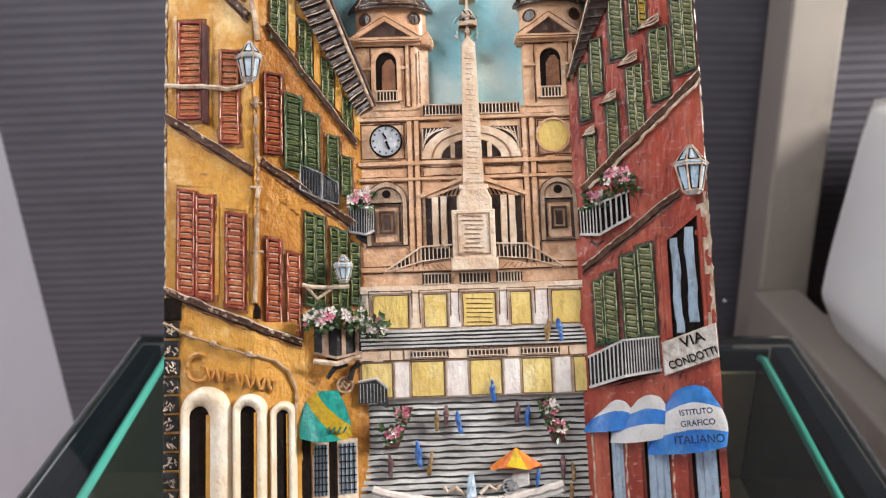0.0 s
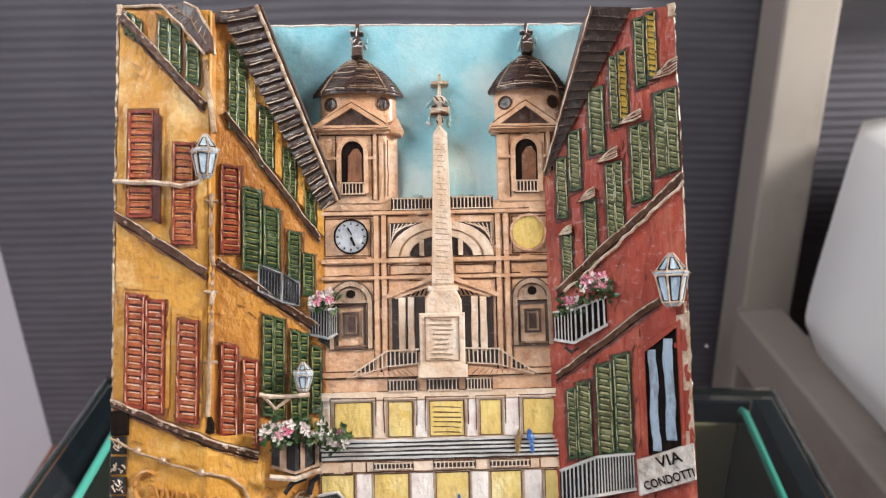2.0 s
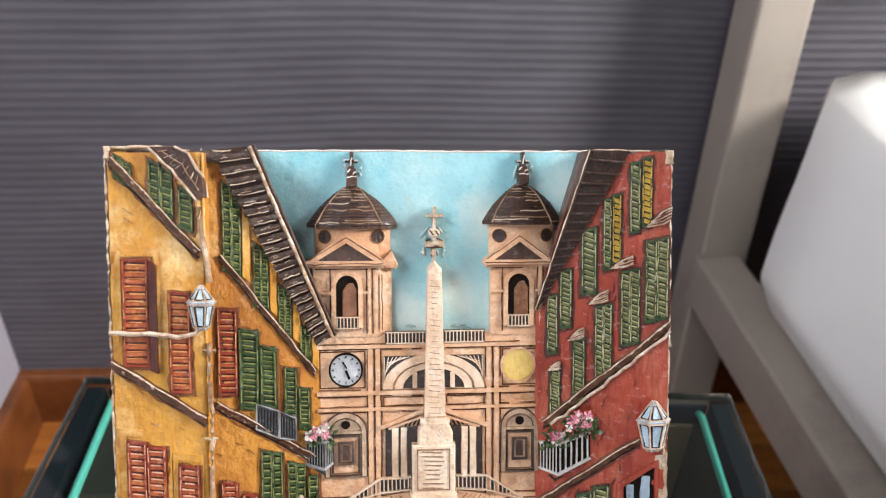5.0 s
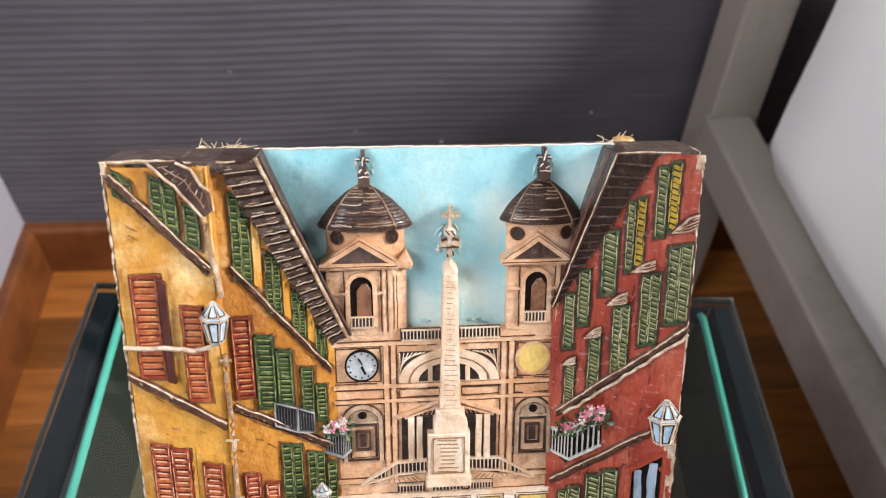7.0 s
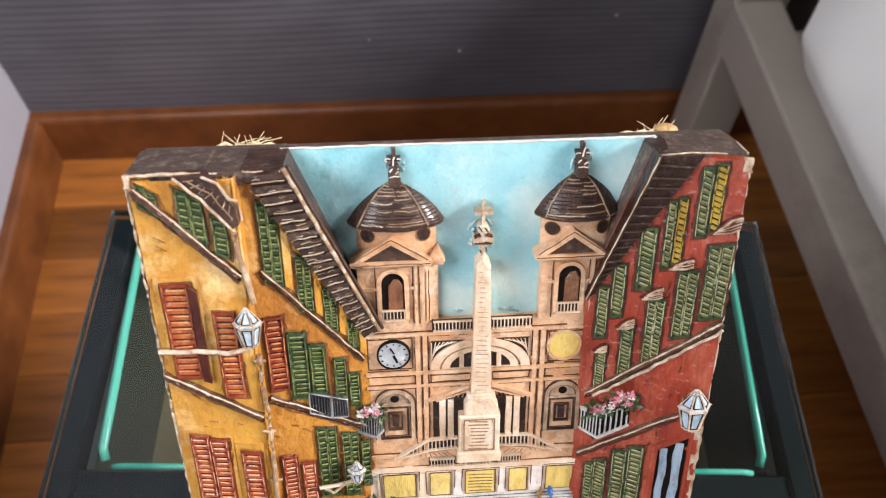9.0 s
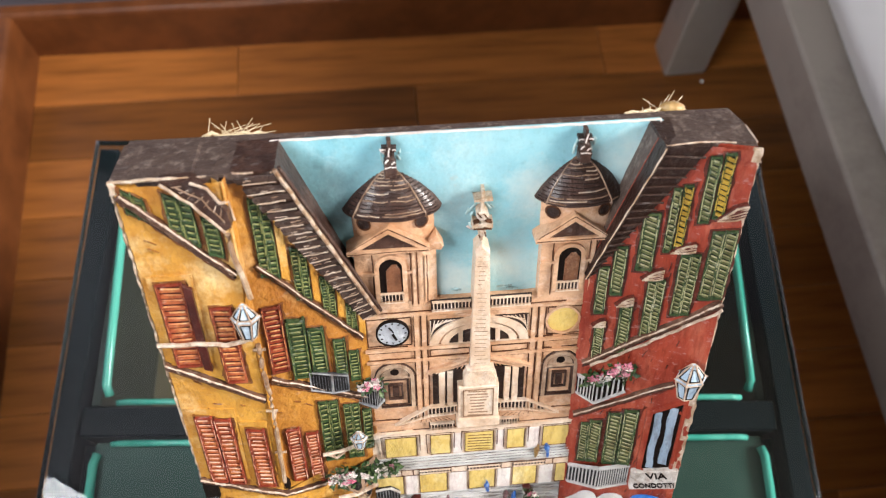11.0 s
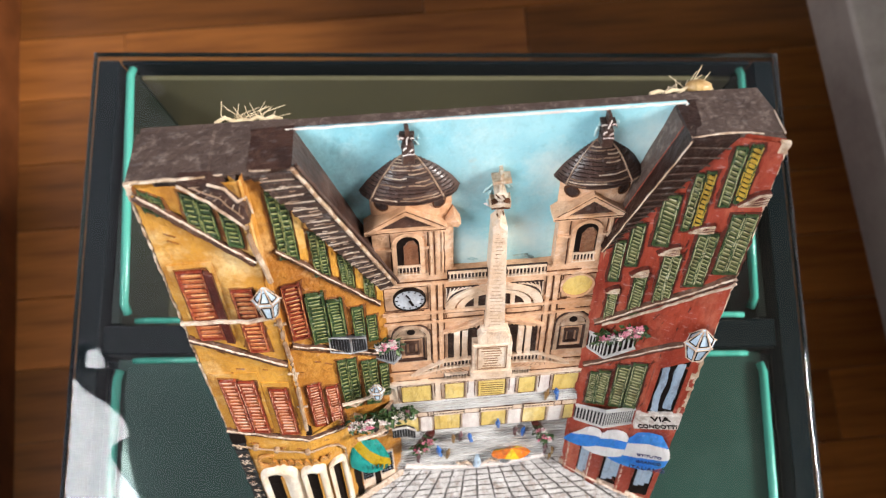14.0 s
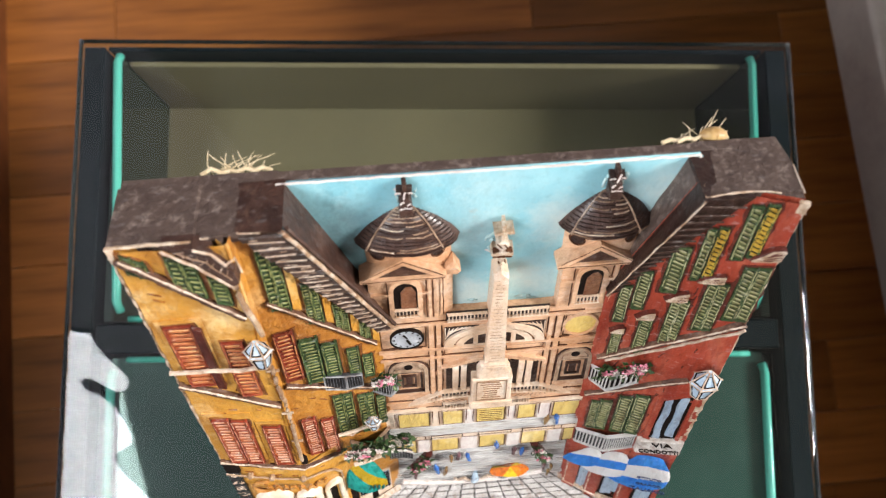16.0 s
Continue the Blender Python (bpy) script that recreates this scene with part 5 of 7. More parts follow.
# -- church facade, towers, obelisk --
def lines(bm, segs, wf, width=0.42, h=0.22, mi=0):
    """Engraved strokes, cut by eye: uneven width, slight bends, small breaks."""
    for a, b in segs:
        d = math.hypot(b[0] - a[0], b[1] - a[1])
        k = max(1, int(d / 3.2))
        n0 = random.uniform(0, 50)
        at = lambda f: (a[0] + (b[0] - a[0]) * f + 0.22 * noise.noise(Vector((f * d * 0.22, n0, 0))), a[1] + (b[1] - a[1]) * f + 0.22 * noise.noise(Vector((f * d * 0.22, n0, 9))))
        for i in range(k):
            if k > 4 and random.random() < 0.06:
                continue
            strip(bm, at(i / k), at((i + 1.04) / k), width * random.uniform(0.75, 1.35), wf, h - 0.45, h, mi)


def balusters(parent, u0, u1, v0, v1, wf, n, h=1.0, slope=0.0, mats=None):
    bm = bmesh.new()
    plate(bm, rect(u0 - 0.3, u1 + 0.3, v0 - 0.35, v1 + 0.35, slope), wf, -0.4, 0.25, 1)
    for i in range(n):
        u = u0 + (u1 - u0) * (i + 0.5) / n
        dv = slope * (u - (u0 + u1) / 2)
        strip(bm, (u, v0 + dv), (u, v1 + dv), (u1 - u0) / n * 0.25, wf, 0.1, h * 0.8)
    for v in (v0, v1):
        c = (u0 + u1) / 2
        strip(bm, (u0, v + slope * (u0 - c)), (u1, v + slope * (u1 - c)), 0.30, wf, 0, h * 0.9)
    return relief("balustrade", bm, mats or [PALE, DARK_BROWN], parent, "pale balustrade with dark gaps", 0.1)


def facade():
    bm = bmesh.new()
    solid(bm, [(-29, -140, -14.4), (50, -140, -14.4), (50, -57.4, -14.4), (-29, -57.4, -14.4)], -20)
    grid_face(bm, -28.5, 49.5, -153, -57.4, w_front, 60, 80, 0.22)
    F = relief("church_facade", bm, CREAM, label="cream church front with engraved brown lines", amount=0.08)
    # flat mouldings
    bm = bmesh.new()
    for v, hw in ((-61.4, 0.7), (-76.6, 0.8), (-82.0, 0.6), (-112.2, 0.9), (-118.6, 0.9)):
        strip(bm, (-26, v), (48, v + 0.2), hw * 1.6, w_front, -0.3, 0.9)
    for u in (-8.8, -6.4, 30.0, 32.6):
        strip(bm, (u, -111.5), (u, -62), 1.5, w_front, -0.3, 0.6)
    relief("moulding", bm, CREAM, F, "", 0.12)
    bm = bmesh.new()
    for v in (-60.6, -62.3, -75.6, -77.8, -81.2, -83.0, -111.2, -113.3, -117.7, -119.8):
        lines(bm, [((-25.5, v), (8, v + 0.05)), ((16, v + 0.1), (47, v + 0.2))], w_front, 0.32, 0.32)
    for u in (-9.8, -7.6, -5.4, 28.9, 31.3, 33.8):
        lines(bm, [((u, -111), (u + 0.1, -62.4))], w_front, 0.34, 0.4)
    # panels with engraved frames
    for u0, u1, v0, v1 in ((-25.0, -10.6, -74.8, -63.0), (34.6, 46.6, -74.8, -63.0), (-4.6, 8.6, -81.0, -78.2), (16.0, 28.4, -81.0, -78.2)):
        lines(bm, [((u0, v0), (u1, v0)), ((u1, v0), (u1, v1)), ((u1, v1), (u0, v1)), ((u0, v1), (u0, v0))], w_front, 0.3, 0.28)
    relief("engraving", bm, LINE, F, "brown engraved lines", 0.15)
    # clock and sun disc
    bm = bmesh.new()
    plate(bm, disc(-16.7, -68.8, 5.1, 5.2, 28), w_front, -0.3, 0.9, 0, 0.2)
    relief("clock_dial", bm, CLOCK_FACE, F, "white clock dial with dark marks", 0.05)
    bm = bmesh.new()
    ring(bm, disc(-16.7, -68.8, 5.5, 5.6, 28), disc(-16.7, -68.8, 5.0, 5.1, 28), w_front, -0.3, 1.2)
    for i in range(12):
        a = i * math.pi / 6
        for da in (-0.07, 0.07):
            strip(bm, (-16.7 + 3.9 * math.cos(a + da), -68.8 + 3.9 * math.sin(a + da)), (-16.7 + 4.6 * math.cos(a - da * 0.3), -68.8 + 4.6 * math.sin(a - da * 0.3)), 0.2, w_front, 0.8, 1.02)
    plate(bm, [(-16.6, -68.4), (-18.0, -66.2), (-17.5, -65.9), (-16.3, -68.1)], w_front, 0.8, 1.15)
    plate(bm, [(-17.1, -69.2), (-16.4, -68.7), (-15.2, -71.6), (-15.9, -71.9)], w_front, 0.8, 1.15)
    relief("dial_marking", bm, INK, F, "", 0.05)
    bm = bmesh.new()
    plate(bm, disc(39.7, -68.3, 5.2, 5.4, 28), w_front, -0.3, 0.5, 0, 0.2)
    relief("sun_disc", bm, YELLOW, F, "round yellow disc", 0.1)
    bm = bmesh.new()
    ring(bm, disc(39.7, -68.3, 5.9, 6.0, 28), disc(39.7, -68.3, 5.2, 5.3, 28), w_front, -0.3, 1.0)
    relief("disc_rim", bm, CREAM, F)
    # great arch behind the obelisk
    bm = bmesh.new()
    c = (11.8, -75.4)
    ring(bm, disc(*c, 16.6, 11.4, 17, 0, math.pi) + [(c[0], c[1])], disc(*c, 13.6, 9.0, 17, 0, math.pi) + [(c[0], c[1])], w_front, -0.3, 1.1)
    ring(bm, disc(*c, 12.8, 8.5, 17, 0, math.pi) + [(c[0], c[1])], disc(*c, 10.2, 6.6, 17, 0, math.pi) + [(c[0], c[1])], w_front, -0.3, 0.8)
    relief("arch", bm, PALE, F, "", 0.12)
    bm = bmesh.new()
    plate(bm, disc(*c, 10.0, 6.5, 17, 0, math.pi), w_front, -0.3, 0.25)
    relief("lunette", bm, DARK_BROWN, F, "dark half-round window")
    for u in (5.6, 18.0):
        bm = bmesh.new()
        strip(bm, (u, -75.2), (u, -70.2), 1.5, w_front, 0.1, 0.8)
        relief("mullion", bm, PALE, F, "", 0.1)
    for s in (-1, 1):
        bm = bmesh.new()
        o = [(c[0] + s * 16.2, -72.4), (c[0] + s * 16.2, -64.6), (c[0] + s * 5.2, -64.6)]
        plate(bm, o, w_front, -0.2, 0.35)
        relief("spandrel", bm, DARK_BROWN, F, "dark hatched corner panel", 0.12)
        for i in range(7):
            f = i / 7
            bm = bmesh.new()
            strip(bm, (c[0] + s * (16 - 9.5 * f), -64.9), (c[0] + s * (16 - 1.0 * f), -72 + 6.0 * f), 0.26, w_front, 0.2, 0.6)
            relief("spandrel_rib", bm, PALE, F, "", 0.12)
    # porch: pediment slopes, columns, dark gaps
    for s in (-1, 1):
        cu = 11.9
        bm = bmesh.new()
        plate(bm, [(cu + s * 5.6, -105.5), (cu + s * 16.0, -105.8), (cu + s * 16.0, -88.4), (cu + s * 5.6, -88.0)], w_front, -0.3, 0.2)
        relief("porch_recess", bm, DARK_BROWN, F, "dark porch recess")
        for du in (10.0, 12.8):
            bm = bmesh.new()
            plate(bm, blob(cu + s * du - 1.05, cu + s * du + 1.05, -105.6, -88.3, 0, 0.08), w_front, -0.2, 1.3, 0, 0.5)
            relief("column", bm, PALE, F, "", 0.1)
        bm = bmesh.new()
        strip(bm, (cu + s * 3.6, -82.6), (cu + s * 17.6, -88.0), 1.2, w_front, -0.2, 1.5)
        strip(bm, (cu + s * 3.6, -84.6), (cu + s * 15.0, -88.4), 0.8, w_front, -0.2, 1.1)
        for i in range(6):
            f = i / 6
            strip(bm, (cu + s * (5.5 + 8.5 * f), -87.8), (cu + s * (4.5 + 8.0 * f), -85.2 - 2.2 * f), 0.45, w_front, -0.1, 0.6, 1)
        relief("gable_slope", bm, [CREAM, INK], F, "", 0.15)
    # niches with round heads at both ends
    for u0, u1 in ((-23.8, -10.2), (34.0, 46.6)):
        cu = (u0 + u1) / 2
        bm = bmesh.new()
        ring(bm, arch_outline(u0 + 0.2, u1 - 0.2, -104.0, -83.0, 11), arch_outline(u0 + 1.5, u1 - 1.5, -104.0, -84.4, 11), w_front, -0.3, 1.1)
        relief("niche_frame", bm, NICHE, F, "brown-washed rounded niche frame", 0.2)
        bm = bmesh.new()
        ring(bm, arch_outline(u0 - 0.2, u1 + 0.2, -104.4, -82.6, 11), arch_outline(u0 + 0.2, u1 - 0.2, -104.0, -83.0, 11), w_front, -0.3, 0.6)
        ring(bm, arch_outline(u0 + 1.4, u1 - 1.4, -104.0, -84.3, 11), arch_outline(u0 + 1.8, u1 - 1.8, -103.6, -84.7, 11), w_front, -0.3, 0.9)
        relief("niche_outline", bm, ROOF, F, "", 0.25)
        bm = bmesh.new()
        plate(bm, disc(cu, -88.9, 4.6, 3.8, 13, 0, math.pi), w_front, -0.2, 0.5, 0)
        plate(bm, disc(cu, -86.9, 1.5, 1.4, 12), w_front, 0.2, 0.8, 1)
        strip(bm, (u0 + 0.8, -89.4), (u1 - 0.8, -89.4), 0.9, w_front, -0.2, 1.0, 0)
        strip(bm, (u0 + 0.8, -90.0), (u1 - 0.8, -90.0), 0.4, w_front, -0.2, 0.6, 1)
        relief("niche_head", bm, [NICHE, INK], F, "shell head with dark hole", 0.12)
        bm = bmesh.new()
        ring(bm, rect(cu - 4.6, cu + 4.6, -103, -90.4), rect(cu - 3.9, cu + 3.9, -103, -91.1), w_front, -0.2, 0.5)
        ring(bm, rect(cu - 2.6, cu + 2.6, -100.2, -92.6), rect(cu - 1.9, cu + 1.9, -99.5, -93.3), w_front, -0.2, 0.9)
        plate(bm, rect(cu - 1.1, cu + 1.1, -98.8, -94.0), w_front, -0.2, 0.6)
        relief("niche_panel", bm, ROOF, F, "small framed dark panel", 0.12)
    balusters(F, -3.6, 8.9, -60.4, -56.8, w_front, 11, 1.4)
    balusters(F, 15.4, 28.4, -60.2, -56.6, w_front, 11, 1.4)
    return F


def tower(cu, half, body_half, vd, name):
    """A bell tower: body with niche, pediment, drum with round holes, tiled dome, lantern with cross."""
    top = vd
    flat = lambda u: -14.2
    b0, b1 = cu - body_half, cu + body_half
    bm = bmesh.new()
    solid(bm, [(b0, -58, -13.6), (b1 - 4.5, -58, -13.6), (b1 - 4.5, -34.5, -13.6), (b0, -34.5, -13.6)], -20)
    solid(bm, [(b1 - 4.5, -58, -13.7), (b1, -58, -16), (b1, -34.5, -16), (b1 - 4.5, -34.5, -13.7)], -20)
    T = relief(name, bm, CREAM, None, "cream bell tower with dark tiled dome", 0.15)
    nu = cu - 1.8
    on = lambda u: -13.6
    bm = bmesh.new()
    ring(bm, arch_outline(nu - 5.0, nu + 5.0, -55, -36.6, 11), arch_outline(nu - 3.6, nu + 3.6, -55, -38.0, 11), on, -0.3, 0.9)
    strip(bm, (b0, -43.6), (nu - 4.0, -43.6), 0.9, on, -0.2, 0.8)
    strip(bm, (nu + 4.0, -43.6), (nu + 6.6, -43.6), 0.9, on, -0.2, 0.8)
    strip(bm, (nu + 7.2, -57), (nu + 7.2, -35.4), 1.0, on, -0.2, 0.7)
    relief("niche_frame", bm, CREAM, T, "", 0.12)
    bm = bmesh.new()
    lines(bm, [((nu + 6.2, -57), (nu + 6.2, -35.4)), ((nu + 8.2, -57), (nu + 8.2, -35.4)), ((b0 + 0.6, -36.0), (b1 - 5, -36.0)), ((nu - 5.4, -57), (nu - 5.4, -36.2)), ((b1 - 3.2, -56), (b1 - 3.2, -38))], on, 0.34, 0.35)
    relief("engraving", bm, LINE, T, "", 0.1)
    bm = bmesh.new()
    plate(bm, arch_outline(nu - 3.6, nu + 3.6, -51.6, -38.0, 11), on, -0.2, 0.2)
    relief("niche", bm, INK, T, "dark round-headed niche")
    bm = bmesh.new()
    plate(bm, [(nu - 1.6, -51.4), (nu + 3.2, -51.4), (nu + 3.2, -42.5), (nu + 1.8, -40.4), (nu + 0.2, -40.6), (nu - 1.4, -43.0)], on, 0.0, 0.7, 0, 0.3)
    relief("niche_block", bm, TERRA, T, "plain terracotta block in the niche", 0.3)
    balusters(T, nu - 3.9, nu + 3.9, -55.2, -51.6, on, 7, 1.3)
    # pediment
    bm = bmesh.new()
    pu = cu - 1.2
    L0, R0, ap = pu - half * 1.0, pu + half * 0.86, (pu - 0.6, -24.6)
    ring(bm, [(L0, -34.8), (R0, -34.8), (R0, -33.4), ap, (L0, -33.4)], [(L0 + 3.4, -33.3), (R0 - 3.4, -33.3), (R0 - 3.4, -33.2), (ap[0], -27.4), (L0 + 3.4, -33.2)], flat, -3, 2.9)
    ring(bm, [(L0 + 0.8, -35.8), (R0 - 0.4, -35.8), (R0 - 0.4, -34.6), (L0 + 0.8, -34.6)], [(L0 + 1.8, -35.3), (R0 - 1.4, -35.3), (R0 - 1.4, -35.2), (L0 + 1.8, -35.2)], flat, -3, 1.6)
    plate(bm, [(R0 - 0.4, -35.6), (R0 + 3.6, -36.2), (R0 + 4.4, -34.8), (R0 + 2.2, -30.2), (R0 - 0.4, -33.2)], flat, -4, 1.0, 0, 0.4)
    relief("pediment", bm, CREAM, T, "triangular gable", 0.15)
    bm = bmesh.new()
    plate(bm, [(L0 + 2.6, -33.6), (R0 - 2.6, -33.6), (ap[0], -26.8)], flat, -2, 2.0)
    relief("gable_field", bm, ROOF, T, "dark brown gable field")
    bm = bmesh.new()
    stroke(bm, [(L0 + 0.4, -34.2), (R0 - 0.4, -34.2)], flat, 2.85, 0.22, 0, 5, 0.3)
    stroke(bm, [(L0 + 1.0, -33.0), (ap[0], -25.6), (R0 - 1.0, -33.0)], flat, 2.85, 0.2, 0, 5, 0.3)
    relief("engraving", bm, LINE, T, "", 0.1)
    # drum
    bm = bmesh.new()
    pts = 18
    ringv = []
    for z in (-34, -21.2):
        ringv.append([bm.verts.new(P(cu + half * 0.93 * math.sin(a), z, -18.6 + 5.6 * math.cos(a))) for a in [(-0.5 + i / (pts - 1)) * math.pi for i in range(pts)]])
    for i in range(pts - 1):
        bm.faces.new((ringv[0][i], ringv[0][i + 1], ringv[1][i + 1], ringv[1][i]))
    relief("drum", bm, CREAM, T, "", 0.1, True)
    for s in (-0.66, 0.62):
        bm = bmesh.new()
        q = lambda u: -18.6 + 5.6 * math.sqrt(max(0.0, 1 - ((u - cu) / (half * 0.93)) ** 2))
        plate(bm, disc(cu + s * half, -25.6, 1.75, 1.85, 14), q, -0.5, 0.15)
        relief("round_hole", bm, DARK_BROWN, T, "dark round opening")
        bm = bmesh.new()
        ring(bm, disc(cu + s * half, -25.6, 2.15, 2.25, 14), disc(cu + s * half, -25.6, 1.7, 1.8, 14), q, -0.5, 0.4)
        relief("hole_rim", bm, LINE, T)
    # dome: courses of tiles and pale ribs
    bm = bmesh.new()
    seg = 20
    prof = [(1.10, -22.8), (1.12, -21.8), (1.04, -20.3), (0.93, -18.2), (0.80, -16.0), (0.65, -13.9), (0.48, -12.0), (0.32, -10.5), (0.17, -9.5), (0.12, -8.8)]
    rows = []
    for rr, z in prof:
        rows.append([bm.verts.new(P(cu + half * rr * math.sin(a), z + top, -19.0 + 7.6 * rr * math.cos(a) + 0.0)) for a in [(-0.5 + i / (seg - 1)) * math.pi for i in range(seg)]])
    for a, b in zip(rows, rows[1:]):
        for i in range(seg - 1):
            bm.faces.new((a[i], a[i + 1], b[i + 1], b[i]))
    relief("dome", bm, ROOF, T, "dark brown tiled dome", 0.25, True)
    rng = random.Random(int(cu))
    for k in range(1, 8):
        for f in (0.0, 0.5):
            rr = prof[k][0] + (prof[k + 1][0] - prof[k][0]) * f
            zz = prof[k][1] + (prof[k + 1][1] - prof[k][1]) * f
            cuts = [-0.40, -0.28 + rng.uniform(-0.03, 0.03), -0.05 + rng.uniform(-0.1, 0.1), 0.22 + rng.uniform(-0.03, 0.03), 0.40]
            for a, b in zip(cuts, cuts[1:]):
                bm = bmesh.new()
                tube(bm, [P(cu + half * rr * math.sin(x), zz + top + rng.uniform(-0.15, 0.15), -18.9 + 7.6 * rr * math.cos(x)) for x in [(a + (b - a - 0.02) * i / 5) * math.pi for i in range(6)]], 0.00019, 5)
                relief("tile_course", bm, (OFFWHITE if rng.random() < 0.3 else TAN) if -0.3 < a < 0.2 and rng.random() < 0.65 else DARK_BROWN, T, "", 0.3)
    for a0 in (-0.28, 0.22):
        bm = bmesh.new()
        tube(bm, [P(cu + half * rr * math.sin(a0 * math.pi), z + top, -18.8 + 7.6 * rr * math.cos(a0 * math.pi)) for rr, z in prof], 0.00027, 5)
        relief("dome_rib", bm, TAN, T, "", 0.3)
    bm = bmesh.new()
    plate(bm, blob(cu - 1.7, cu + 1.7, -9.8 + top, -6.4 + top, 0, 0.15, 1.5), flat, -4, 0.6, 0, 0.3)
    plate(bm, disc(cu, -5.6 + top, 1.7, 1.3, 10), flat, -4, 0.4, 0, 0.3)
    plate(bm, rect(cu - 0.9, cu + 0.9, -5.0 + top, -3.0 + top), flat, -4, 0.0, 0, 0.2)
    plate(bm, rect(cu - 0.55, cu + 0.55, -3.4 + top, 1.5), flat, -4, -0.4, 0, 0.2)
    strip(bm, (cu - 2.2, -1.4), (cu + 2.0, -1.7), 0.75, flat, -4, -0.6)
    plate(bm, disc(cu, -4.2 + top, 1.5, 1.0, 9), flat, -4, 0.3, 0, 0.3)
    relief("lantern_cross", bm, [ROOF], T, "dark brown finial with a cross", 0.4)
    bm = bmesh.new()
    for u0, v0, u1, v1 in ((-2.4, -1.3, -0.9, -1.4), (0.9, -1.5, 1.9, -1.5), (-1.7, -6.6, 1.5, -6.5), (-1.3, -5.0, -0.4, -4.0), (0.3, -5.6, 1.4, -4.8), (-1.5, -9.4, -0.6, -8.6), (-0.3, -3.0, 0.2, -0.4)):
        stroke(bm, [(cu + u0, v0 + (top if v0 < -2 else 0)), (cu + (u0 + u1) / 2, (v0 + v1) / 2 + 0.25 + (top if v0 < -2 else 0)), (cu + u1, v1 + (top if v0 < -2 else 0))], flat, 0.25 if v0 < -2 else -0.35, 0.24, 0, 5, 0.3)
    relief("finial_highlight", bm, PETAL, T, "", 0.25)
    return T


def obelisk():
    on = lambda u: -14.0
    bm = bmesh.new()
    a = [(8.5, -85.2), (15.5, -85.2), (14.4, -36.0), (12.1, -33.4), (9.9, -36.0)]
    plate(bm, a, on, -4, 3.0, 0, 0.9)
    O = relief("obelisk", bm, PALE, None, "cream obelisk with engraved courses on a stepped pedestal", 0.15)
    bm = bmesh.new()
    for i in range(26):
        v = -38.0 - i * 1.8
        lines(bm, [((10.4 - i * 0.035 + random.uniform(0, 1.2), v), (13.5 + i * 0.03 - random.uniform(0, 0.9), v - 0.25))], on, 0.17, 3.08)
    for i in range(9):
        v = -95.5 - i * 1.5
        lines(bm, [((7.4 + random.uniform(0, 1.5), v), (14.8 - random.uniform(0, 2), v - 0.2))], on, 0.2, 4.35)
    relief("engraving", bm, FAINT, O, "", 0.15)
    bm = bmesh.new()
    plate(bm, [(6.4, -93.8), (17.8, -93.8), (17.8, -89.6), (16.0, -86.0), (8.2, -86.0), (6.4, -89.6)], on, -4, 3.6, 0, 0.5)
    plate(bm, rect(7.2, 16.8, -86.6, -85.0), on, -4, 3.4, 0, 0.3)
    plate(bm, rect(4.5, 18.6, -109.8, -93.4), on, -4, 4.0, 0, 0.5)
    plate(bm, rect(3.8, 19.2, -113.4, -109.4), on, -4, 4.6, 0, 0.5)
    relief("pedestal", bm, PALE, O, "", 0.15)
    bm = bmesh.new()
    ring(bm, rect(6.0, 16.8, -108.4, -94.6), rect(6.4, 16.4, -108.0, -95.0), on, 3.6, 4.25)
    relief("panel_line", bm, FAINT, O, "", 0.1)
    bm = bmesh.new()
    strip(bm, (12.2, -34), (12.3, -16.0), 0.9, on, -4, 0.5)
    strip(bm, (9.6, -19.2), (15.2, -19.0), 0.8, on, -4, 0.7)
    plate(bm, disc(12.2, -24.6, 1.9, 1.6, 9), on, -4, 0.9, 0, 0.4)
    plate(bm, blob(9.2, 15.4, -29.0, -27.2, 0, 0.3, 1.4), on, -4, 0.7, 0, 0.3)
    plate(bm, disc(12.2, -31.2, 1.3, 1.2, 8), on, -4, 0.6, 0, 0.3)
    relief("cross_finial", bm, CREST, O, "pale worn cross with lumps", 0.45)
    bm = bmesh.new()
    for u0, v0, u1, v1 in ((10.8, -23.6, 12.0, -25.2), (12.6, -23.8, 13.6, -25.4), (9.4, -29.2, 15.0, -29.3), (11.2, -31.4, 11.6, -32.4), (12.9, -30.4, 13.3, -32.0), (9.4, -27.2, 11.2, -26.4), (13.2, -26.4, 15.0, -27.2)):
        strip(bm, (u0, v0), (u1, v1), 0.4, on, -1, 0.95)
    relief("finial_shade", bm, LINE, O, "", 0.25)


facade()
tower(-14.2, 13.4, 12.6, 0.0, "bell_tower")
tower(41.6, 12.2, 11.0, 0.8, "bell_tower")
obelisk()


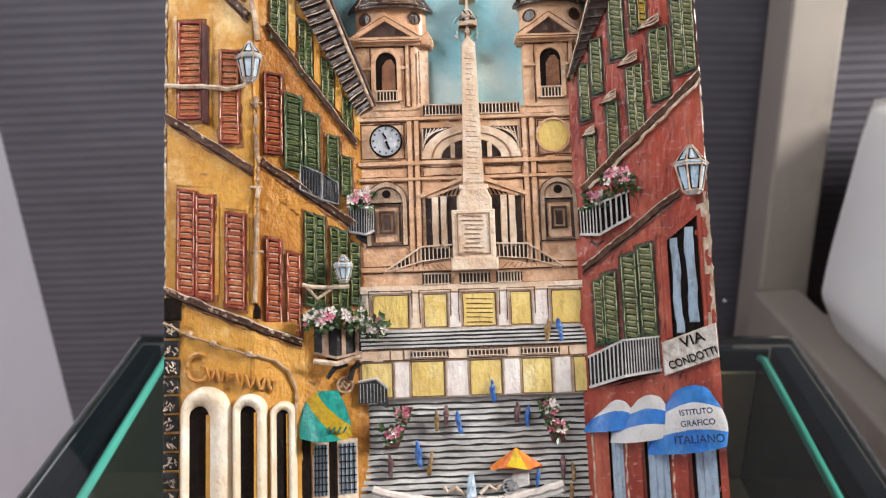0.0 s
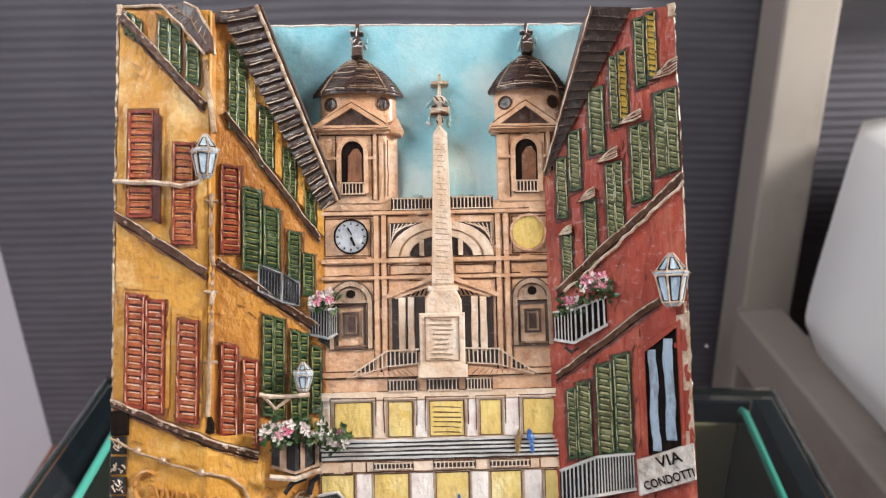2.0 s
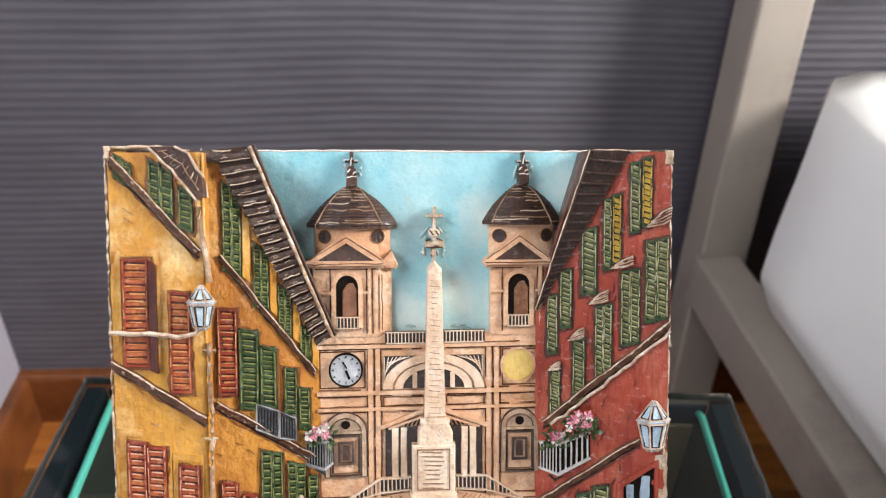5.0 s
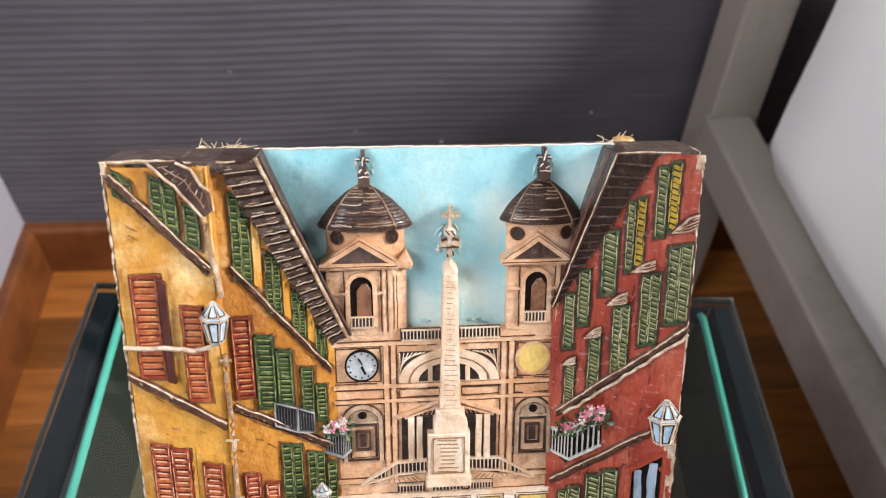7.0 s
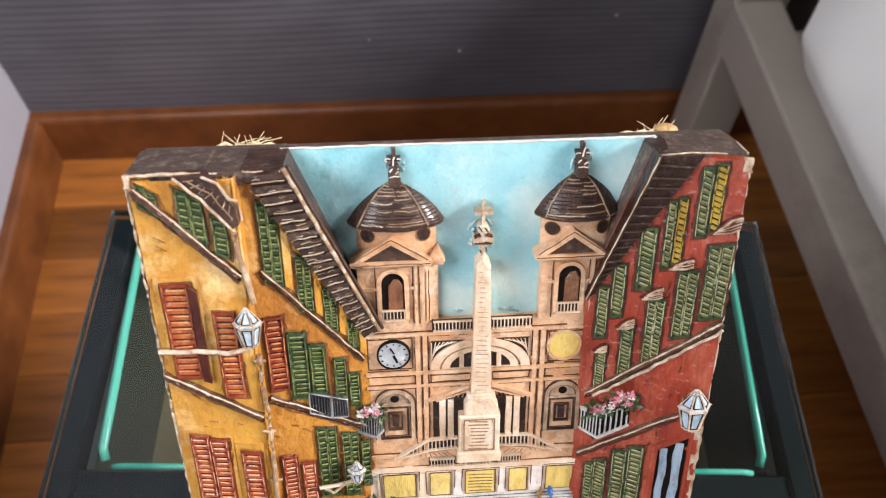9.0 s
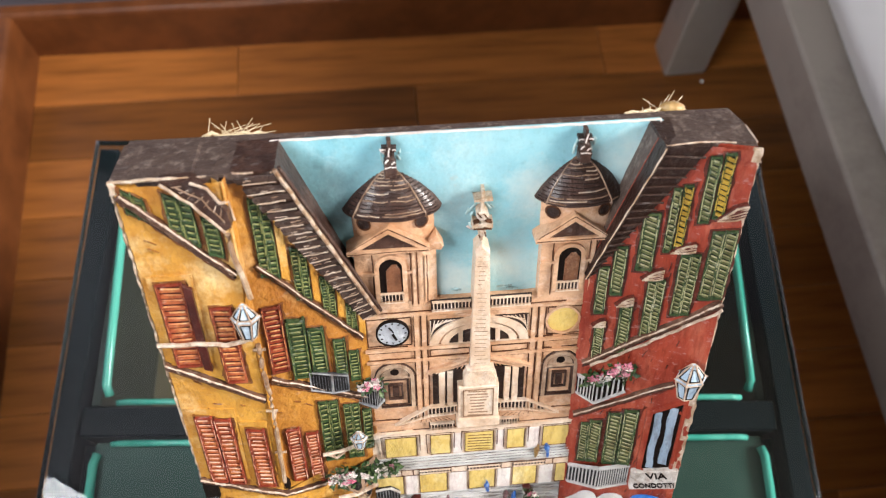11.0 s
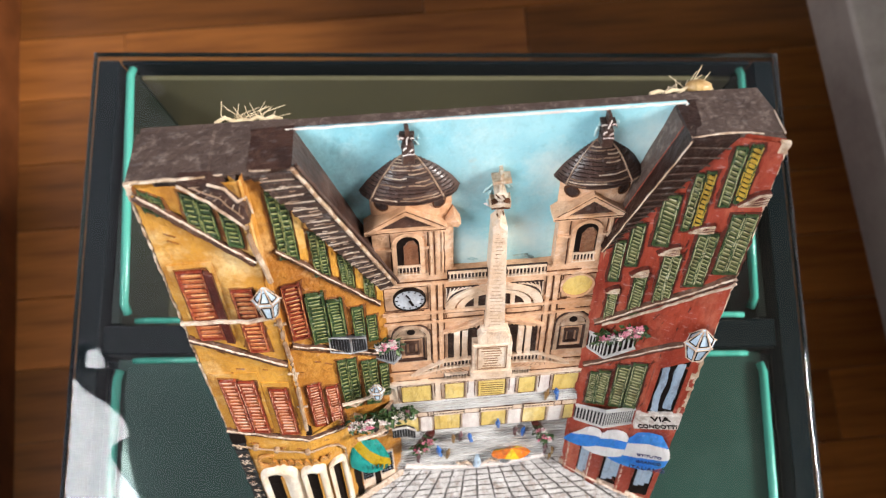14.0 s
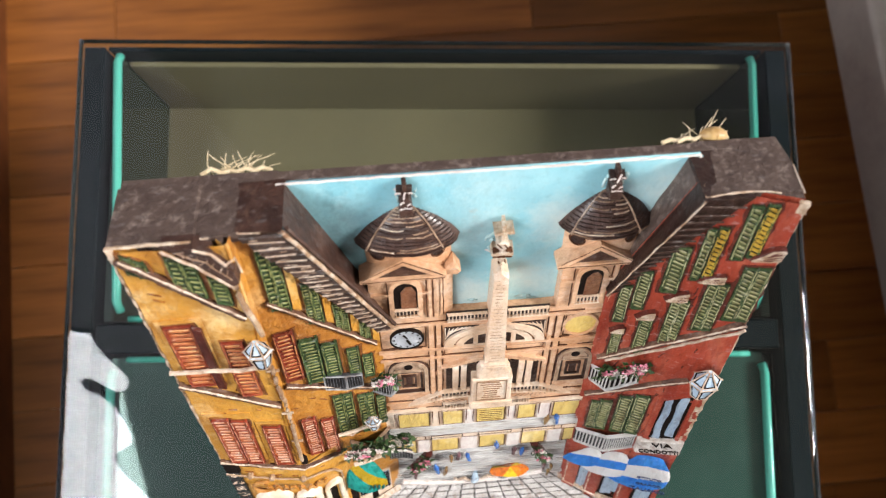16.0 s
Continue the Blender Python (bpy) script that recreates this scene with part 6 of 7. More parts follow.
# -- stairway, terraces, square --
def stairs():
    bm = bmesh.new()
    solid(bm, [(-28, -196, -16.6), (48, -196, -16.6), (48, -118, -15.0), (-28, -118, -15.0)], -20)
    S = relief("stairway", bm, STONE, None, "grey stairway with two yellow-panelled terraces", 0.1)
    on = w_front
    # ramps with sloping rails
    for s in (-1, 1):
        cu = 11.6
        bm = bmesh.new()
        n = 15
        plate(bm, [(cu + s * 29.4, -113.0), (cu + s * 17.5, -110.0), (cu + s * 7.6, -109.2), (cu + s * 7.6, -104.4), (cu + s * 17.6, -104.8)], on, -0.3, 0.5, 1)
        strip(bm, (cu + s * 29.6, -112.8), (cu + s * 17.5, -105.0), 0.45, on, -0.3, 1.9)
        strip(bm, (cu + s * 17.7, -105.0), (cu + s * 7.4, -104.6), 0.45, on, -0.3, 1.9)
        strip(bm, (cu + s * 28.6, -112.9), (cu + s * 17.5, -109.8), 0.32, on, -0.3, 1.7)
        strip(bm, (cu + s * 17.7, -109.8), (cu + s * 7.4, -109.0), 0.32, on, -0.3, 1.7)
        for i in range(n):
            d = 28 - 20 * (i + 0.8) / n
            t0 = -104.9 - max(0.0, d - 17.5) * 0.65
            b0 = -109.0 - (d - 7.4) * 0.08 if d < 17.5 else -109.8 - (d - 17.5) * 0.28
            if t0 - b0 > 0.5:
                strip(bm, (cu + s * d, b0), (cu + s * d, t0), 0.34, on, 0.2, 1.4)
        relief("ramp_rail", bm, [PALE, DARK_BROWN], S, "sloping balustrade with dark gaps", 0.12)
        bm = bmesh.new()
        plate(bm, [(cu + s * 24, -112.9), (cu + s * 8, -112.9), (cu + s * 8, -109.8), (cu + s * 14.0, -110.6)], on, -0.3, 1.2)
        relief("ramp_wall", bm, CREAM, S, "", 0.1)
        bm = bmesh.new()
        for i in range(7):
            lines(bm, [((cu + s * (9.0 + i * 1.9), -112.6), (cu + s * (11.2 + i * 1.5), -110.9 - i * 0.12))], on, 0.16, 1.26)
        relief("engraving", bm, LINE, S, "", 0.1)
    for u0, u1 in ((-5.6, 3.2), (6.6, 16.2), (18.8, 26.8)):
        balusters(S, u0, u1, -117.4, -114.0, on, 8, 1.9)
    # upper terrace
    bm = bmesh.new()
    plate(bm, rect(-27, 47, -120.0, -117.6), on, -0.3, 1.3, 0, 0.2)
    plate(bm, rect(-27, 47, -132.2, -120.0), on, -0.3, 0.6)
    relief("terrace", bm, PALE, S, "", 0.15)
    for u0, u1 in ((-22.2, -10.8), (-5.6, 1.8), (7.2, 17.8), (23.0, 29.4), (36.4, 46.2)):
        bm = bmesh.new()
        plate(bm, rect(u0, u1, -131.4, -120.8), on, 0.2, 0.85, 0, 0.15)
        relief("yellow_panel", bm, YELLOW, S, "yellow terrace panel", 0.1)
        if u0 == 7.2:
            bm = bmesh.new()
            for i in range(6):
                lines(bm, [((8.2, -122.6 - i * 1.5), (16.6, -122.9 - i * 1.5))], on, 0.25, 0.95)
            relief("engraving", bm, LINE, S, "", 0.1)
        bm = bmesh.new()
        lines(bm, [((u0 - 1.5, -119.4), (u1 + 1.5, -119.4)), ((u0 - 1.3, -130), (u0 - 1.4, -119.6)), ((u1 + 1.3, -128), (u1 + 1.4, -119.6))], on, 0.3, 1.34)
        relief("engraving", bm, LINE, S, "", 0.1)
        bm = bmesh.new()
        ring(bm, rect(u0 - 0.16, u1 + 0.16, -131.5, -120.65), rect(u0, u1, -131.4, -120.8), on, -0.2, 1.0)
        relief("panel_line", bm, LINE, S, "", 0.1)
    for u0, u1 in ((-9.6, -6.6), (2.8, 6.2), (18.8, 22.0), (30.4, 35.4)):
        bm = bmesh.new()
        plate(bm, rect(u0, u1, -131.8, -120.4), on, 0.2, 1.2, 0, 0.2)
        relief("pier", bm, PETAL if u0 > 0 else PALE, S, "", 0.12)
    # flight between the terraces
    for i in range(5):
        bm = bmesh.new()
        v1 = -132.2 - i * 1.25
        plate(bm, blob(-27 + 0.2 * i, 47, v1 - 0.66, v1, 0, 0.10, 4.0), on, -0.3, 1.0 + 0.25 * i)
        relief("step", bm, STONE, S, "", 0.18)
        # shade between the steps, put in as a near-black strip
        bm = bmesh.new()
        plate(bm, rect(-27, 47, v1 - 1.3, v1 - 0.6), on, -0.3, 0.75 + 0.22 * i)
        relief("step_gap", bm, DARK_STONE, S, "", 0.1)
    # lower terrace
    bm = bmesh.new()
    plate(bm, rect(-27, 47, -142.0, -138.4), on, -0.3, 1.7, 0, 0.2)
    plate(bm, rect(-27, 47, -154.2, -142.0), on, -0.3, 0.8)
    relief("terrace", bm, PALE, S, "", 0.15)
    bm = bmesh.new()
    lines(bm, [((-26, -141.9), (46.5, -141.8)), ((-26, -138.6), (46.5, -138.5)), ((-17, -141.6), (-17, -139)), ((-12.6, -141.6), (-12.6, -139)), ((41, -141.6), (41, -139))], on, 0.34, 1.76)
    relief("engraving", bm, LINE, S, "", 0.1)
    for u0, u1 in ((-10.2, 1.6), (8.2, 20.8), (25.6, 37.8)):
        balusters(S, u0, u1, -141.0, -139.2, lambda u: -12.4, 10, 0.8)
    for u0, u1 in ((-26.4, -16.6), (-10.2, 0.2), (8.8, 18.8), (25.8, 35.0), (42.6, 47.0)):
        bm = bmesh.new()
        plate(bm, rect(u0, u1, -153.6, -142.6), on, 0.2, 1.1, 0, 0.15)
        relief("yellow_panel", bm, YELLOW, S, "yellow terrace panel", 0.1)
        bm = bmesh.new()
        ring(bm, rect(u0 - 0.16, u1 + 0.16, -153.75, -142.45), rect(u0, u1, -153.6, -142.6), on, -0.2, 1.2)
        relief("panel_line", bm, LINE, S, "", 0.1)
    for u0, u1 in ((-15.6, -11.2), (1.2, 7.8), (19.8, 24.8), (36.2, 41.4)):
        bm = bmesh.new()
        plate(bm, rect(u0, u1, -153.8, -142.4), on, 0.2, 1.4, 0, 0.2)
        relief("pier", bm, PETAL, S, "", 0.12)
    # the great flight
    n = 17
    for i in range(n):
        v1 = -154.6 - i * 1.92
        h = 0.5 + 0.12 * i
        bm = bmesh.new()
        m = 30
        wave = [(-28 + 76 * k / m, 0.38 * noise.noise(Vector(((-28 + 76 * k / m) * 0.16, i * 3.1, 0)))) for k in range(m + 1)]
        plate(bm, [(x, v1 - 1.2 + 0.28 * noise.noise(Vector((x * 0.21, i * 5.3, 7))) + j) for x, j in wave] + [(x, v1 + j) for x, j in wave[::-1]], w_steps, -0.5, h + 0.5)
        relief("step", bm, STONE, S, "", 0.22)
        # the dark below each tread is a near-black plate, its shade coloured in
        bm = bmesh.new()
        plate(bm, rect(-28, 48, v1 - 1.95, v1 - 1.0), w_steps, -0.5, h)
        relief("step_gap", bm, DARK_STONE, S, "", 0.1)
    # little rail at the side of the flight
    bm = bmesh.new()
    plate(bm, [(-27.4, -155.4), (-22.0, -155.0), (-18.2, -157.0), (-18.2, -150.6), (-21.6, -147.6), (-27.4, -148.4)], w_front, -0.5, 2.4, 0)
    stroke(bm, [(-27.4, -148.2), (-21.6, -147.4), (-18.0, -150.6)], w_front, 2.6, 0.5, 1)
    relief("side_rail", bm, [DARK_STONE, STONE], S, "dark side rail", 0.2)
    for i in range(8):
        bm = bmesh.new()
        strip(bm, (-26.8 + i * 1.1, -155), (-26.8 + i * 1.1, -149 - 0.25 * max(0, i - 4)), 0.2, w_front, 2.2, 2.7)
        relief("bar", bm, UNIT_EDGE, S, "", 0.15)
    return S


def fountain():
    on = lambda u: -14.6
    bm = bmesh.new()
    pts = [(-23.5 + 60.5 * i / 24, -182.2 - 4.6 * math.sin(math.pi * i / 24) ** 0.8) for i in range(25)]
    stroke(bm, pts, on, 1.8, 1.15, 0, 7, 0.7, 4)
    stroke(bm, [(u, v - 2.0) for u, v in pts], on, 1.0, 1.2, 1, 7, 0.5, 5)
    F = relief("fountain_basin", bm, [PETAL, STONE], None, "pale boat-shaped fountain rim", 0.35)
    bm = bmesh.new()
    tube(bm, [P(7.6, -185.5, -12.6), P(7.8, -182.0, -12.4), P(8.0, -178.8, -13.0)], 0.0021, 8, 0, 0.45)
    relief("fountain_spout", bm, LAMP_BLUE, F, "pale blue lump of a spout", 0.5)
    bm = bmesh.new()
    for s in (-1, 1):
        stroke(bm, [(8 + s * 2.4, -184.6), (8 + s * 5.4, -182.4), (8 + s * 7.6, -183.8), (8 + s * 9.4, -181.8)], on, 2.4, 0.7, 0, 6, 0.5)
    relief("fountain_arm", bm, OFFWHITE, F, "", 0.3)


def square():
    """The cobbled square in front: rows of flat stones that widen to the front."""
    bm = bmesh.new()
    q = lambda t, s: (  # t: 0 at the stairs, 1 at the front edge; s: 0..1 across
        (-25.5 + (-59.0 + 25.5) * t) * (1 - s) + (45.5 + (83.0 - 45.5) * t) * s, -189.4 - 22.4 * t, -14.6 + 14.2 * t)
    solid(bm, [(*q(0, 0)[:2], q(0, 0)[2] - 0.5), (*q(1, 0)[:2], q(1, 0)[2] - 0.5), (*q(1, 1)[:2], q(1, 1)[2] - 0.5), (*q(0, 1)[:2], q(0, 1)[2] - 0.5)], -20)
    box(bm, -0.0856, 0.0856, 0.0008, 0.019, 0.0, 0.0055, 0.0008)
    S = relief("square", bm, JOINT, None, "pale grey cobbled square", 0.15)
    nt, ns = 10, 15
    up = Vector((0, -0.55, 0.85))
    for i in range(nt):
        for j in range(ns):
            t0, t1 = (i + 0.08) / nt, (i + 0.92) / nt
            s0, s1 = (j + 0.07) / ns, (j + 0.93) / ns
            jit = lambda: random.uniform(-0.25, 0.25)
            c = []
            for t, s in ((t0, s0), (t1, s0), (t1, s1), (t0, s1)):
                a = q(t, s)
                c.append(P(a[0] + jit(), a[1], a[2] + jit()))
            bm = bmesh.new()
            hi = [bm.verts.new(x + up * 0.0005) for x in c]
            lo = [bm.verts.new(x - up * 0.0006) for x in c]
            bm.faces.new(hi)
            for k in range(4):
                bm.faces.new((hi[k], hi[(k + 1) % 4], lo[(k + 1) % 4], lo[k]))
            relief("cobble", bm, COBBLE, S, "", 0.0)
    for pts in ([(-24.8, -187.6, -13.2), (-47.0, -194.8, -3.6), (-58.5, -205.5, 0.6)], [(44.6, -190.2, -13.2), (62.0, -200.4, -6.4), (83.2, -211.0, 0.4)]):
        bm = bmesh.new()
        for (a, b) in zip(pts, pts[1:]):
            p, r = P(*a), P(*b)
            prev = None
            for k in range(7):
                x = p.lerp(r, k / 6) + Vector((0, 0, random.uniform(-2e-4, 2e-4)))
                sec = [bm.verts.new(x + Vector(o)) for o in ((0, 0, -0.0016), (0, -0.0015, 0.0002), (0, 0.0005, 0.0020), (0, 0.0020, 0.0002))]
                if prev:
                    for n in range(4):
                        bm.faces.new((prev[n], prev[(n + 1) % 4], sec[(n + 1) % 4], sec[n]))
                else:
                    bm.faces.new(sec[::-1])
                prev = sec
            bm.faces.new(prev)
        relief("kerb", bm, OFFWHITE, S, "worn pale kerb", 0.25)


stairs()
fountain()
square()


# -- lanterns, balconies, flowers, awnings --
def lantern(cu, cv, wide, high, w, tilt=0.0, name="lantern"):
    L = None
    hw = wide / 2
    top, mid, low, foot = cv + high / 2, cv + high * 0.10, cv - high * 0.42, cv - high / 2
    bm = bmesh.new()
    def lay(v, r, k=6):
        return [bm.verts.new(P(cu + r * math.sin(2 * math.pi * (i + 0.5) / k), v, w + r * 0.75 * math.cos(2 * math.pi * (i + 0.5) / k))) for i in range(k)]
    prof = [(foot, hw * 0.35), (low, hw * 0.62), (mid - 0.3, hw * 1.0), (mid + 0.4, hw * 1.12), (mid + 0.9, hw * 0.95), (top - high * 0.08, hw * 0.34), (top, hw * 0.12)]
    rows = [lay(*p) for p in prof]
    for a, b in zip(rows, rows[1:]):
        for i in range(6):
            bm.faces.new((a[i], a[(i + 1) % 6], b[(i + 1) % 6], b[i]))
    bm.faces.new(rows[0][::-1])
    bm.faces.new(rows[-1])
    L = relief(name, bm, LAMP_BLUE, None, "street lantern with pale blue panes and worn white ribs", 0.15)
    bm = bmesh.new()
    for i in range(6):
        a = 2 * math.pi * (i + 0.5) / 6
        tube(bm, [P(cu + r * 1.04 * math.sin(a), v, w + r * 0.78 * math.cos(a)) for v, r in prof], 0.00026 * wide / 8, 5)
        b = 2 * math.pi * (i + 1.5) / 6
        for v, r in (prof[1], prof[2], prof[4]):
            tube(bm, [P(cu + r * 1.03 * math.sin(x), v, w + r * 0.78 * math.cos(x)) for x in (a, b)], 0.00024 * wide / 8, 5)
    relief("lantern_cage", bm, OFFWHITE, L, "", 0.2)
    bm = bmesh.new()
    for i in range(6):
        a, b = [2 * math.pi * (i + f) / 6 for f in (0.62, 1.38)]
        loop = [(prof[1], a), (prof[2], a), (prof[2], b), (prof[1], b), (prof[1], a)]
        tube(bm, [P(cu + r * 0.93 * math.sin(x), v + (0.35 if v < mid - 1 else -0.5), w + r * 0.735 * math.cos(x)) for (v, r), x in loop], 0.00024 * wide / 8, 4)
        loop = [(prof[4], a), (prof[5], a), (prof[5], b), (prof[4], b), (prof[4], a)]
        tube(bm, [P(cu + r * 0.93 * math.sin(x), v + (0.4 if v < top - 2 else -0.2), w + r * 0.735 * math.cos(x)) for (v, r), x in loop], 0.0002 * wide / 8, 4)
    relief("lantern_outline", bm, INK, L, "", 0.1)
    return L


def flowers(cu, cv, w, du, dv, n, colours, seed, dw=1.6):
    """A painted clump: many small petals and leaves."""
    rng = random.Random(seed)
    bm = bmesh.new()
    for i in range(n * 2):
        u, v, ww = cu + rng.gauss(0, du * 0.5), cv + rng.gauss(-0.12 * dv, dv * 0.45), w + rng.uniform(-dw, dw * 0.6)
        c = P(u, v, ww)
        a = Vector((rng.uniform(-1, 1), rng.uniform(-1, 0.2), rng.uniform(-0.6, 1))).normalized()
        s = a.cross(Vector((0.2, -1, 0.3))).normalized()
        L, wd = rng.uniform(0.0016, 0.0036), rng.uniform(0.0005, 0.0010)
        vs = [bm.verts.new(x) for x in (c, c + a * L * 0.5 + s * wd + Vector((0, -0.0003, 0)), c + a * L, c + a * L * 0.5 - s * wd)]
        bm.faces.new(vs)
    F = relief("flower_clump", bm, LEAF, None, "painted flowers with green leaves", 0.0)
    for col, share in colours:
        bm = bmesh.new()
        for i in range(int(n * share * 0.42)):
            u, v, ww = cu + rng.uniform(-du, du) * 0.85, cv + rng.uniform(-0.3, 0.9) * dv, w + rng.uniform(0.3, dw)
            c = P(u, v, ww)
            for k in range(5):
                a = k * 1.2566 + rng.uniform(-0.3, 0.3)
                r = rng.uniform(0.0010, 0.0017)
                d = Vector((math.cos(a), 0, math.sin(a)))
                s = Vector((-math.sin(a), 0, math.cos(a)))
                vs = [bm.verts.new(x) for x in (c + Vector((0, -0.0002, 0)), c + d * r * 0.7 + s * r * 0.4 + Vector((0, -0.0006, 0)), c + d * r * 1.2 + Vector((0, -0.0003, 0)), c + d * r * 0.7 - s * r * 0.4 + Vector((0, -0.0006, 0)))]
                bm.faces.new(vs)
        relief("blossom", bm, col, F, "pink petals" if col is PINK else "white petals", 0.0)
    return F


def balcony(left, fold, right, highs, wf, out, bars, mats, name="balcony", deep=3.0):
    """A railed box of two faces that meet at the fold; points are the lower corners in u and v."""
    def w_at(u):
        if u <= fold[0]:
            t = (u - left[0]) / (fold[0] - left[0] or 1)
            return wf(left[0]) + 0.3 + (wf(fold[0]) + out - wf(left[0]) - 0.3) * t
        t = (u - fold[0]) / (right[0] - fold[0] or 1)
        return wf(fold[0]) + out + (wf(right[0]) + 0.3 - wf(fold[0]) - out) * t
    bm = bmesh.new()
    q = [left, fold, right]
    up = [(p[0], p[1] + h) for p, h in zip(q, highs)]
    solid(bm, [(*left, wf(left[0])), (*fold, wf(fold[0]) + out - 0.2), (*right, wf(right[0])), (right[0] - 0.5, right[1] - 1.2, wf(right[0]) - 0.2), (fold[0], fold[1] - deep, wf(fold[0]) + 0.2), (left[0] + 0.5, left[1] - 0.6, wf(left[0]) - 0.2)], -18)
    B = relief(name, bm, mats[2], None, "grey railed balcony box" if name == "balcony" else "grey louvred box below a window", 0.15)
    for pts, thick, h0, h1 in ((q, 0.8, -0.4, 0.8), (up, 0.65, -0.6, 0.9)):
        for a, b in zip(pts, pts[1:]):
            bm = bmesh.new()
            strip(bm, a, b, thick, w_at, h0, h1)
            relief("rail", bm, mats[0], B, "", 0.15)
    for i in (0, 1):
        bm = bmesh.new()
        plate(bm, [q[i], q[i + 1], up[i + 1], up[i]], w_at, -0.8, 0.0)
        relief("panel", bm, mats[1], B, "", 0.1)
    for k in (0, 1):
        for i in range(bars[k]):
            bm = bmesh.new()
            f = (i + 0.5) / bars[k]
            lo, hi = [(p[k][0] + (p[k + 1][0] - p[k][0]) * f, p[k][1] + (p[k + 1][1] - p[k][1]) * f) for p in (q, up)]
            strip(bm, lo, hi, abs(q[k + 1][0] - q[k][0]) / bars[k] * 0.27, w_at, -0.2, 0.6)
            relief("bar", bm, mats[0], B, "", 0.12)
    return B


RAIL = [STONE, INK, DARK_STONE]


def cooling_unit():
    """A grey box under the windows: two grilled faces with a pale rounded frame."""
    lo, hi = [(-44.8, -86.0), (-37.8, -89.6), (-32.4, -91.0)], [(-44.6, -77.2), (-37.6, -80.0), (-32.4, -83.2)]
    ww = [w_left(-44.8) + 1.0, w_left(-37.6) + 1.9, w_left(-32.6) + 1.3]
    bm = bmesh.new()
    front = [bm.verts.new(P(u, v, w)) for (u, v), w in zip(lo, ww)]
    roof = [bm.verts.new(P(u, v, w)) for (u, v), w in zip(hi, ww)]
    back_lo, back_hi = [[bm.verts.new(P(u, v + dv, w_left(u) - 0.6)) for u, v in (row[0], row[2])] for row, dv in ((lo, 0.4), (hi, -0.6))]
    for f in ((front[0], front[1], roof[1], roof[0]), (front[1], front[2], roof[2], roof[1]), (roof[0], roof[1], roof[2], back_hi[1], back_hi[0]), (front[2], front[1], front[0], back_lo[0], back_lo[1]), (front[0], roof[0], back_hi[0], back_lo[0]), (roof[2], front[2], back_lo[1], back_hi[1])):
        bm.faces.new(f)
    box_ = relief("air_conditioner", bm, UNIT_GREY, None, "grey cooling unit with dark grilles and worn pale edges", 0.12)
    for k in (0, 1):
        at = lambda f, g: P(*(lo[k][i] * (1 - f) * (1 - g) + lo[k + 1][i] * f * (1 - g) + hi[k][i] * (1 - f) * g + hi[k + 1][i] * f * g for i in (0, 1)), ww[k] * (1 - f) + ww[k + 1] * f)
        out = Vector((0, -0.0002, 0))
        bm = bmesh.new()
        quad = [(0.10, 0.14), (0.88, 0.14), (0.88, 0.88), (0.10, 0.88)]
        a, b = [[bm.verts.new(at(*q) + out * s) for q in quad] for s in (-1, 1)]
        bm.faces.new(b)
        for i in range(4):
            bm.faces.new((a[i], a[(i + 1) % 4], b[(i + 1) % 4], b[i]))
        grille = relief("grille", bm, DARK_STONE, box_, "dark grille", 0.05)
        for i in range(6 if k == 0 else 5):
            f = 0.18 + 0.64 * i / (5 if k == 0 else 4)
            bm = bmesh.new()
            tube(bm, [at(f, 0.17) + out * 1.3, at(f, 0.85) + out * 1.3], 0.00011, 5)
            relief("grille_bar", bm, UNIT_GREY, grille, "", 0.08)
        bm = bmesh.new()
        tube(bm, [at(*q) + out for q in ((0.03, 0.05), (0.97, 0.05), (0.97, 0.96), (0.03, 0.96), (0.03, 0.05))], 0.0003, 6)
        relief("frame", bm, UNIT_EDGE, box_, "worn grey frame", 0.15)


cooling_unit()
# pipe with lantern at the corner of the ochre house
bm = bmesh.new()
stroke(bm, [(-59.2, -15.4), (-58.8, -22.5), (-57.4, -30), (-56.6, -38)], lambda u: 0, 0.6, 0.9, 0, 8, 0.5)
stroke(bm, [(-57.0, -57.0), (-57.2, -66), (-56.6, -78), (-56.9, -95), (-57.4, -110), (-57.6, -122.5)], lambda u: 0, 0.4, 0.75, 0, 8, 0.6)
relief("drain_pipe", bm, [PIPE], None, "worn tan drain pipe on the house corner", 0.25)
for v in (-58.6, -86.0, -106.5):
    bm = bmesh.new()
    stroke(bm, [(-59.0, v), (-57.2, v - 0.3), (-55.2, v - 0.2)], lambda u: 0, 0.3, 0.5)
    relief("pipe_clip", bm, PIPE)
bm = bmesh.new()
plate(bm, [(-58.6, -127.2), (-56.4, -127.6), (-56.4, -124.5), (-57.6, -122.2), (-58.4, -124.5)], lambda u: -1.0, -1, 1.0, 0, 0.3)
relief("drain_mouth", bm, INK, None, "dark mouth of the drain pipe")
lantern(-58.7, -45.6, 7.4, 13.6, 2.4)
lantern(80.0, -85.2, 9.6, 15.8, 3.0)
lantern(-31.0, -112.0, 5.4, 9.0, -6.5)
bm = bmesh.new()
stroke(bm, [(-44.2, -117.0), (-38, -117.8), (-29.5, -117.6)], w_left, 3.0, 0.7, 0, 6, 0.3)
stroke(bm, [(-43.0, -117.4), (-39.5, -121.5), (-35.0, -118.0)], w_left, 2.4, 0.55, 0, 6, 0.3)
relief("lantern_bracket", bm, OFFWHITE, None, "worn white bracket")
balcony((-30.2, -99.2), (-23.8, -100.6), (-21.2, -99.2), (8.2, 8.8, 8.0), lambda u: -13.2, 2.2, (7, 5), [UNIT_EDGE, DARK_STONE, DARK_STONE])
